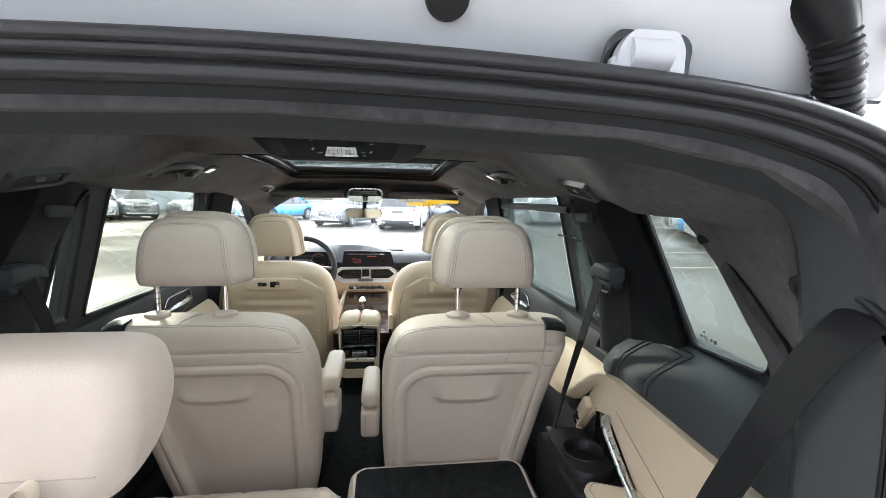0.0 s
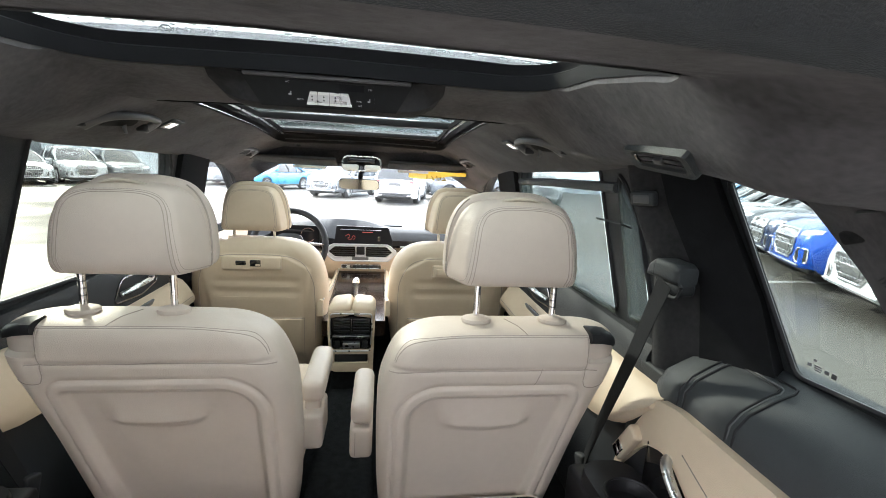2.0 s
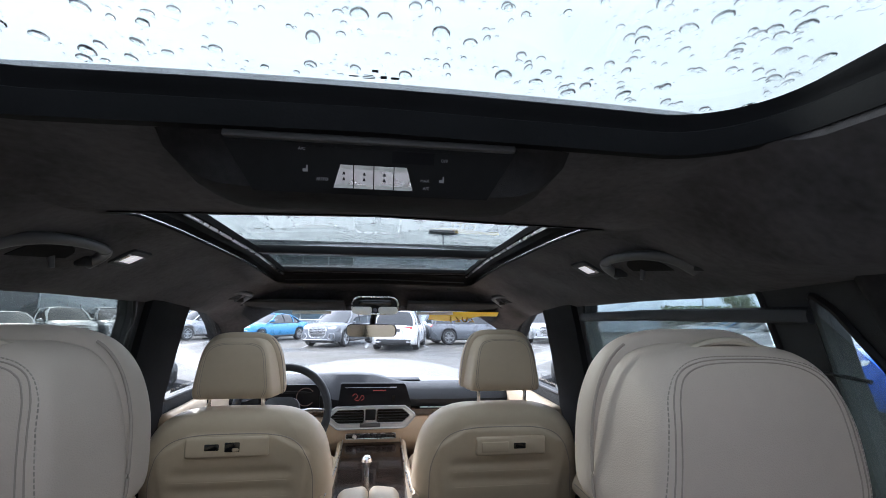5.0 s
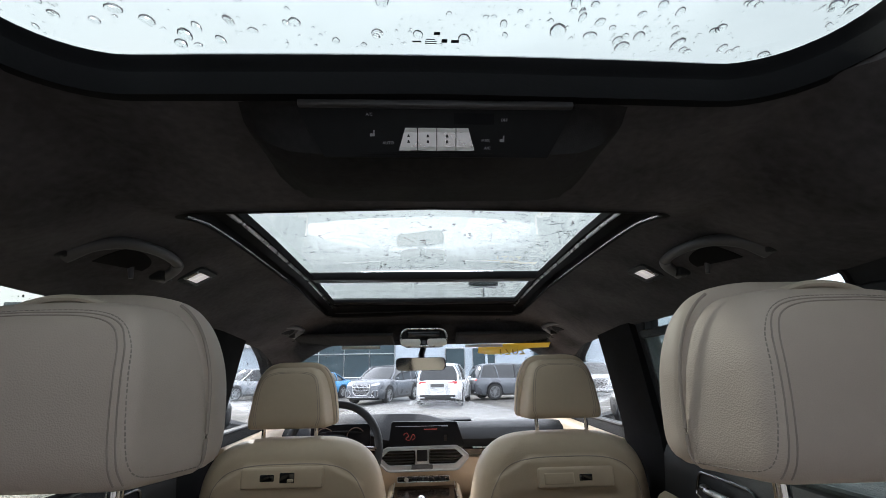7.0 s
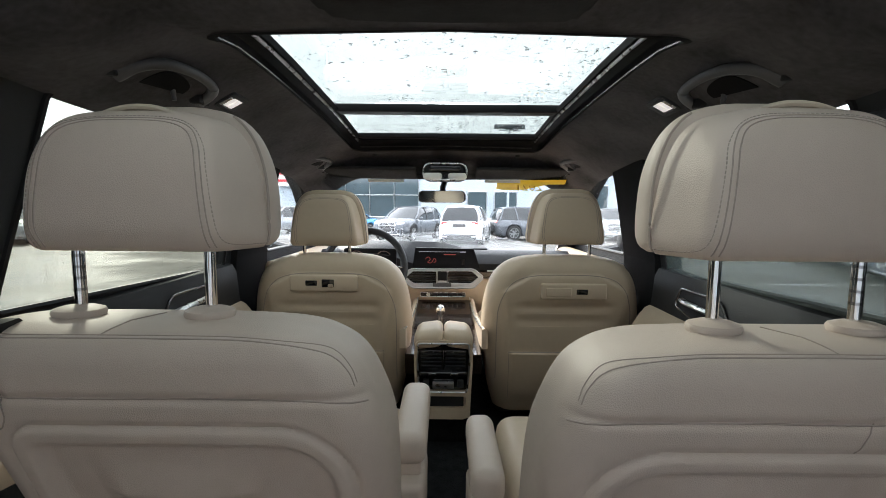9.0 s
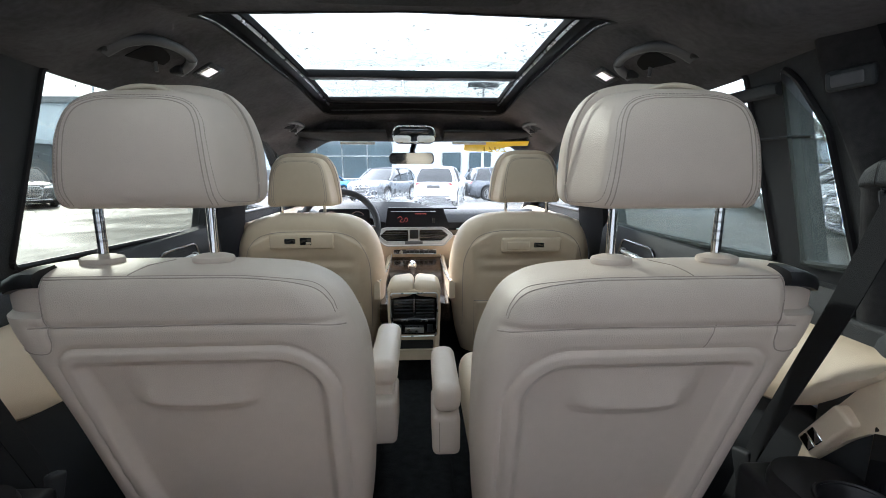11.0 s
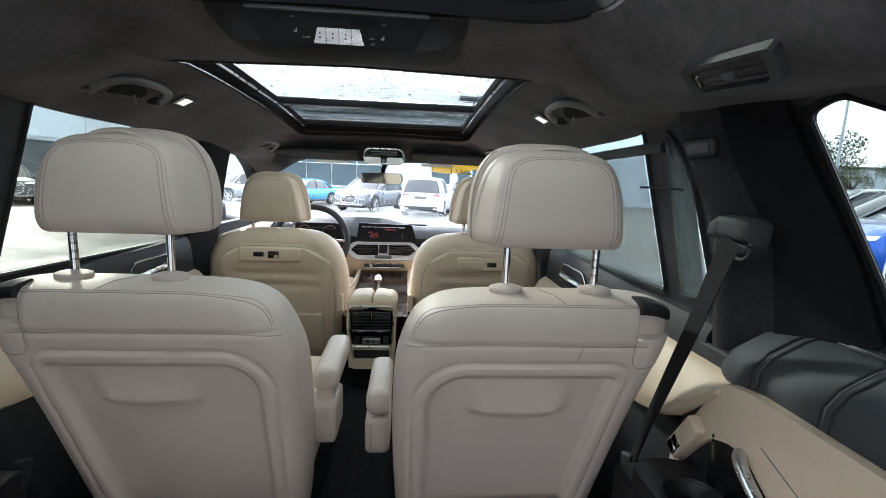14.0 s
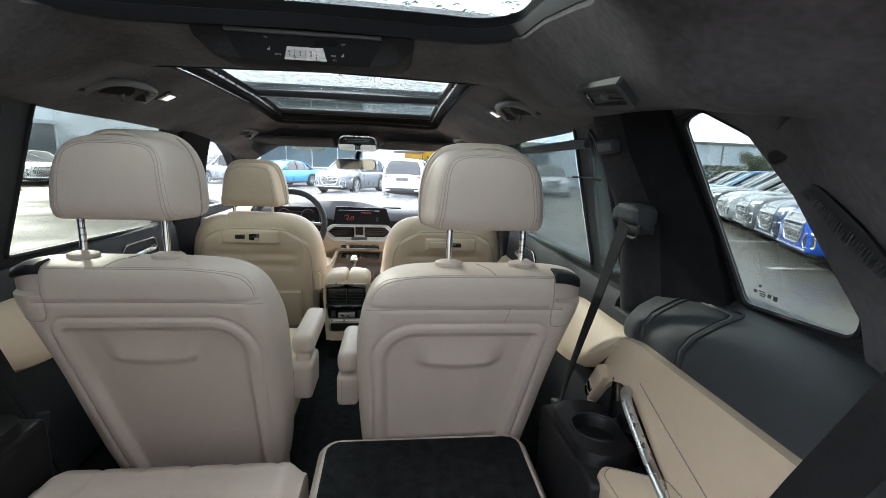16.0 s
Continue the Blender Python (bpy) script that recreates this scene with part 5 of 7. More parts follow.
for s in (-1, 1):
    part("windscreen_pillar", loft([[(s * (x + dx), y + dy, z) for dx, dy in ((-0.035, 0.0), (0.0, -0.045), (0.045, -0.03), (0.05, 0.04), (-0.02, 0.05))] for x, y, z in ((0.585, 3.38, 1.585), (0.612, 3.44, 1.50), (0.645, 3.60, 1.38), (0.685, 3.80, 1.22), (0.70, 3.98, 1.08))]), SUEDE, ws)
for s in (-1, 1):
    vis = thing("sun_visor", (s * 0.35, 3.38, 1.53), "dark grey fabric sun visor with a white label", "sun visor", "sun visors")
    x0, x1 = sorted((s * 0.135, s * 0.555))
    part("flap", moved(box(x0, x1, 3.30, 3.44, 1.520, 1.536, 0.007), Matrix.Translation((0, 3.4, 1.51)) @ Matrix.Rotation(radians(-14), 4, "X") @ Matrix.Translation((0, -3.4, -1.51))), SUEDE_D, vis)
    lx = -0.285 if s < 0 else 0.27
    part("label", box(lx - 0.085, lx + 0.085, 3.440, 3.444, 1.496, 1.509, 0.001), WHITE_PLASTIC, vis, "white printed label")
    part("hinge", cyl((s * 0.56, 3.34, 1.55), (s * 0.56, 3.345, 1.53), 0.008), TRIM, vis)
oh = thing("overhead_console", (0, 3.34, 1.56), "overhead lamp console with bright rim", "roof console")
o1 = [(CX + u, v) for u, v in rrect(-0.096, 0.096, 1.500, 1.570, 0.032, 64)]
part("housing", loft([[(CX + (u - CX) * k, y, 1.535 + (v - 1.535) * k) for u, v in o1] for y, k in ((3.30, 0.86), (3.285, 1.0), (3.31, 1.06), (3.42, 1.08))]), TRIM_G, oh)
part("rim", tube([(u, 3.284, v) for u, v in o1], 0.0042, 8, closed=True), SATIN, oh, "bright rim")
part("switch_panel", box(CX - 0.070, CX + 0.070, 3.278, 3.296, 1.535, 1.562, 0.008), GLOSS, oh)
for k in (-1, 1):
    part("reading_lamp", loft([[(CX + k * (0.055) + x, y, 1.515 + z) for x, z in rrect(-0.042 * q, 0.042 * q, -0.015 * q, 0.015 * q, 0.012 * q, 24)] for y, q in ((3.292, 1.0), (3.280, 0.95), (3.276, 0.6))]), WHITE_PLASTIC, oh, "milky reading lamp")
part("sensor", cyl((CX, 3.28, 1.515), (CX, 3.275, 1.515), 0.009), GLOSS, oh)
mr = thing("rear_view_mirror", (0, 3.42, 1.46), "frameless black interior rear-view mirror", "mirror")
ml = [(CX - 0.014 + u, v) for u, v in rrect(-0.108, 0.108, 1.388, 1.442, 0.020, 60)]
aim = Matrix.Translation((CX - 0.014, 3.36, 1.427)) @ Matrix.Rotation(radians(-9), 4, "Z") @ Matrix.Rotation(radians(5), 4, "X") @ Matrix.Translation((0.014 - CX, -3.36, -1.415))
part("shell", moved(loft([[(CX - 0.014 + (u - CX + 0.014) * k, y, 1.415 + (v - 1.415) * k) for u, v in ml] for y, k in ((3.352, 1.0), (3.362, 1.02), (3.385, 0.8), (3.395, 0.4))]), aim), TRIM, mr)
part("mirror_glass", moved(loft([[(CX - 0.014 + (u - CX + 0.014) * 0.975, y, 1.415 + (v - 1.415) * 0.95) for u, v in ml] for y in (3.3505, 3.3525)]), aim), MIRROR, mr, smooth=False)
part("arm", tube([(CX - 0.01, 3.38, 1.43), (CX - 0.01, 3.42, 1.47), (CX, 3.47, 1.50)], 0.014, 10), TRIM, mr)
# sticker across the upper right of the windscreen
st = []
for k in range(15):
    x = 0.250 + 0.31 * k / 14
    b = 1.490 - 0.026 * math.sin(math.pi * min(1.0, (0.25 + k / 14)))
    y = lambda z: glass_y(z) - 0.16 * (x / 0.7) ** 2 * 0.9 - 0.006  # noqa: E731
    st.append([(x, y(1.510), 1.510), (x, y(b), b), (x, y(b) - 0.001, b), (x, y(1.510) - 0.001, 1.510)])
sticker = single("windscreen_sticker", loft(st), YELLOW, "yellow year sticker on the windscreen, seen from behind", "sticker")
AMBER = surface("amber_print", (0.42, 0.27, 0.01), 0.5, vary=0.05)
letters("2021", 0.066, Matrix.Translation((0.40, 3.468, 1.478)) @ Matrix.Rotation(radians(-7), 4, "Z") @ Matrix(((-1, 0, 0, 0), (0, 0.868, 0.496, 0), (0, -0.496, 0.868, 0), (0, 0, 0, 1))) @ Matrix.Rotation(radians(90), 4, "X"), AMBER, sticker)


def on_windscreen(s):
    def place(u, v):
        z, x = 1.26 + 0.24 * v, s * (0.66 - 0.34 * (1 - u) * (0.3 + 0.7 * v))
        return Vector((x, glass_y(z) - 0.144 * (x / 0.7) ** 2 + 0.0066, z)), Vector((1, 0, 0)), Vector((0, -0.868, 0.496)), Vector((0, 0.496, 0.868))
    return place


for sd, n, seed in ((-1, 420, 21), (1, 420, 22)):
    drops("raindrops", "clear rain beads on the windscreen corner", on_windscreen(sd), n, 0.0008, 0.0030, seed).visible_shadow = False
# ---------------------------------------------------------------- roof fittings
ac = thing("rear_climate_panel", (0.004, 1.84, 1.70), "dark roof-mounted climate panel with silver buttons", "climate panel")
AX = 0.004
hs = []
for x, k in ((-0.212, 0.0), (-0.200, 0.30), (-0.184, 0.68), (-0.160, 0.93), (-0.130, 1.0), (0.130, 1.0), (0.160, 0.93), (0.184, 0.68), (0.200, 0.30), (0.212, 0.0)):
    prof = ((1.8035, 1.718, 0.0), (1.8045, 1.7045, 0.0), (1.814, 1.700, 0.002), (1.830, 1.653, 0.038), (1.850, 1.646, 0.042), (1.905, 1.648, 0.040), (1.965, 1.658, 0.026), (2.05, 1.678, 0.0), (2.05, 1.712, 0.0))
    hs.append([(AX + x, y, z + (1 - k) * up) for y, z, up in prof])
# housing is headliner suede, darkened to put its shade into the colour
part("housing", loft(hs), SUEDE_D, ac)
part("rear_lip", box(AX - 0.148, AX + 0.148, 1.8030, 1.8135, 1.6965, 1.7035, 0.002), GREY, ac)


def on_panel(u, v, d=0.0):
    """A point on the tilted control face: u across, v from its top (0) to its foot (1), d out of it."""
    return Vector((AX + u, 1.810 + 0.019 * v - 0.925 * d, 1.698 - 0.046 * v - 0.380 * d))


def panel_block(name, u0, u1, v0, v1, d0, d1, material, parent, slant=0.0, label=""):
    lo = [(u0 + slant, v0), (u1 - slant, v0), (u1, v1), (u0, v1)]
    return part(name, loft([[on_panel(u, v, d) for u, v in lo] for d in (d0, d1)]), material, parent, label, smooth=False)


panel_block("pod", -0.122, 0.122, -0.04, 1.06, -0.006, 0.0003, MATTE, ac, -0.030)
field = panel_block("control_field", -0.083, 0.083, 0.10, 0.98, 0.0003, 0.0016, MATTE, ac, 0.004)
panel_block("readout", 0.018, 0.062, 0.12, 0.36, 0.0016, 0.0019, FRAME_BLACK, field)
for k in range(4):
    a, b = -0.0415 + k * 0.02075, -0.0415 + (k + 1) * 0.02075 - 0.001
    l0, r0 = (a + 0.007 if k == 0 else a), (b - 0.007 if k == 3 else b)
    key = part("button", loft([[on_panel(u, v, d) for u, v in ((l0, 0.44), (r0, 0.44), (b, 0.92), (a, 0.92))] for d in (0.001, 0.0042)]), SATIN, ac, "satin silver button", smooth=False)
    for v0, v1, q in ((0.45, 0.53, 1.0), (0.84, 0.91, 0.12)):
        panel_block("button_edge", a + (l0 - a) * q, b - (b - r0) * q, v0, v1, 0.0042, 0.0052, WHITE_PLASTIC, key)
    if k < 3:
        for v in (0.58, 0.70):
            panel_block("button_mark", a + 0.009, a + 0.012, v, v + 0.06, 0.0042, 0.0045, TRIM, key, 0.0008)
PRINT = surface("grey_white_print", (0.40, 0.40, 0.41), 0.5, vary=0.05)
face = Matrix(((1, 0, 0, 0), (0, -0.380, -0.925, 0), (0, 0.925, -0.380, 0), (0, 0, 0, 1)))
for text, u, v in (("A/C", -0.073, 0.16), ("AUTO", -0.053, 0.76), ("OFF", 0.073, 0.26), ("MAX", 0.053, 0.70), ("A/C", 0.055, 0.86)):
    letters(text, 0.0043, Matrix.Translation(on_panel(u, v, 0.0019)) @ face, PRINT, ac)
for u, v in ((-0.070, 0.56), (0.071, 0.66)):
    panel_block("seat_symbol", u - 0.0025, u + 0.0025, v, v + 0.06, 0.0016, 0.002, PRINT, ac)
    panel_block("seat_symbol", u + 0.0010, u + 0.0025, v - 0.07, v, 0.0016, 0.002, PRINT, ac)


def grab_handle(s, way, group):
    """A bar that stands off the sloping roof edge on two feet; way runs from the front foot over the corner to the rear foot."""
    way = [Vector((s * x, y, z)) for x, y, z in way]
    t = thing("roof_grab_rail", (way[0] + way[-1]) / 2, "dark grey folding roof grab handle, one corner painted with sheen", "grab handle", group)
    line = smooth_line(way, 40)
    part("grip", tube(line[9:], [0.0105 + 0.0045 * (i / 31) ** 2 for i in range(32)], 14, 0.8), GREY, t)
    # front corner in a lighter grey that paints the highlight on this end
    part("sheen_corner", tube(line[:13], 0.0112, 14, 0.85), GRIP_SHEEN, t, "corner of the handle painted lighter as sheen")
    for p in (way[0], way[-1]):
        part("foot", moved(box(-0.014, 0.014, -0.020, 0.020, -0.004, 0.016, 0.005), Matrix.Translation(p)), TRIM, t)
    mid = (way[0] * 0.62 + way[-1] * 0.38)
    # the recess is a flat black sheet that paints the shade behind the grip
    chord = (way[0] + way[-1]) / 2
    hollow = [p + (chord - p) * 0.48 for p in line]
    hollow = [Vector((p.x, p.y, roof_z(p.x, p.y) - 0.0015)) for p in hollow]
    part("recess", loft([hollow, [p + Vector((0, 0, 0.02)) for p in hollow]]), FRAME_BLACK, t, "dark sheet painting the shade behind the grip")
    part("hook", cyl(mid + Vector((0, 0, 0.015)), mid - Vector((s * 0.004, 0, 0.012)), 0.006, 0.004), GREY, t)
    return t


GRIP_SHEEN = surface("grip_sheen_grey", (0.20, 0.20, 0.21), 0.35, 0.6, vary=0.05)
for s in (-1, 1):
    grab_handle(s, [(0.548, 2.308, 1.606), (0.522, 2.304, 1.622), (0.503, 2.280, 1.631), (0.490, 2.225, 1.634), (0.488, 2.165, 1.634), (0.500, 2.115, 1.631), (0.535, 2.092, 1.622), (0.572, 2.085, 1.603)], "rear grab handles")
    grab_handle(s, [(0.552, 3.306, 1.545), (0.528, 3.302, 1.560), (0.508, 3.280, 1.571), (0.512, 3.250, 1.577), (0.530, 3.205, 1.582), (0.552, 3.180, 1.580), (0.575, 3.172, 1.572)], "front grab handles")
    lamp = thing("ceiling_lamp", (s * 0.522, 2.41, 1.635), "small rectangular roof reading lamp in dark frame", "lamp", "rear reading lamps")
    tilt = Matrix.Translation((s * 0.522, 2.405, 1.630)) @ Matrix.Rotation(radians(s * 28), 4, "Y") @ Matrix.Rotation(radians(-2), 4, "X")
    fr_out, fr_in = rrect(-0.030, 0.030, -0.040, 0.040, 0.010, 40), rrect(-0.018, 0.018, -0.026, 0.026, 0.006, 40)
    part("frame", moved(loft([[(x, y, 0.006) for x, y in fr_out], [(x, y, -0.004) for x, y in fr_out], [(x, y, -0.006) for x, y in fr_in], [(x, y, 0.004) for x, y in fr_in]], cap=False), tilt), TRIM_G, lamp)
    for k in (-1, 1):
        part("lens", moved(box(-0.017, 0.017, k * 0.0125 - 0.0115, k * 0.0125 + 0.0115, -0.003, 0.004, 0.002), tilt), LAMP_LENS, lamp, "ribbed lamp lens")
    part("press_key", moved(box(-0.017, 0.017, -0.036, -0.028, -0.007, -0.002, 0.002), tilt), SATIN, lamp)
    small = thing("roof_sensor", (s * 0.30, 3.36, 1.60), "small dark roof sensor cover", "sensor", "roof sensors")
    part("cover", box(s * 0.32 - 0.010, s * 0.32 + 0.010, 3.325, 3.345, roof_z(0.32, 3.335) - 0.005, roof_z(0.32, 3.335) + 0.01, 0.003), TRIM_G, small)
    # third-row air vent in the roof edge
    v = thing("roof_vent", (s * 0.515, 1.56, 1.60), "dark roof air vent with satin frame", "air vent", "third-row roof vents")
    skew = Matrix.Identity(4)
    skew[1][0] = s * 0.6
    tl = Matrix.Translation((s * 0.519, 1.582, 1.5870)) @ Matrix.Rotation(radians(s * 33), 4, "Y") @ Matrix.Rotation(radians(6.0), 4, "X") @ skew
    out, inn = rrect(-0.030, 0.030, -0.090, 0.090, 0.012, 60), rrect(-0.021, 0.021, -0.068, 0.072, 0.010, 60)
    part("frame", moved(loft([[(x, y, 0.012) for x, y in out], [(x, y, -0.006) for x, y in out], [(x * 0.97, y * 0.98, -0.010) for x, y in out], [(x, y, -0.008) for x, y in inn], [(x * 0.9, y * 0.95, 0.012) for x, y in inn]], cap=False), tl), TRIM_G, v)
    part("well", moved(box(-0.024, 0.024, -0.07, 0.076, 0.004, 0.014), tl), GLOSS, v)
    for k in range(3):
        part("vane", moved(moved(box(-0.002, 0.002, -0.066, 0.072, -0.006, 0.006), Matrix.Rotation(radians(35), 4, "Y")), tl @ Matrix.Translation((-0.014 + k * 0.014, 0, -0.001))), TRIM, v)
    part("thumb_wheel", moved(box(-0.012, 0.012, 0.060, 0.068, -0.009, 0.0, 0.003), tl), DARK_CHROME, v)
    part("slider", moved(box(-0.006, 0.006, -0.012, 0.012, -0.009, 0.0, 0.002), tl), GREY, v)
    # small lamp in the rear pillar
    pl = thing("pillar_lamp", (s * 0.634, 1.80, 1.51), "small pillar courtesy lamp", "lamp", "pillar lamps")
    tp = Matrix.Translation((s * 0.634, 1.800, 1.512)) @ Matrix.Rotation(radians(s * -12), 4, "Y") @ Matrix.Rotation(radians(s * 16), 4, "Z")
    part("frame", moved(box(-0.006, 0.012, -0.030, 0.030, -0.015, 0.015, 0.006), tp), TRIM_G, pl)
    part("lens", moved(box(-0.0075, 0.0, -0.021, 0.021, -0.009, 0.009, 0.003), tp), GREY, pl)

    # second-row belt: guide on the pillar, strap down to the floor beside the seat
    b = thing("seat_belt", (s * 0.66, 1.72, 1.38), "black seat belt hanging from its pillar guide", "seat belt", "second-row belts")
    gd = Matrix.Translation((s * 0.681, 1.728, 1.376)) @ Matrix.Rotation(radians(s * 6), 4, "Z") @ Matrix.Rotation(radians(3), 4, "X")
    prof = [(-0.034, 0.45, -0.010), (-0.031, 0.8, -0.002), (-0.020, 1.0, 0.0), (0.020, 1.0, 0.0), (0.036, 0.92, -0.002), (0.050, 0.70, -0.008), (0.056, 0.40, -0.014)]
    ring = lambda k, dz: [(x * (0.6 + 0.4 * k), z * k + dz) for x, z in rrect(-0.026, 0.026, -0.018, 0.022, 0.010, 32)]  # noqa: E731
    part("guide_cover", moved(loft([[(x, y, z) for x, z in ring(k, dz)] for y, k, dz in prof]), gd), TRIM_G, b, "dark grey belt guide cover")
    part("cover_gap", moved(loft([[(x * 1.01, y, z * 1.01) for x, z in ring(1.0, 0.0)] for y in (0.030, 0.0315)], cap=False), gd), RUBBER, b)
    part("guide_slot", moved(box(-0.018, 0.024, -0.036, 0.024, -0.042, -0.014, 0.010), gd), TRIM, b)
    part("slot_rim", moved(tube([(-0.016, y, z) for y, z in rounded([(-0.040, -0.016), (0.028, -0.016), (0.020, -0.046), (-0.032, -0.046)], 0.012)], 0.004, 6, closed=True), gd), TRIM, b)
    strap = smooth_line([(s * 0.642, 1.702, 1.362), (s * 0.635, 1.718, 1.30), (s * 0.624, 1.746, 1.19), (s * 0.614, 1.780, 1.08), (s * 0.608, 1.814, 0.98), (s * 0.606, 1.848, 0.88), (s * 0.606, 1.90, 0.72)], 24)
    part("strap", ribbon(strap, 0.046, 0.0016, [(s * (0.05 + 0.40 * i / 24), 0.95 - 0.12 * i / 24, 0.32) for i in range(25)]), WEBBING, b, "black webbing")
    part("tongue", moved(box(-0.010, 0.010, -0.022, 0.022, -0.03, 0.03, 0.006), Matrix.Translation((s * 0.607, 1.858, 0.85)) @ Matrix.Rotation(radians(-20), 4, "X")), TRIM, b)
    # third-row belt from the last pillar
    b3 = thing("seat_belt", (s * 0.63, 1.09, 1.43), "wide black third-row belt hanging from the rear pillar", "seat belt", "third-row belts")
    rim = [(s * (last_x(y, z) - 0.004), y, z) for y, z in rounded([(1.205, 1.470), (1.13, 1.478), (1.075, 1.445), (1.045, 1.385), (1.075, 1.37), (1.15, 1.405)], 0.03)]
    part("belt_opening", tube(rim, 0.006, 8, closed=True), TRIM, b3)
    bm = bmesh.new()
    bm.faces.new([bm.verts.new(Vector(p) - Vector((s * 0.001, 0, 0))) for p in rim])
    part("opening_well", bm, GLOSS, b3, smooth=False)
    st3 = smooth_line([(s * 0.672, 1.095, 1.447), (s * 0.645, 1.10, 1.435), (s * 0.618, 1.13, 1.36), (s * 0.600, 1.17, 1.24), (s * 0.588, 1.22, 1.10), (s * 0.575, 1.29, 0.88)], 24)
    part("strap", ribbon(st3, 0.052, 0.0018, [(0.0, 0.9, 0.42) for i in range(25)]), WEBBING, b3, "black webbing")
    # speaker cover strip on the last pillar
    sp = thing("speaker_cover", (s * 0.69, 1.33, 1.42), "perforated dark pillar speaker cover", "speaker", "pillar speakers")
    gl = rounded([(1.425, 1.462), (1.375, 1.458), (1.30, 1.415), (1.24, 1.355), (1.245, 1.335), (1.33, 1.385), (1.405, 1.435)], 0.012)
    part("frame", plate(gl, [], lambda y, z, d: Vector((s * (last_x(y, z) - 0.005 + d), y, z)), 0.006), TRIM, sp, smooth=False)
    bm = bmesh.new()
    for k in range(34):
        f = k / 33
        y, z = 1.412 - 0.155 * f, 1.452 - 0.095 * f ** 1.15
        hh = 0.010 + 0.010 * math.sin(math.pi * min(1, f * 1.1))
        cyl((s * (last_x(y, z) - 0.0055), y - 0.004, z + hh * 0.30), (s * (last_x(y, z) - 0.0055), y + 0.005, z - hh * 0.75), 0.0009, n=4, bm=bm)
    part("ribs", bm, TRIM_G, sp)
    hk = thing("coat_hook", (s * 0.67, 1.43, 1.52), "small dark pillar hook cover", "hook", "pillar hooks")
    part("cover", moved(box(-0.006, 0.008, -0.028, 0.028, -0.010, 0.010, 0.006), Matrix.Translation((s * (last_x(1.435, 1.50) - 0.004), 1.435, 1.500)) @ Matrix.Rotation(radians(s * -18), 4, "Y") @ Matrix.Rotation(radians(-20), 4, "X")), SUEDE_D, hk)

# third-row cup holders, trays and pull bars
for s in (-1, 1):
    cup = thing("cup_holder_tray", (s * 0.57, 1.62, 0.66), "black moulded side tray with cup holder", "cup holder", "third-row trays")
    ring = lambda k, z: [(s * 0.603 + k * x, 1.665 + k * y, z) for x, y in rrect(-0.062, 0.062, -0.105, 0.105, 0.05, 64)]  # noqa: E731
    hole = lambda r, z: [(s * 0.606 + r * math.cos(a), 1.655 + r * math.sin(a), z) for a in [math.radians(k * 360 / 64 - 90) for k in range(64)]]  # noqa: E731
    part("tray", loft([ring(1.10, 0.60), ring(1.03, 0.88), ring(1.0, 0.925), ring(0.96, 0.936), hole(0.049, 0.938), hole(0.044, 0.932), hole(0.038, 0.86)], cap=False), RUBBER, cup)
    part("tray_base", box(s * 0.535, s * 0.662, 1.52, 1.795, 0.60, 0.912, 0.012), RUBBER, cup)
    part("cup_floor", cyl((s * 0.606, 1.655, 0.845), (s * 0.606, 1.655, 0.852), 0.042), GLOSS, cup)
    part("cup_rim", tube(hole(0.050, 0.939)[::2], 0.003, 6, closed=True), RUBBER, cup)
    part("recess_panel", box(s * 0.654, s * 0.668, 1.56, 1.70, 0.93, 1.03, 0.004), GLOSS, cup, "dark glossy recess panel")
    pad = thing("armrest_pad", (s * 0.60, 1.42, 0.70), "cream stitched leather side armrest pad", "armrest", "third-row pads")
    po = rounded([(s * 0.548, 1.20), (s * 0.655, 1.20), (s * 0.655, 1.478), (s * 0.640, 1.495), (s * 0.575, 1.560), (s * 0.555, 1.545)], 0.012)
    lift = lambda x: 0.35 * max(0.0, abs(x) - 0.56)  # noqa: E731
    mid = lambda x, y, k: (s * 0.602 + (x - s * 0.602) * k, 1.38 + (y - 1.38) * (1 - (1 - k) * 0.4))  # noqa: E731
    part("pad", loft([[(x, y, 0.70) for x, y in po], [(x, y, 0.905 + lift(x)) for x, y in po], [(*mid(x, y, 0.95), 0.918 + lift(x)) for x, y in po], [(*mid(x, y, 0.84), 0.922 + lift(x)) for x, y in po]]), LEATHER_F, pad)
    part("stitching", tube([(*mid(x, y, 0.80), 0.9232 + lift(x)) for x, y in po], 0.001, 5, closed=True), STITCH, pad)
    bar = thing("grab_bar", (s * 0.645, 1.52, 0.98), "satin aluminium side grab bar", "grab bar", "third-row grab bars")
    line = [(s * 0.660, 1.634, 1.036), (s * 0.640, 1.618, 1.036), (s * 0.630, 1.585, 1.020), (s * 0.626, 1.52, 0.985), (s * 0.626, 1.49, 0.966), (s * 0.626, 1.43, 0.938), (s * 0.626, 1.30, 0.885)]
    part("bar", tube(smooth_line(line, 26), 0.0105, 12, 0.6), SATIN, bar)
    sw = thing("seat_switches", (s * 0.66, 1.78, 0.96), "small cream switch block with bright keys", "switch", "third-row switches")
    ts = Matrix.Translation((s * 0.655, 1.765, 0.975)) @ Matrix.Rotation(radians(-58), 4, "X")
    part("block", moved(box(-0.014, 0.010, -0.060, 0.045, -0.018, 0.018, 0.006), ts), LEATHER_F, sw)
    for k in range(2):
        x0, x1 = sorted((-s * 0.012, -s * 0.017))
        part("key", moved(box(x0, x1, 0.000 + k * 0.020, 0.017 + k * 0.020, -0.012, 0.012, 0.002), ts), CHROME, sw)

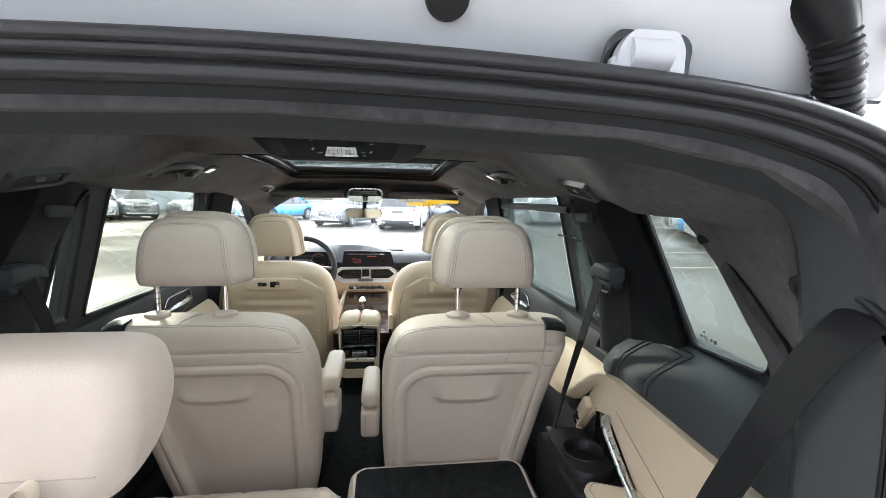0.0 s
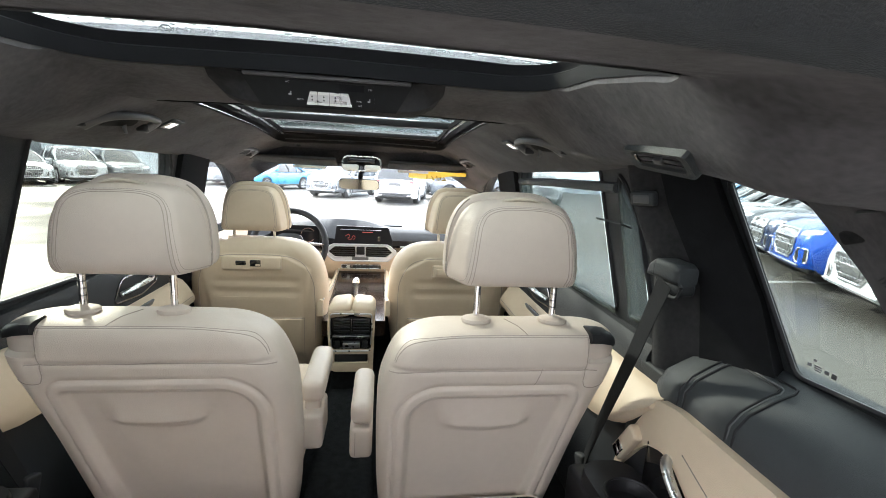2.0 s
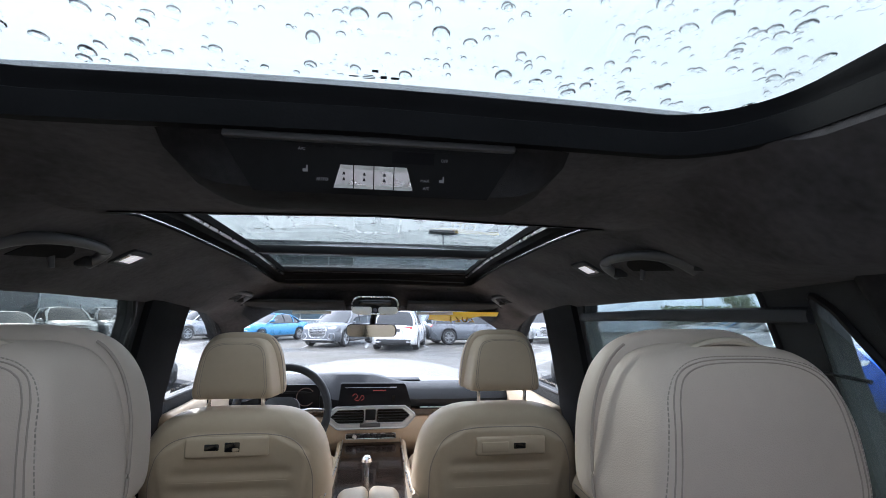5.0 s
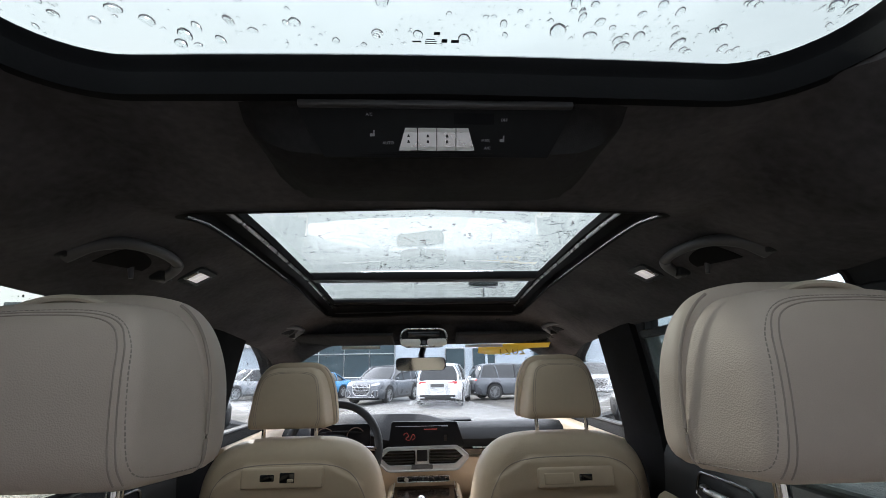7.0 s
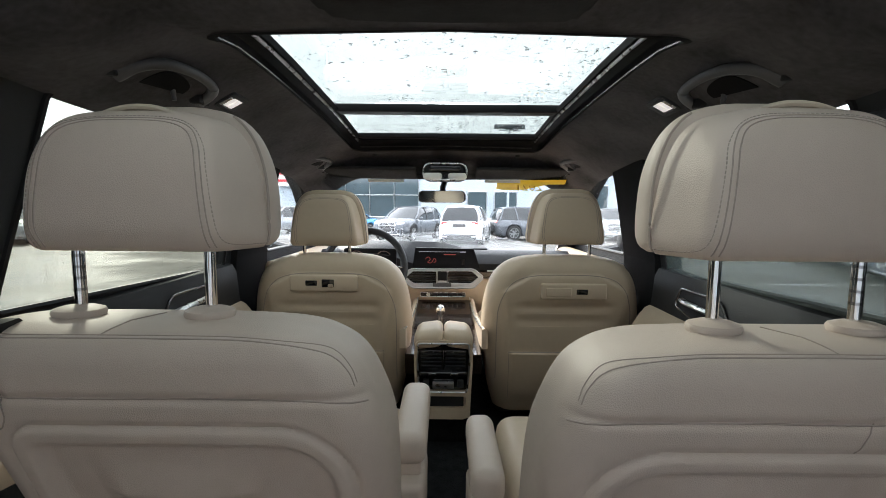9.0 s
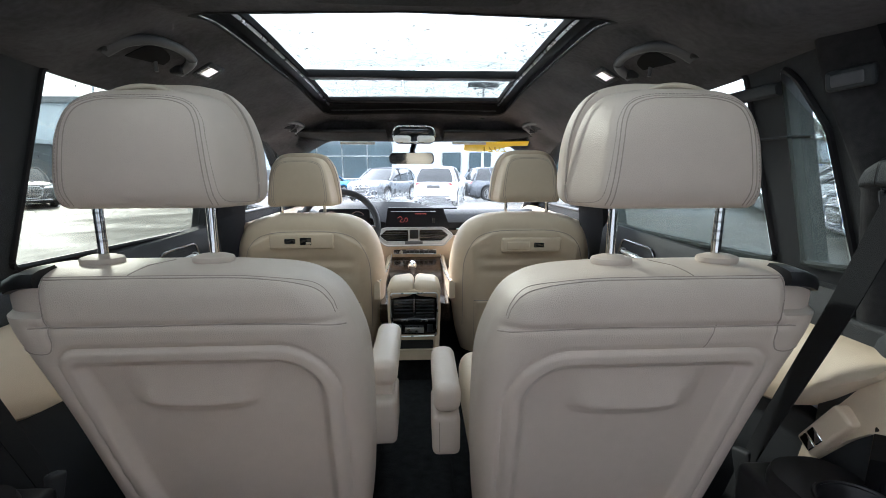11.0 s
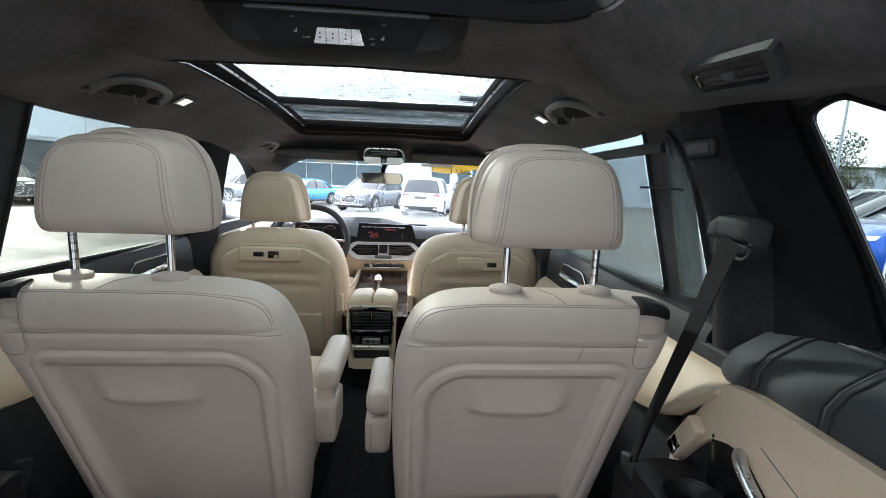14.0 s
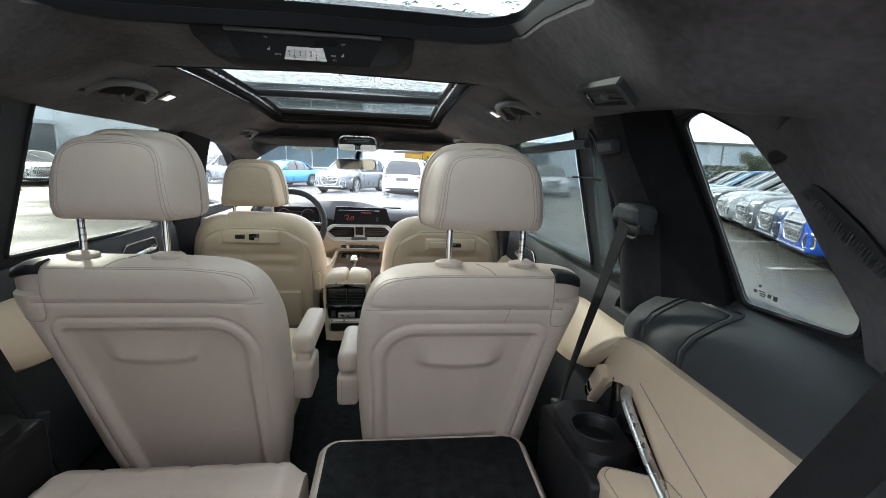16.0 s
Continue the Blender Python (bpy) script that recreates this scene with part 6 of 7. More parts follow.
# raised mesh blind at the right rear door, with its dark support
bl = thing("sun_blind", (0.70, 2.3, 1.20), "raised grey mesh sun blind over the rear door window", "sun blind")
xb = lambda z: WALL_X(z) - 0.010  # noqa: E731
bm = bmesh.new()
vs = [bm.verts.new((xb(z), y, z)) for y, z in ((1.99, 1.195), (2.735, 1.172), (2.735, 1.515), (2.05, 1.530))]
bm.faces.new(vs)
part("mesh", bm, BLIND, bl, smooth=False)
bm = bmesh.new()
vs = [bm.verts.new((xb(z), y, z)) for y, z in ((1.825, 1.215), (1.925, 1.21), (1.958, 1.535), (1.875, 1.45))]
bm.faces.new(vs)
part("mesh", bm, BLIND, bl, smooth=False)
part("pull_rail", tube([(xb(z), y, z) for y, z in ((1.96, 1.525), (2.06, 1.524), (2.4, 1.517), (2.74, 1.504))], 0.010, 8, 1.3), TRIM_G, bl)
part("lower_rail", tube([(xb(1.42), y, z) for y, z in ((1.90, 1.437), (1.95, 1.440), (2.075, 1.438))], 0.003, 6), TRIM_G, bl)

# ---------------------------------------------------------------- hatch opening and open hatch
seal = thing("hatch_seal", (0, 1.06, 1.70), "ribbed black rubber seal round the hatch opening", "seal", kind="structure")


def opening(g):
    pts = [(-0.715 + g, 0.70), (-0.725 + g, 1.0), (-0.715 + g, 1.30), (-0.690 + g, 1.50 - g * 0.3), (-0.64 + g * 0.8, 1.605 - g * 0.7), (-0.54 + g * 0.5, 1.655 - g), (-0.36, 1.682 - g), (0, 1.694 - g)]
    return smooth_line([(x, 0, z) for x, z in pts + [(-x, z) for x, z in reversed(pts[:-1])]], 90)


for g, y, r, m in ((0.004, 1.043, 0.0060, SEAL), (0.011, 1.051, 0.0055, SEAL), (0.0145, 1.058, 0.0030, RUBBER), (0.022, 1.069, 0.0105, SEAL), (0.0295, 1.080, 0.0030, RUBBER)):
    part("rib", tube([(p.x, y, p.z) for p in opening(g)], r, 10, up=(0, 1, 0)), m, seal)
inner = [[(p.x, y, p.z) for y, p in zip((1.078, 1.095, 1.112, 1.135, 1.152, 1.178), q)] for q in zip(opening(0.028), opening(0.036), opening(0.045), opening(0.061), opening(0.066), opening(0.046))]
part("inner_trim", loft([[*[Vector(p) for p in row], *[Vector(p) + Vector((0, 0, 0.02)) for p in reversed(row)]] for row in inner]), TRIM_G, seal)
section = [(1.045, 0.010), (1.075, 0.026), (1.11, 0.030), (1.15, 0.036), (1.15, -0.006), (1.045, 0.0)]
part("seal_base", loft([[(p.x, y, p.z) for y, p in zip([q[0] for q in section], row)] for row in zip(*[opening(g) for _, g in section])]), SEAL, seal)
hatch = thing("tailgate", (0, 0.9, 1.78), "open pale grey tailgate, inner side, with hinges", "tailgate")
rows = []
for y, z in ((1.135, 1.688), (1.130, 1.696), (1.112, 1.725), (1.098, 1.755), (1.075, 1.785), (1.03, 1.812), (0.95, 1.842), (0.80, 1.885), (0.60, 1.935), (0.35, 1.985), (0.05, 2.03), (-0.25, 2.06)):
    w = 0.66 + 0.06 * (0.965 - y)
    row = [Vector((x, y - 0.02 * (x / w) ** 2, z - 0.004 * abs(x / w) ** 3 + 0.004 * math.sin(x * 16) * (y < 1.0))) for x in np.linspace(-w, w, 41)]
    rows.append([*row, *[p + Vector((0, 0.012, 0.05)) for p in reversed(row)]])
part("inner_panel", loft(rows), PAINT, hatch)
part("panel_edge", tube([(x, 1.132 - 0.02 * (x / 0.65) ** 2, 1.689 - 0.004 * abs(x / 0.65) ** 3) for x in np.linspace(-0.65, 0.65, 40)], 0.0035, 6), GREY, hatch, "sealed seam along the edge")
part("pressed_crease", tube(smooth_line([(-0.62, 1.088, 1.752), (-0.3, 1.094, 1.758), (0.0, 1.096, 1.758), (0.22, 1.090, 1.768)], 40), 0.003, 6), PAINT, hatch)
for s in (-1, 1):
    hx = s * 0.356
    arch = [(u, v - 0.013) for u, v in rounded([(-0.044, 1.676), (-0.030, 1.728), (-0.018, 1.742), (0.026, 1.742), (0.034, 1.728), (0.034, 1.676), (0.020, 1.676), (0.020, 1.712), (-0.020, 1.712), (-0.026, 1.676)], 0.006)]
    part("hinge_bracket", loft([[(hx + s * u, y, v) for u, v in arch] for y in (1.074, 1.086)]), PAINT, hatch)
    part("hinge_arm", box(hx - 0.036, hx + 0.036, 1.078, 1.090, 1.682, 1.706, 0.003), PAINT, hatch)
    part("hinge_barrel", cyl((hx - 0.020, 1.082, 1.709), (hx + 0.020, 1.082, 1.709), 0.015), PAINT, hatch)
    slot = [(u, v - 0.013) for u, v in rounded([(-0.050, 1.680), (-0.034, 1.738), (-0.024, 1.747), (0.044, 1.745), (0.052, 1.735), (0.046, 1.680)], 0.006)]
    part("hinge_slot", loft([[(hx + s * u, y, v) for u, v in slot] for y in (1.090, 1.096)]), GLOSS, hatch)
    wb = smooth_line([(s * 0.520, 1.085, 1.785), (s * 0.532, 1.078, 1.762), (s * 0.548, 1.078, 1.735), (s * 0.562, 1.082, 1.708), (s * 0.575, 1.090, 1.680), (s * 0.590, 1.10, 1.650), (s * 0.60, 1.12, 1.615)], 72)
    part("wiring_boot", tube(wb, [0.033 - 0.012 * min(1, i / 24) + (0.0016 * math.sin(i * 1.9) if i > 22 else 0) for i in range(73)], 18), RUBBER, hatch, "ribbed black rubber wiring boot")
    part("boot_flange", cyl((s * 0.534, 1.094, 1.779), (s * 0.535, 1.080, 1.771), 0.046, 0.043), RUBBER, hatch)
    part("rubber_plug", cyl((s * 0.632, 1.085, 1.752), (s * 0.632, 1.072, 1.748), 0.020), RUBBER, hatch)
part("rubber_plug", cyl((0.167, 1.100, 1.754), (0.167, 1.086, 1.748), 0.021, 0.019), RUBBER, hatch)
# ---------------------------------------------------------------- outside: wet car park
def fall(y):
    """Height of the yard, which falls gently ahead of the car."""
    return -0.016 * min(56.0, max(0.0, y - 4.0))


ASPHALT, an, al, ap = base_material("wet_asphalt")
co = an.new("ShaderNodeTexCoord")
n1, n2, n3 = an.new("ShaderNodeTexNoise"), an.new("ShaderNodeTexNoise"), an.new("ShaderNodeTexNoise")
n1.inputs["Scale"].default_value, n2.inputs["Scale"].default_value, n3.inputs["Scale"].default_value = 0.22, 3.0, 160.0
n1.inputs["Detail"].default_value = 6
for n in (n1, n2, n3):
    al.new(co.outputs["Object"], n.inputs["Vector"])
wet = an.new("ShaderNodeMapRange")
wet.inputs["From Min"].default_value, wet.inputs["From Max"].default_value = 0.42, 0.60
wet.inputs["To Min"].default_value, wet.inputs["To Max"].default_value = 0.32, 0.85
al.new(n1.outputs["Fac"], wet.inputs["Value"])
al.new(wet.outputs["Result"], ap.inputs["Roughness"])
ap.inputs["Specular IOR Level"].default_value = 0.16
ramp = an.new("ShaderNodeMixRGB")
ramp.inputs["Color1"].default_value, ramp.inputs["Color2"].default_value = (0.070, 0.067, 0.061, 1), (0.145, 0.137, 0.121, 1)
al.new(n1.outputs["Fac"], ramp.inputs["Fac"])
al.new(ramp.outputs["Color"], ap.inputs["Base Color"])
bp = an.new("ShaderNodeBump")
bp.inputs["Strength"].default_value, bp.inputs["Distance"].default_value = 0.35, 0.006
al.new(n3.outputs["Fac"], bp.inputs["Height"])
al.new(bp.outputs["Normal"], ap.inputs["Normal"])
bm = bmesh.new()
loft([[(x, y, fall(y)) for x in np.linspace(-900, 900, 13)] for y in (-900, -300, -60, 0, 4, 20, 40, 60, 200, 900)], closed=False, bm=bm)
single("ground", bm, ASPHALT, "wet pale grey asphalt car park", kind="structure")
LINE = surface("road_marking_white", (0.34, 0.34, 0.33), 0.6, vary=0.3, scale=3)
for k in range(12):
    y = 4.4 + 2.75 * k
    bm = box(6.2, 11.4, y - 0.06, y + 0.06, fall(y) - 0.002, fall(y) + 0.005)
    single("parking_line", bm, LINE, "faded white parking bay line", "marking", "structure", "parking lines")
for k in range(11):
    x = -14.0 + 2.7 * k
    single("parking_line", moved(box(x - 0.06, x + 0.06, 21.5, 26.5, -0.002, 0.005), Matrix(((1, 0, 0, 0), (0, 1, 0, 0), (0, -0.016, 1, 0.064), (0, 0, 0, 1)))), LINE, "faded white parking bay line", "marking", "structure", "parking lines")

GRAVEL = surface("brown_gravel", (0.16, 0.125, 0.10), 0.9, vary=0.5, scale=14, grain=0.6, grain_scale=60, bump=0.8, bump_scale=18)
bed = [(-3.3, 5.3), (-4.5, 6.7), (-7.5, 6.2), (-6.5, 3.0), (-3.6, 3.0)]
single("gravel_bed", loft([[(x, y, 0.0) for x, y in bed], [(-5.0 + (x + 5.0) * 0.98, 4.8 + (y - 4.8) * 0.98, 0.05) for x, y in bed]]), GRAVEL, "low bed of brown gravel beside the lane", kind="structure", smooth=False)
rnd = random.Random(31)
gv, gf = [], []
for _ in range(2600):
    x, y = rnd.uniform(-7.0, -3.5), rnd.uniform(3.1, 6.4)
    if y > 5.3 + (-3.4 - x) * 1.1:
        continue
    r = rnd.uniform(0.012, 0.035)
    i = len(gv)
    for k in range(5):
        a = k * 1.2566 + rnd.random() * 0.5
        gv.append((x + r * math.cos(a), y + r * math.sin(a) * 0.8, 0.045))
    gv.append((x + rnd.uniform(-0.3, 0.3) * r, y, 0.05 + r * rnd.uniform(0.5, 0.9)))
    gf += [(i + k, i + (k + 1) % 5, i + 5) for k in range(5)]
me = bpy.data.meshes.new("gravel")
me.from_pydata(gv, [], gf)
me.materials.append(GRAVEL)
tagged(new("gravel", me), "loose brown stones in a bed beside the lane", "gravel", kind="stuff")

TYRE = surface("tyre_rubber", (0.02, 0.02, 0.021), 0.7, vary=0.15)
RIM = surface("alloy_rim", (0.45, 0.46, 0.47), 0.3, 0.9, vary=0.08)
CAR_GLASS = surface("dark_car_glass", (0.015, 0.018, 0.020), 0.04, vary=0.05, coat=0.3)
LAMP_CLEAR = surface("headlamp", (0.72, 0.74, 0.76), 0.1, 0.6, vary=0.1)
LAMP_RED = surface("tail_lamp_red", (0.45, 0.02, 0.02), 0.15, vary=0.1, coat=0.4)
BUMPER = surface("black_bumper", (0.022, 0.022, 0.023), 0.5, vary=0.15)
PLATE = surface("plain_plate", (0.12, 0.12, 0.12), 0.5)


def car_paint(name, colour):
    return surface(name, colour, 0.28, 0.25, vary=0.04, scale=2, coat=0.5)


PAINTS = {"white": car_paint("white_paint", (0.84, 0.85, 0.86)), "blue": car_paint("blue_paint", (0.008, 0.085, 0.50)), "deep blue": car_paint("deep_blue_paint", (0.03, 0.22, 0.46)),
          "grey": car_paint("grey_paint", (0.11, 0.12, 0.135)), "silver": car_paint("silver_paint", (0.34, 0.355, 0.37)), "navy": car_paint("navy_paint", (0.015, 0.03, 0.085)), "black": car_paint("black_paint", (0.02, 0.021, 0.024))}


def wheel(t, x, y, r, w):
    s = 1 if x > 0 else -1
    prof = [(r * 0.68, -w / 2), (r * 0.90, -w / 2), (r, -w * 0.32), (r, w * 0.32), (r * 0.90, w / 2), (r * 0.68, w / 2)]
    bm = loft([[(x + d, y + q * math.cos(a), r + q * math.sin(a)) for q, d in prof] for a in np.linspace(0, 2 * math.pi, 29)], cap=False)
    wh = part("wheel", bm, TYRE, t)
    rim = cyl((x + s * (w / 2 - 0.07), y, r), (x + s * (w / 2 - 0.05), y, r), r * 0.68, n=28)
    part("wheel_well", rim, BUMPER, wh)
    bm = bmesh.new()
    for k in range(10):
        a = k * math.pi / 5
        d = 0.10 if k % 2 else -0.10
        p0 = (x + s * (w / 2 - 0.03), y + r * 0.12 * math.cos(a), r + r * 0.12 * math.sin(a))
        p1 = (x + s * (w / 2 - 0.012), y + r * 0.66 * math.cos(a + d), r + r * 0.66 * math.sin(a + d))
        cyl(p0, p1, r * 0.055, r * 0.045, 6, bm)
    bm = tube([(x + s * (w / 2 - 0.012), y + r * 0.66 * math.cos(a), r + r * 0.66 * math.sin(a)) for a in np.linspace(0, 2 * math.pi, 33)[:-1]], r * 0.045, 6, closed=True, bm=bm, up=(1, 0, 0))
    cyl((x + s * (w / 2 - 0.05), y, r), (x + s * (w / 2 - 0.015), y, r), r * 0.15, n=14, bm=bm)
    part("rim", bm, RIM, wh)


def skin(bvh, span, y, way, lift=0.008, n=5):
    """A shaped panel lying on a body: span gives x, lower and upper z; way is the direction in which it is pressed on."""
    rows = [laid(bvh, [(x, y, z0 + (z1 - z0) * k / n) for k in range(n + 1)], lift, (0, way, 0)) for x, z0, z1 in span]
    return loft([r for r in rows if len(r) == n + 1], closed=False)


def vehicle(colour, suv=True, label=""):
    """A parked car at the origin, nose towards +y, standing on z = 0."""
    t = thing("car", (0, 0, 0), label, "car", "parked cars")
    paint = PAINTS[colour]
    L, W, Hr, R = (2.34, 0.945, 1.655, 0.375) if suv else (2.38, 0.92, 1.43, 0.335)
    wb = 1.43
    ys = [-L, -L + 0.06, -L + 0.25, -wb - 0.48, -wb, -wb + 0.48, 0.0, wb - 0.48, wb, wb + 0.48, L - 0.25, L - 0.07, L]
    if suv:
        tops = [0.90, 0.98, 1.03, 1.04, 1.03, 1.02, 1.01, 1.05, 1.03, 0.99, 0.93, 0.84, 0.72]
    else:
        tops = [0.78, 0.94, 0.97, 0.96, 0.95, 0.94, 0.93, 0.94, 0.92, 0.88, 0.82, 0.74, 0.64]
    width = [0.80, 0.88, 0.95, 0.985, 1.0, 0.985, 0.98, 0.985, 1.0, 0.985, 0.93, 0.84, 0.74]
    yf = np.linspace(-L, L, 53)
    ft, fw = curve_of(ys, tops), curve_of(ys, width)
    rings = []
    for y in yf:
        top, w = ft(y), W * fw(y)
        lift = 0.0
        for c in (-wb, wb):
            dd = abs(y - c)
            if dd < R + 0.06:
                lift = max(lift, math.sqrt(max(0.0, (R + 0.06) ** 2 - dd ** 2)))
        zb = 0.24 if abs(y) < L - 0.2 else 0.30
        zl = max(zb, R + lift - 0.02) if lift else zb
        half = [(0.0, top + 0.028), (w * 0.55, top + 0.022), (w * 0.80, top + 0.004), (w * 0.90, top - 0.035), (w * 0.955, top - 0.13), (w * 0.985, top - 0.26), (w, max(zl + 0.05, top - 0.42)), (w * 0.985, zl + 0.03), (w * 0.96, zl), (w * 0.72, zl), (w * 0.70, zb), (0.0, zb)]
        rings.append([(x, y, z) for x, z in half] + [(-x, y, z) for x, z in reversed(half[1:-1])])
    shell = loft(rings)
    bmesh.ops.triangulate(shell, faces=[f for f in shell.faces if len(f.verts) > 4])
    skin_of = tree(shell)
    part("body", shell, paint, t)
    part("underbody", box(-W * 0.70, W * 0.70, -L + 0.15, L - 0.15, 0.20, 0.45, 0.04), BUMPER, t)
    # cabin: glass house, roof, pillars
    if suv:
        base = [(-L + 0.10, 0.99), (-L + 0.50, 1.03), (-0.4, 1.02), (0.95, 1.05)]
        yr0, yr1, yw = -L + 0.42, 0.20, 1.12
    else:
        base = [(-1.75, 0.95), (-1.2, 0.95), (-0.2, 0.93), (0.95, 0.94)]
        yr0, yr1, yw = -1.05, 0.10, 1.02
    ybk = base[0][0]
    house = []
    for f in np.linspace(0, 1, 21):
        y = ybk + (yw - ybk) * f
        zt = float(np.interp(y, [ybk, yr0 - 0.02, yr0 + 0.25, (yr0 + yr1) / 2, yr1, yw], [base[0][1] + 0.02, Hr - 0.09, Hr - 0.025, Hr, Hr - 0.03, base[-1][1] - 0.01]))
        wb0 = W * 0.90 * float(np.interp(y, [ybk, ybk + 0.4, yw - 0.5, yw], [0.86, 0.97, 0.97, 0.86]))
        zz = base[0][1] - 0.02
        q = max(0.0, (zt - zz) / (Hr - zz))
        half = [(wb0, zz), (wb0 - 0.05 * q, zz + (zt - zz) * 0.45), (wb0 - 0.20 * q, zz + (zt - zz) * 0.93), (wb0 - 0.27 * q, zt), (0.0, zt + 0.03 * q)]
        house.append([(x, y, z) for x, z in half] + [(-x, y, z) for x, z in reversed(half[:-1])])
    part("windows", loft(house), CAR_GLASS, t, "dark windows")
    roof = []
    for y in np.linspace(yr0, yr1, 9):
        zt = float(np.interp(y, [yr0 - 0.02, yr0 + 0.25, (yr0 + yr1) / 2, yr1], [Hr - 0.09, Hr - 0.025, Hr, Hr - 0.03]))
        w = W * 0.87 - 0.245
        half = [(w + 0.055, zt - 0.075), (w + 0.03, zt + 0.004), (w * 0.6, zt + 0.026), (0, zt + 0.040)]
        roof.append([(x, y, z) for x, z in half] + [(-x, y, z) for x, z in reversed(half[:-1])] + [(-w, y, zt - 0.05), (w, y, zt - 0.05)])
    part("roof", loft(roof), paint, t)
    for s in (-1, 1):
        for y0, z0, y1, z1 in ((yw - 0.04, base[-1][1], yr1 + 0.02, Hr - 0.05), (-0.32, 1.0, -0.28, Hr - 0.03), (ybk + 0.08, base[0][1] + 0.02, yr0 + 0.02, Hr - 0.09), (-1.18 if suv else -1.0, 0.99, -1.30 if suv else -0.95, Hr - 0.05)):
            part("pillar", tube([(s * W * 0.87, y0, z0 - 0.02), (s * (W * 0.87 - 0.05), (y0 + y1) / 2, (z0 + z1) / 2), (s * (W * 0.87 - 0.21), y1, z1)], 0.040, 6, 0.6), paint if y0 != -0.32 else BUMPER, t)
        part("side_mirror", box(s * (W + 0.02) - 0.09, s * (W + 0.02) + 0.09, 0.68, 0.80, 1.0, 1.13, 0.04), paint, t)
        dz = 0.0 if suv else -0.10
        part("headlight", skin(skin_of, [(s * x, z0 + dz, z1 + dz) for x, z0, z1 in ((0.47, 0.795, 0.850), (0.55, 0.792, 0.872), (0.64, 0.800, 0.886), (0.72, 0.815, 0.894), (0.78, 0.835, 0.896))], L, -1), LAMP_CLEAR, t, "clear headlight")
        part("tail_light", skin(skin_of, [(s * x, z0 + dz, z1 + dz) for x, z0, z1 in ((0.42, 0.905, 0.935), (0.56, 0.880, 0.960), (0.68, 0.870, 0.970), (0.76, 0.870, 0.965))], -L, 1), LAMP_RED, t, "red tail light")
        part("exhaust", box(s * 0.62 - 0.11, s * 0.62 + 0.11, -L - 0.02, -L + 0.1, 0.33, 0.39, 0.02), SATIN, t)
        part("intake", skin(skin_of, [(s * x, z0, z1) for x, z0, z1 in ((0.50, 0.40, 0.50), (0.58, 0.385, 0.60), (0.74, 0.385, 0.60), (0.78, 0.42, 0.58))], L, -1), BUMPER, t)
        ring = laid(skin_of, [(s * x, L, z) for x, z in rounded([(0.50, 0.45), (0.58, 0.60), (0.76, 0.60), (0.78, 0.39), (0.56, 0.38)], 0.02)], 0.008, (0, -1, 0))
        part("intake_edge", tube(ring, 0.012, 6, closed=True), SATIN, t)
        for y in (-wb, wb):
            wheel(t, s * (W - 0.13), y, R, 0.25)
    # face
    dz = 0.0 if suv else -0.08
    g = [(-0.43, 0.76), (-0.34, 0.86), (0.34, 0.86), (0.43, 0.76), (0.40, 0.54), (0.27, 0.41), (-0.27, 0.41), (-0.40, 0.54)]
    span = [(x, float(np.interp(abs(x), [0.27, 0.40, 0.43], [0.41, 0.54, 0.74])) + dz, float(np.interp(abs(x), [0.34, 0.43], [0.86, 0.78])) + dz) for x in np.linspace(-0.43, 0.43, 19)]
    grille = part("grille", skin(skin_of, span, L, -1), BUMPER, t)
    rim = laid(skin_of, [(x, L, z + dz) for x, z in rounded(g, 0.03)], 0.010, (0, -1, 0))
    part("grille_frame", tube(rim, 0.020, 6, closed=True), SATIN, grille)
    bm = bmesh.new()
    for k in range(-6, 7):
        x0 = k * 0.062
        h0, h1 = (0.44, 0.84) if abs(x0) < 0.28 else (0.58, 0.79)
        line = laid(skin_of, [(x0, L, z + dz) for z in np.linspace(h0, h1, 5)], 0.010, (0, -1, 0))
        if len(line) > 2:
            tube(line, 0.008, 4, bm=bm)
    for k in range(6):
        z0 = 0.48 + 0.064 * k
        w0 = float(np.interp(z0, [0.41, 0.54, 0.76, 0.86], [0.26, 0.38, 0.41, 0.33]))
        line = laid(skin_of, [(x, L, z0 + dz) for x in np.linspace(-w0, w0, 9)], 0.010, (0, -1, 0))
        if len(line) > 2:
            tube(line, 0.008, 4, bm=bm)
    part("grille_bars", bm, SATIN, grille)
    part("front_lip", tube(laid(skin_of, [(x, L, 0.335) for x in np.linspace(-0.68, 0.68, 15)], 0.012, (0, -1, 0)), 0.018, 6), SATIN, t)
    part("number_plate", box(-0.24, 0.24, L + 0.014, L + 0.03, 0.50, 0.61, 0.006), PLATE, t, "plain dark plate")
    part("number_plate", box(-0.26, 0.26, -L - 0.022, -L + 0.02, 0.76, 0.88, 0.006), PLATE, t, "plain dark plate")
    part("rear_bumper", box(-0.72, 0.72, -L - 0.008, -L + 0.16, 0.28, 0.48, 0.04), BUMPER, t)
    part("rear_window", plate(rounded([(-0.62, 1.06), (0.62, 1.06), (0.50, 1.46 if suv else 1.30), (-0.50, 1.46 if suv else 1.30)], 0.05), [], lambda u, v, d: Vector((u, (ybk - 0.012 + (v - 1.0) * (0.62 if suv else 1.45)) + d, v)), 0.01), CAR_GLASS, t, smooth=False)
    part("sill", box(-W * 0.985, W * 0.985, -wb + R + 0.08, wb - R - 0.08, 0.22, 0.32, 0.03), BUMPER, t)
    return t


KINDS = {}


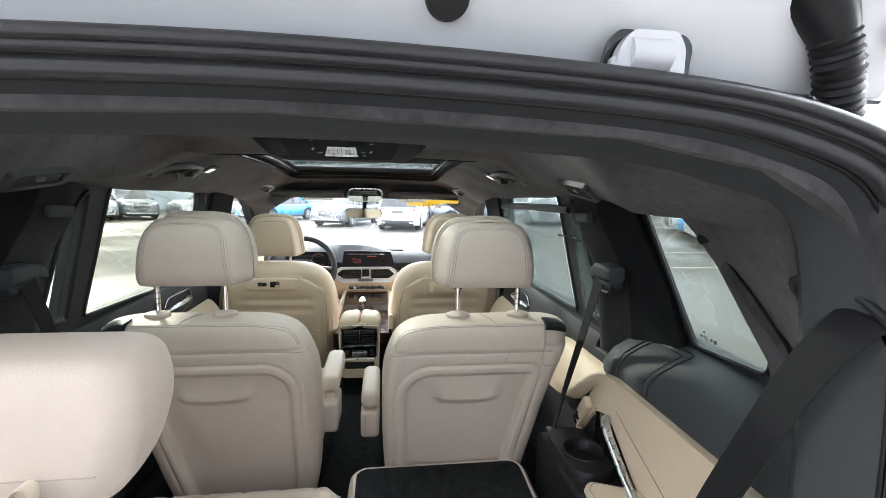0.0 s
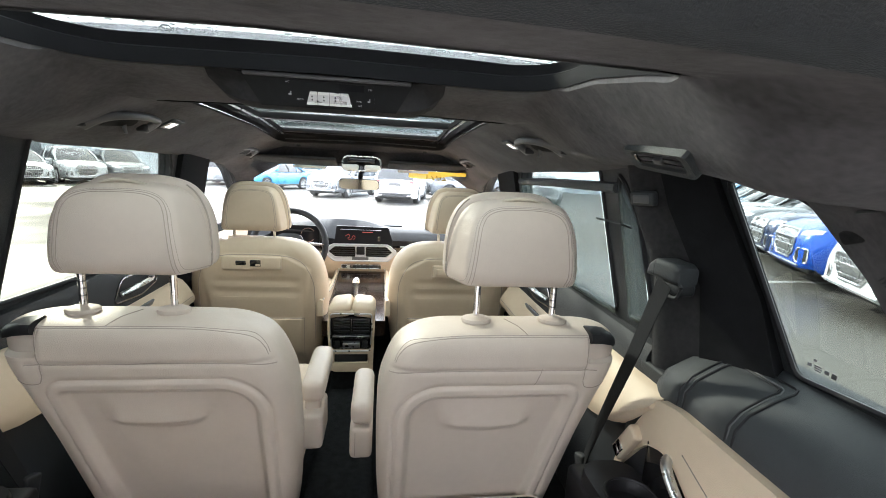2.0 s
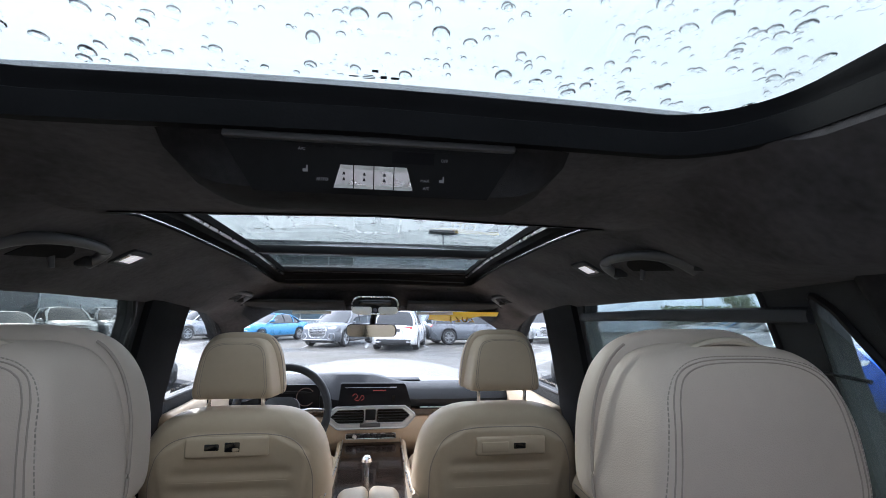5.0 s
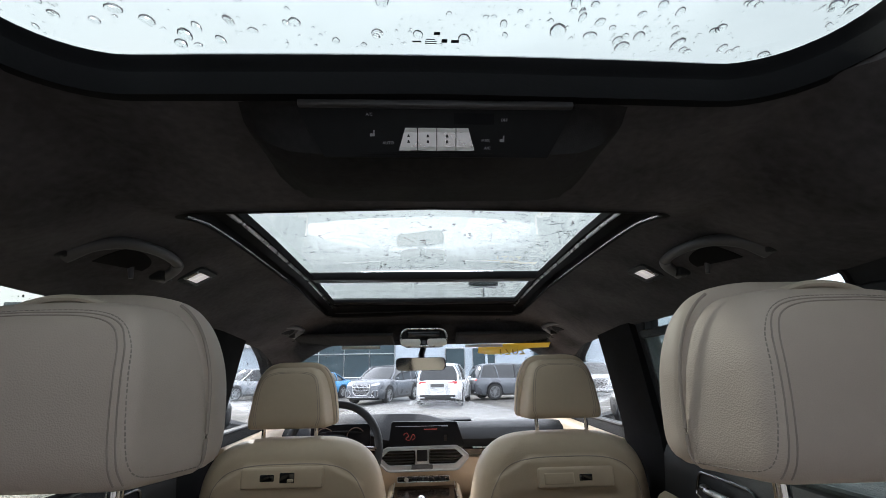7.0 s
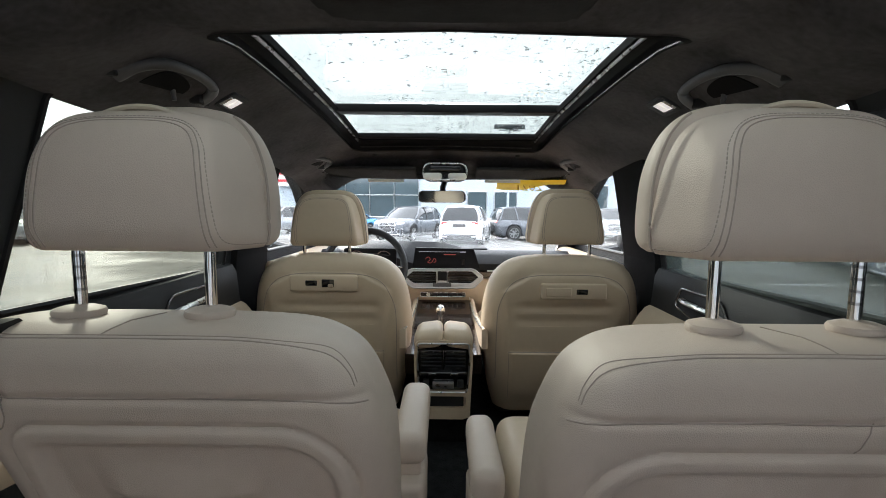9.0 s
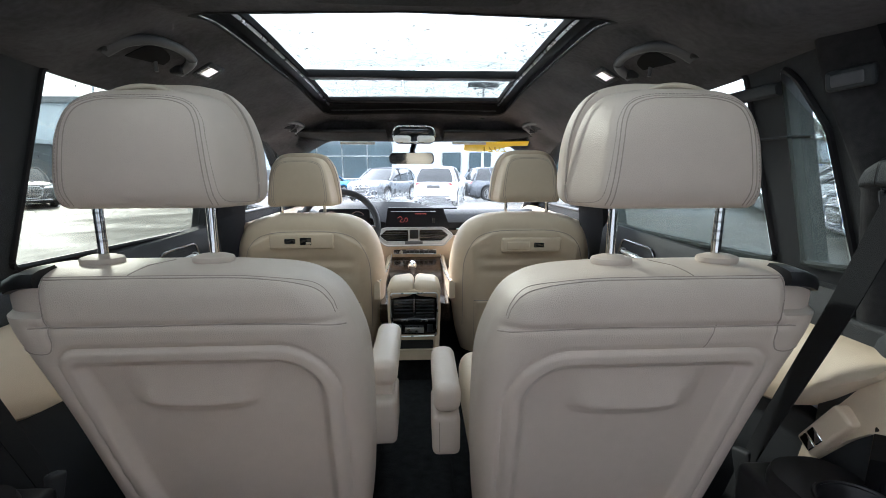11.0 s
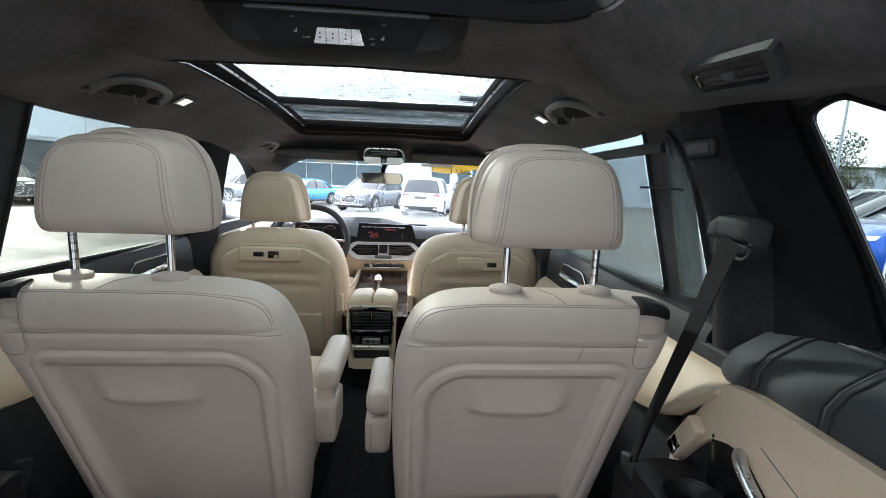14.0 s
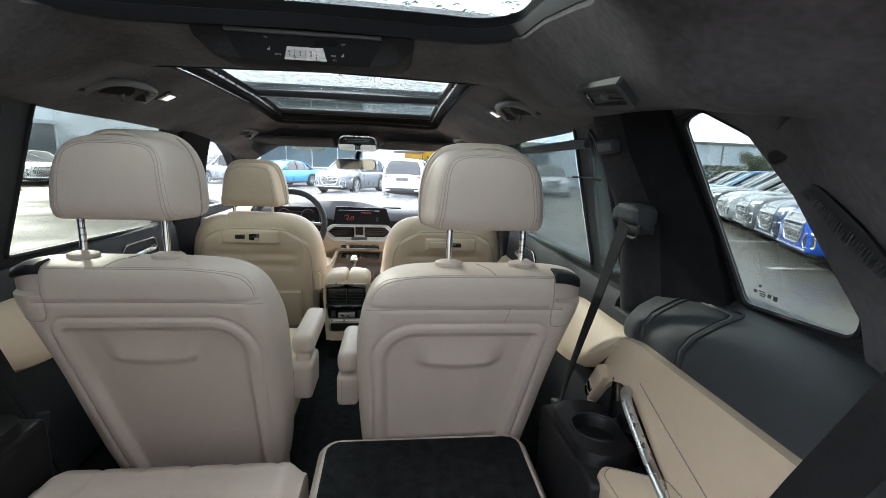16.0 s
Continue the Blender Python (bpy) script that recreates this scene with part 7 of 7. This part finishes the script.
def park(colour, suv, x, y, turn):
    """A parked car with its middle at x, y, its nose turned by so many degrees to the left of straight ahead."""
    label = f"parked {colour} {'sport utility car' if suv else 'saloon car'} on wet asphalt"
    m = Matrix.Translation((x, y, fall(y))) @ Matrix.Rotation(-0.016, 4, "X") @ pose(0, 0, 0, 0, 0, turn)
    if (colour, suv) in KINDS:
        return copy_thing(KINDS[colour, suv], m)
    t = vehicle(colour, suv, label)
    t.matrix_basis = m
    KINDS[colour, suv] = t
    return t


# ahead of the car
park("white", True, 1.05, 21.9, -11)
park("grey", True, -1.75, 23.8, 158)
park("deep blue", False, -5.9, 27.0, 150)
park("grey", True, 4.6, 24.4, -76)
park("silver", True, 9.2, 25.8, 165)
park("silver", True, -10.0, 28.5, 150)
# to the left
for colour, suv, x, y, turn in (("grey", True, -13.9, 27.2, 222), ("silver", True, -15.1, 25.5, 225), ("silver", False, -16.1, 23.5, 225), ("black", True, -17.0, 21.3, 225), ("grey", False, -17.9, 19.2, 225), ("white", True, -18.8, 17.1, 228), ("black", False, -20.0, 14.6, 230)):
    park(colour, suv, x, y, turn)
# the row to the right, noses towards the lane
noses = ((5.85, 5.55), (6.85, 7.5), (7.75, 9.05), (8.75, 10.9), (9.7, 12.8), (10.6, 14.6), (11.6, 16.4), (12.5, 18.3), (13.5, 20.2), (14.5, 22.2))
for (x, y), colour in zip(noses, ("white", "blue", "navy", "grey", "silver", "black", "silver", "deep blue", "silver", "black")):
    park(colour, True, x + 2.066, y - 1.098, 62)

# showroom ahead
WALL_GREY = surface("grey_cladding", (0.42, 0.48, 0.53), 0.55, vary=0.06, scale=1.5)
WALL_DARK = surface("dark_cladding", (0.10, 0.115, 0.125), 0.5, vary=0.1, scale=1.2)
SHOW_GLASS = surface("showroom_glass", (0.05, 0.075, 0.085), 0.05, vary=0.25, scale=0.4, coat=0.3)
WHITE_WALL = surface("white_panel", (0.70, 0.71, 0.71), 0.5, vary=0.05, scale=1)
RED_SIGN = surface("red_sign", (0.55, 0.03, 0.04), 0.4, vary=0.05)
show = thing("showroom", (-2, 42, 0), "grey showroom with tall gridded windows and white sign panels", "building")
part("wall", box(-34, 26, 40.0, 60.0, -1, 6.4), WALL_GREY, show)
part("roof_edge", box(-34.3, 26.3, 39.6, 60.3, 6.4, 6.9, 0.05), WALL_DARK, show)
for k in range(4):
    for j in range(3):
        win = part("window", box(-10.6 + 2.1 * k, -8.6 + 2.1 * k, 39.9, 40.05, 0.4 + j * 1.9, 2.2 + j * 1.9), SHOW_GLASS, show, smooth=False)
        part("window_frame", tube([(-10.65 + 2.1 * k, 39.88, 0.35 + j * 1.9), (-8.55 + 2.1 * k, 39.88, 0.35 + j * 1.9), (-8.55 + 2.1 * k, 39.88, 2.25 + j * 1.9), (-10.65 + 2.1 * k, 39.88, 2.25 + j * 1.9)], 0.07, 4, closed=True), WHITE_WALL, win)
for x0, x1, z0, z1 in ((2.0, 3.6, 0.8, 2.6), (4.3, 6.2, 0.8, 2.6), (9.5, 14.0, 0.5, 3.2)):
    win = part("window", box(x0, x1, 39.9, 40.05, z0, z1), SHOW_GLASS, show, smooth=False)
    part("window_frame", tube([(x0, 39.88, z0), (x1, 39.88, z0), (x1, 39.88, z1), (x0, 39.88, z1)], 0.06, 4, closed=True), WHITE_WALL, win)
sign = part("sign_panel", box(-16.4, -12.6, 39.7, 40.0, 2.9, 4.7, 0.03), WHITE_WALL, show, "white sign panel with red marks")
for x in (-15.6, -13.7):
    part("sign_mark", box(x - 0.45, x + 0.45, 39.66, 39.72, 3.9, 4.4), RED_SIGN, sign)
    part("sign_bar", box(x - 0.6, x + 0.6, 39.66, 39.72, 3.3, 3.5), RED_SIGN, sign)

hall = thing("workshop_hall", (-32, 44, 0), "long dark low workshop building behind the cars", "building")
part("wall", box(-70, -26, 24, 52, -1, 2.95), WALL_DARK, hall)
part("roof_edge", box(-70.2, -25.8, 23.7, 52.2, 2.95, 3.25), WALL_GREY, hall)
for k in range(6):
    part("gate", box(-66 + k * 6.5, -62 + k * 6.5, 23.9, 24.05, -0.35, 2.4), WALL_GREY, hall)
far = thing("warehouse", (80, 90, 0), "long pale grey warehouse beyond the trees", "building")
part("wall", box(30, 190, 92, 120, -1, 6.5), WALL_GREY, far)
part("roof_edge", box(29.8, 190.2, 91.8, 120.2, 6.5, 7.1), WALL_DARK, far)
for k in range(14):
    part("panel_joint", box(38 + k * 11, 38.3 + k * 11, 91.9, 92.05, 0, 6.4), WALL_DARK, far)

# trees beyond the right-hand row
LEAF = surface("tree_leaves", (0.055, 0.075, 0.028), 0.7, vary=0.5, scale=0.8)
BARK = surface("tree_bark", (0.10, 0.075, 0.055), 0.9, vary=0.3, scale=3, grain=0.4, grain_scale=20)


def leafy_tree(x, y, h, seed):
    rnd = random.Random(seed)
    t = thing("tree", (x, y, 0), "leafy green tree beyond the car park", "tree", "far trees")
    bm = tube([(x, y, fall(y) - 0.1), (x + 0.1, y, h * 0.25), (x + 0.15, y + 0.1, h * 0.5)], [0.22, 0.17, 0.11], 8)
    tips = []
    for k in range(7):
        a = k * 0.9 + rnd.random()
        b = (x + math.cos(a) * h * 0.28, y + math.sin(a) * h * 0.28, h * rnd.uniform(0.5, 0.85))
        tube([(x + 0.1, y, h * 0.3), ((x + b[0]) / 2, (y + b[1]) / 2, h * 0.52), b], [0.10, 0.07, 0.03], 6, bm=bm)
        tips.append(b)
    part("trunk", bm, BARK, t)
    verts, faces = [], []
    for _ in range(2600):
        c = rnd.choice(tips)
        r = h * 0.20
        d = Vector((rnd.gauss(0, 1), rnd.gauss(0, 1), rnd.gauss(0, 0.8)))
        p = Vector(c) + d.normalized() * r * rnd.random() ** 0.4
        u, v = Vector((rnd.gauss(0, 1), rnd.gauss(0, 1), rnd.gauss(0, 1))).normalized(), Vector((rnd.gauss(0, 1), rnd.gauss(0, 1), rnd.gauss(0, 1))).normalized()
        size = h * rnd.uniform(0.012, 0.026)
        i = len(verts)
        verts += [tuple(p - u * size), tuple(p + v * size * 0.6), tuple(p + u * size), tuple(p - v * size * 0.6)]
        faces.append((i, i + 1, i + 2, i + 3))
    me = bpy.data.meshes.new("crown")
    me.from_pydata(verts, [], faces)
    me.materials.append(LEAF)
    cr = new("crown", me)
    cr.parent = t
    cr.matrix_parent_inverse = Matrix.Translation(-t.location)
    return t


for k, (x, y, h) in enumerate(((31.4, 33.4, 5.7), (35.0, 41.0, 3.6), (40, 66, 6.8), (60, 58, 5.2), (66, 57, 6.0), (34, 70, 6.0), (73, 52, 6.6))):
    leafy_tree(x, y, h, 20 + k)
hedge_v, hedge_f = [], []
rnd = random.Random(9)
for _ in range(9000):
    f = rnd.random()
    p = Vector((24 + 66 * f + rnd.gauss(0, 0.4), 72 - 26 * f + rnd.gauss(0, 0.5), rnd.random() ** 0.7 * 2.9 - 0.9))
    u, v = Vector((rnd.gauss(0, 1), rnd.gauss(0, 1), rnd.gauss(0, 1))).normalized(), Vector((rnd.gauss(0, 1), rnd.gauss(0, 1), rnd.gauss(0, 1))).normalized()
    i = len(hedge_v)
    hedge_v += [tuple(p - u * 0.22), tuple(p + v * 0.14), tuple(p + u * 0.22), tuple(p - v * 0.14)]
    hedge_f.append((i, i + 1, i + 2, i + 3))
me = bpy.data.meshes.new("hedge")
me.from_pydata(hedge_v, [], hedge_f)
me.materials.append(LEAF)
tagged(new("hedge", me), "long green hedge beyond the car park", "hedge", kind="stuff")


def lamp_post(x, y, h, heads):
    t = thing("street_lamp", (x, y, 0), "tall pale steel car-park lamp post", "street lamp", "car-park lamps")
    part("pole", cyl((x, y, fall(y) - 0.1), (x, y, h), 0.11, 0.07, 12), WALL_GREY, t)
    part("arm", tube([(x - 0.8, y, h - 0.1), (x, y, h), (x + 0.8, y, h - 0.1)], 0.05, 6), WALL_GREY, t)
    for k in range(heads):
        dx = (-0.8, 0.8, -0.3, 0.3)[k]
        part("lamp_head", box(x + dx - 0.35, x + dx + 0.35, y - 0.25, y + 0.25, h + 0.05, h + 0.35, 0.05), WALL_DARK, t)
    return t


lamp_post(28.5, 29.2, 11.0, 2)
lamp_post(4.9, 36.0, 7.2, 4)
lamp_post(-26.0, 40.0, 10.0, 2)
lamp_post(12.0, 58.0, 9.0, 2)

# the car's own outer parts seen through its windows
for s in (-1, 1):
    mi = thing("door_mirror", (s * 0.98, 3.55, 1.10), "pale grey door mirror with rain on its glass", "mirror", "door mirrors")
    bm = loft([[(s * (0.985 + x * k), y, 1.215 + z * k) for x, z in rrect(-0.105, 0.105, -0.075, 0.075, 0.05, 40)] for y, k in ((3.50, 0.96), (3.51, 1.03), (3.58, 0.98), (3.66, 0.6))])
    part("shell", bm, BUMPER, mi)
    part("mirror_glass", loft([[(s * (0.985 + x * 0.92), y, 1.215 + z * 0.92) for x, z in rrect(-0.105, 0.105, -0.075, 0.075, 0.05, 40)] for y in (3.495, 3.502)]), MIRROR, mi)
    part("foot", tube([(s * 0.80, 3.62, 1.13), (s * 0.90, 3.58, 1.16)], 0.04, 8), BUMPER, mi)
bn = []
for y, z, w in ((4.06, 1.05, 0.78), (4.3, 1.06, 0.80), (4.7, 1.03, 0.79), (5.0, 0.97, 0.76), (5.2, 0.86, 0.70), (5.25, 0.5, 0.68)):
    bn.append([(x, y, z - 0.07 * (x / w) ** 4) for x in np.linspace(-w, w, 21)] + [(w, y, 0.3), (-w, y, 0.3)])
single("bonnet", loft(bn), PAINTS["white"], "white painted car bonnet beyond the windscreen", kind="structure")

# unseen plain wall behind the car, added to keep sky light out of the open hatch
single("unseen_wall_south", box(-30, 30, -5.4, -5.0, 0, 5.5), WALL_DARK, "unseen plain dark wall, added to block light from behind", kind="structure")
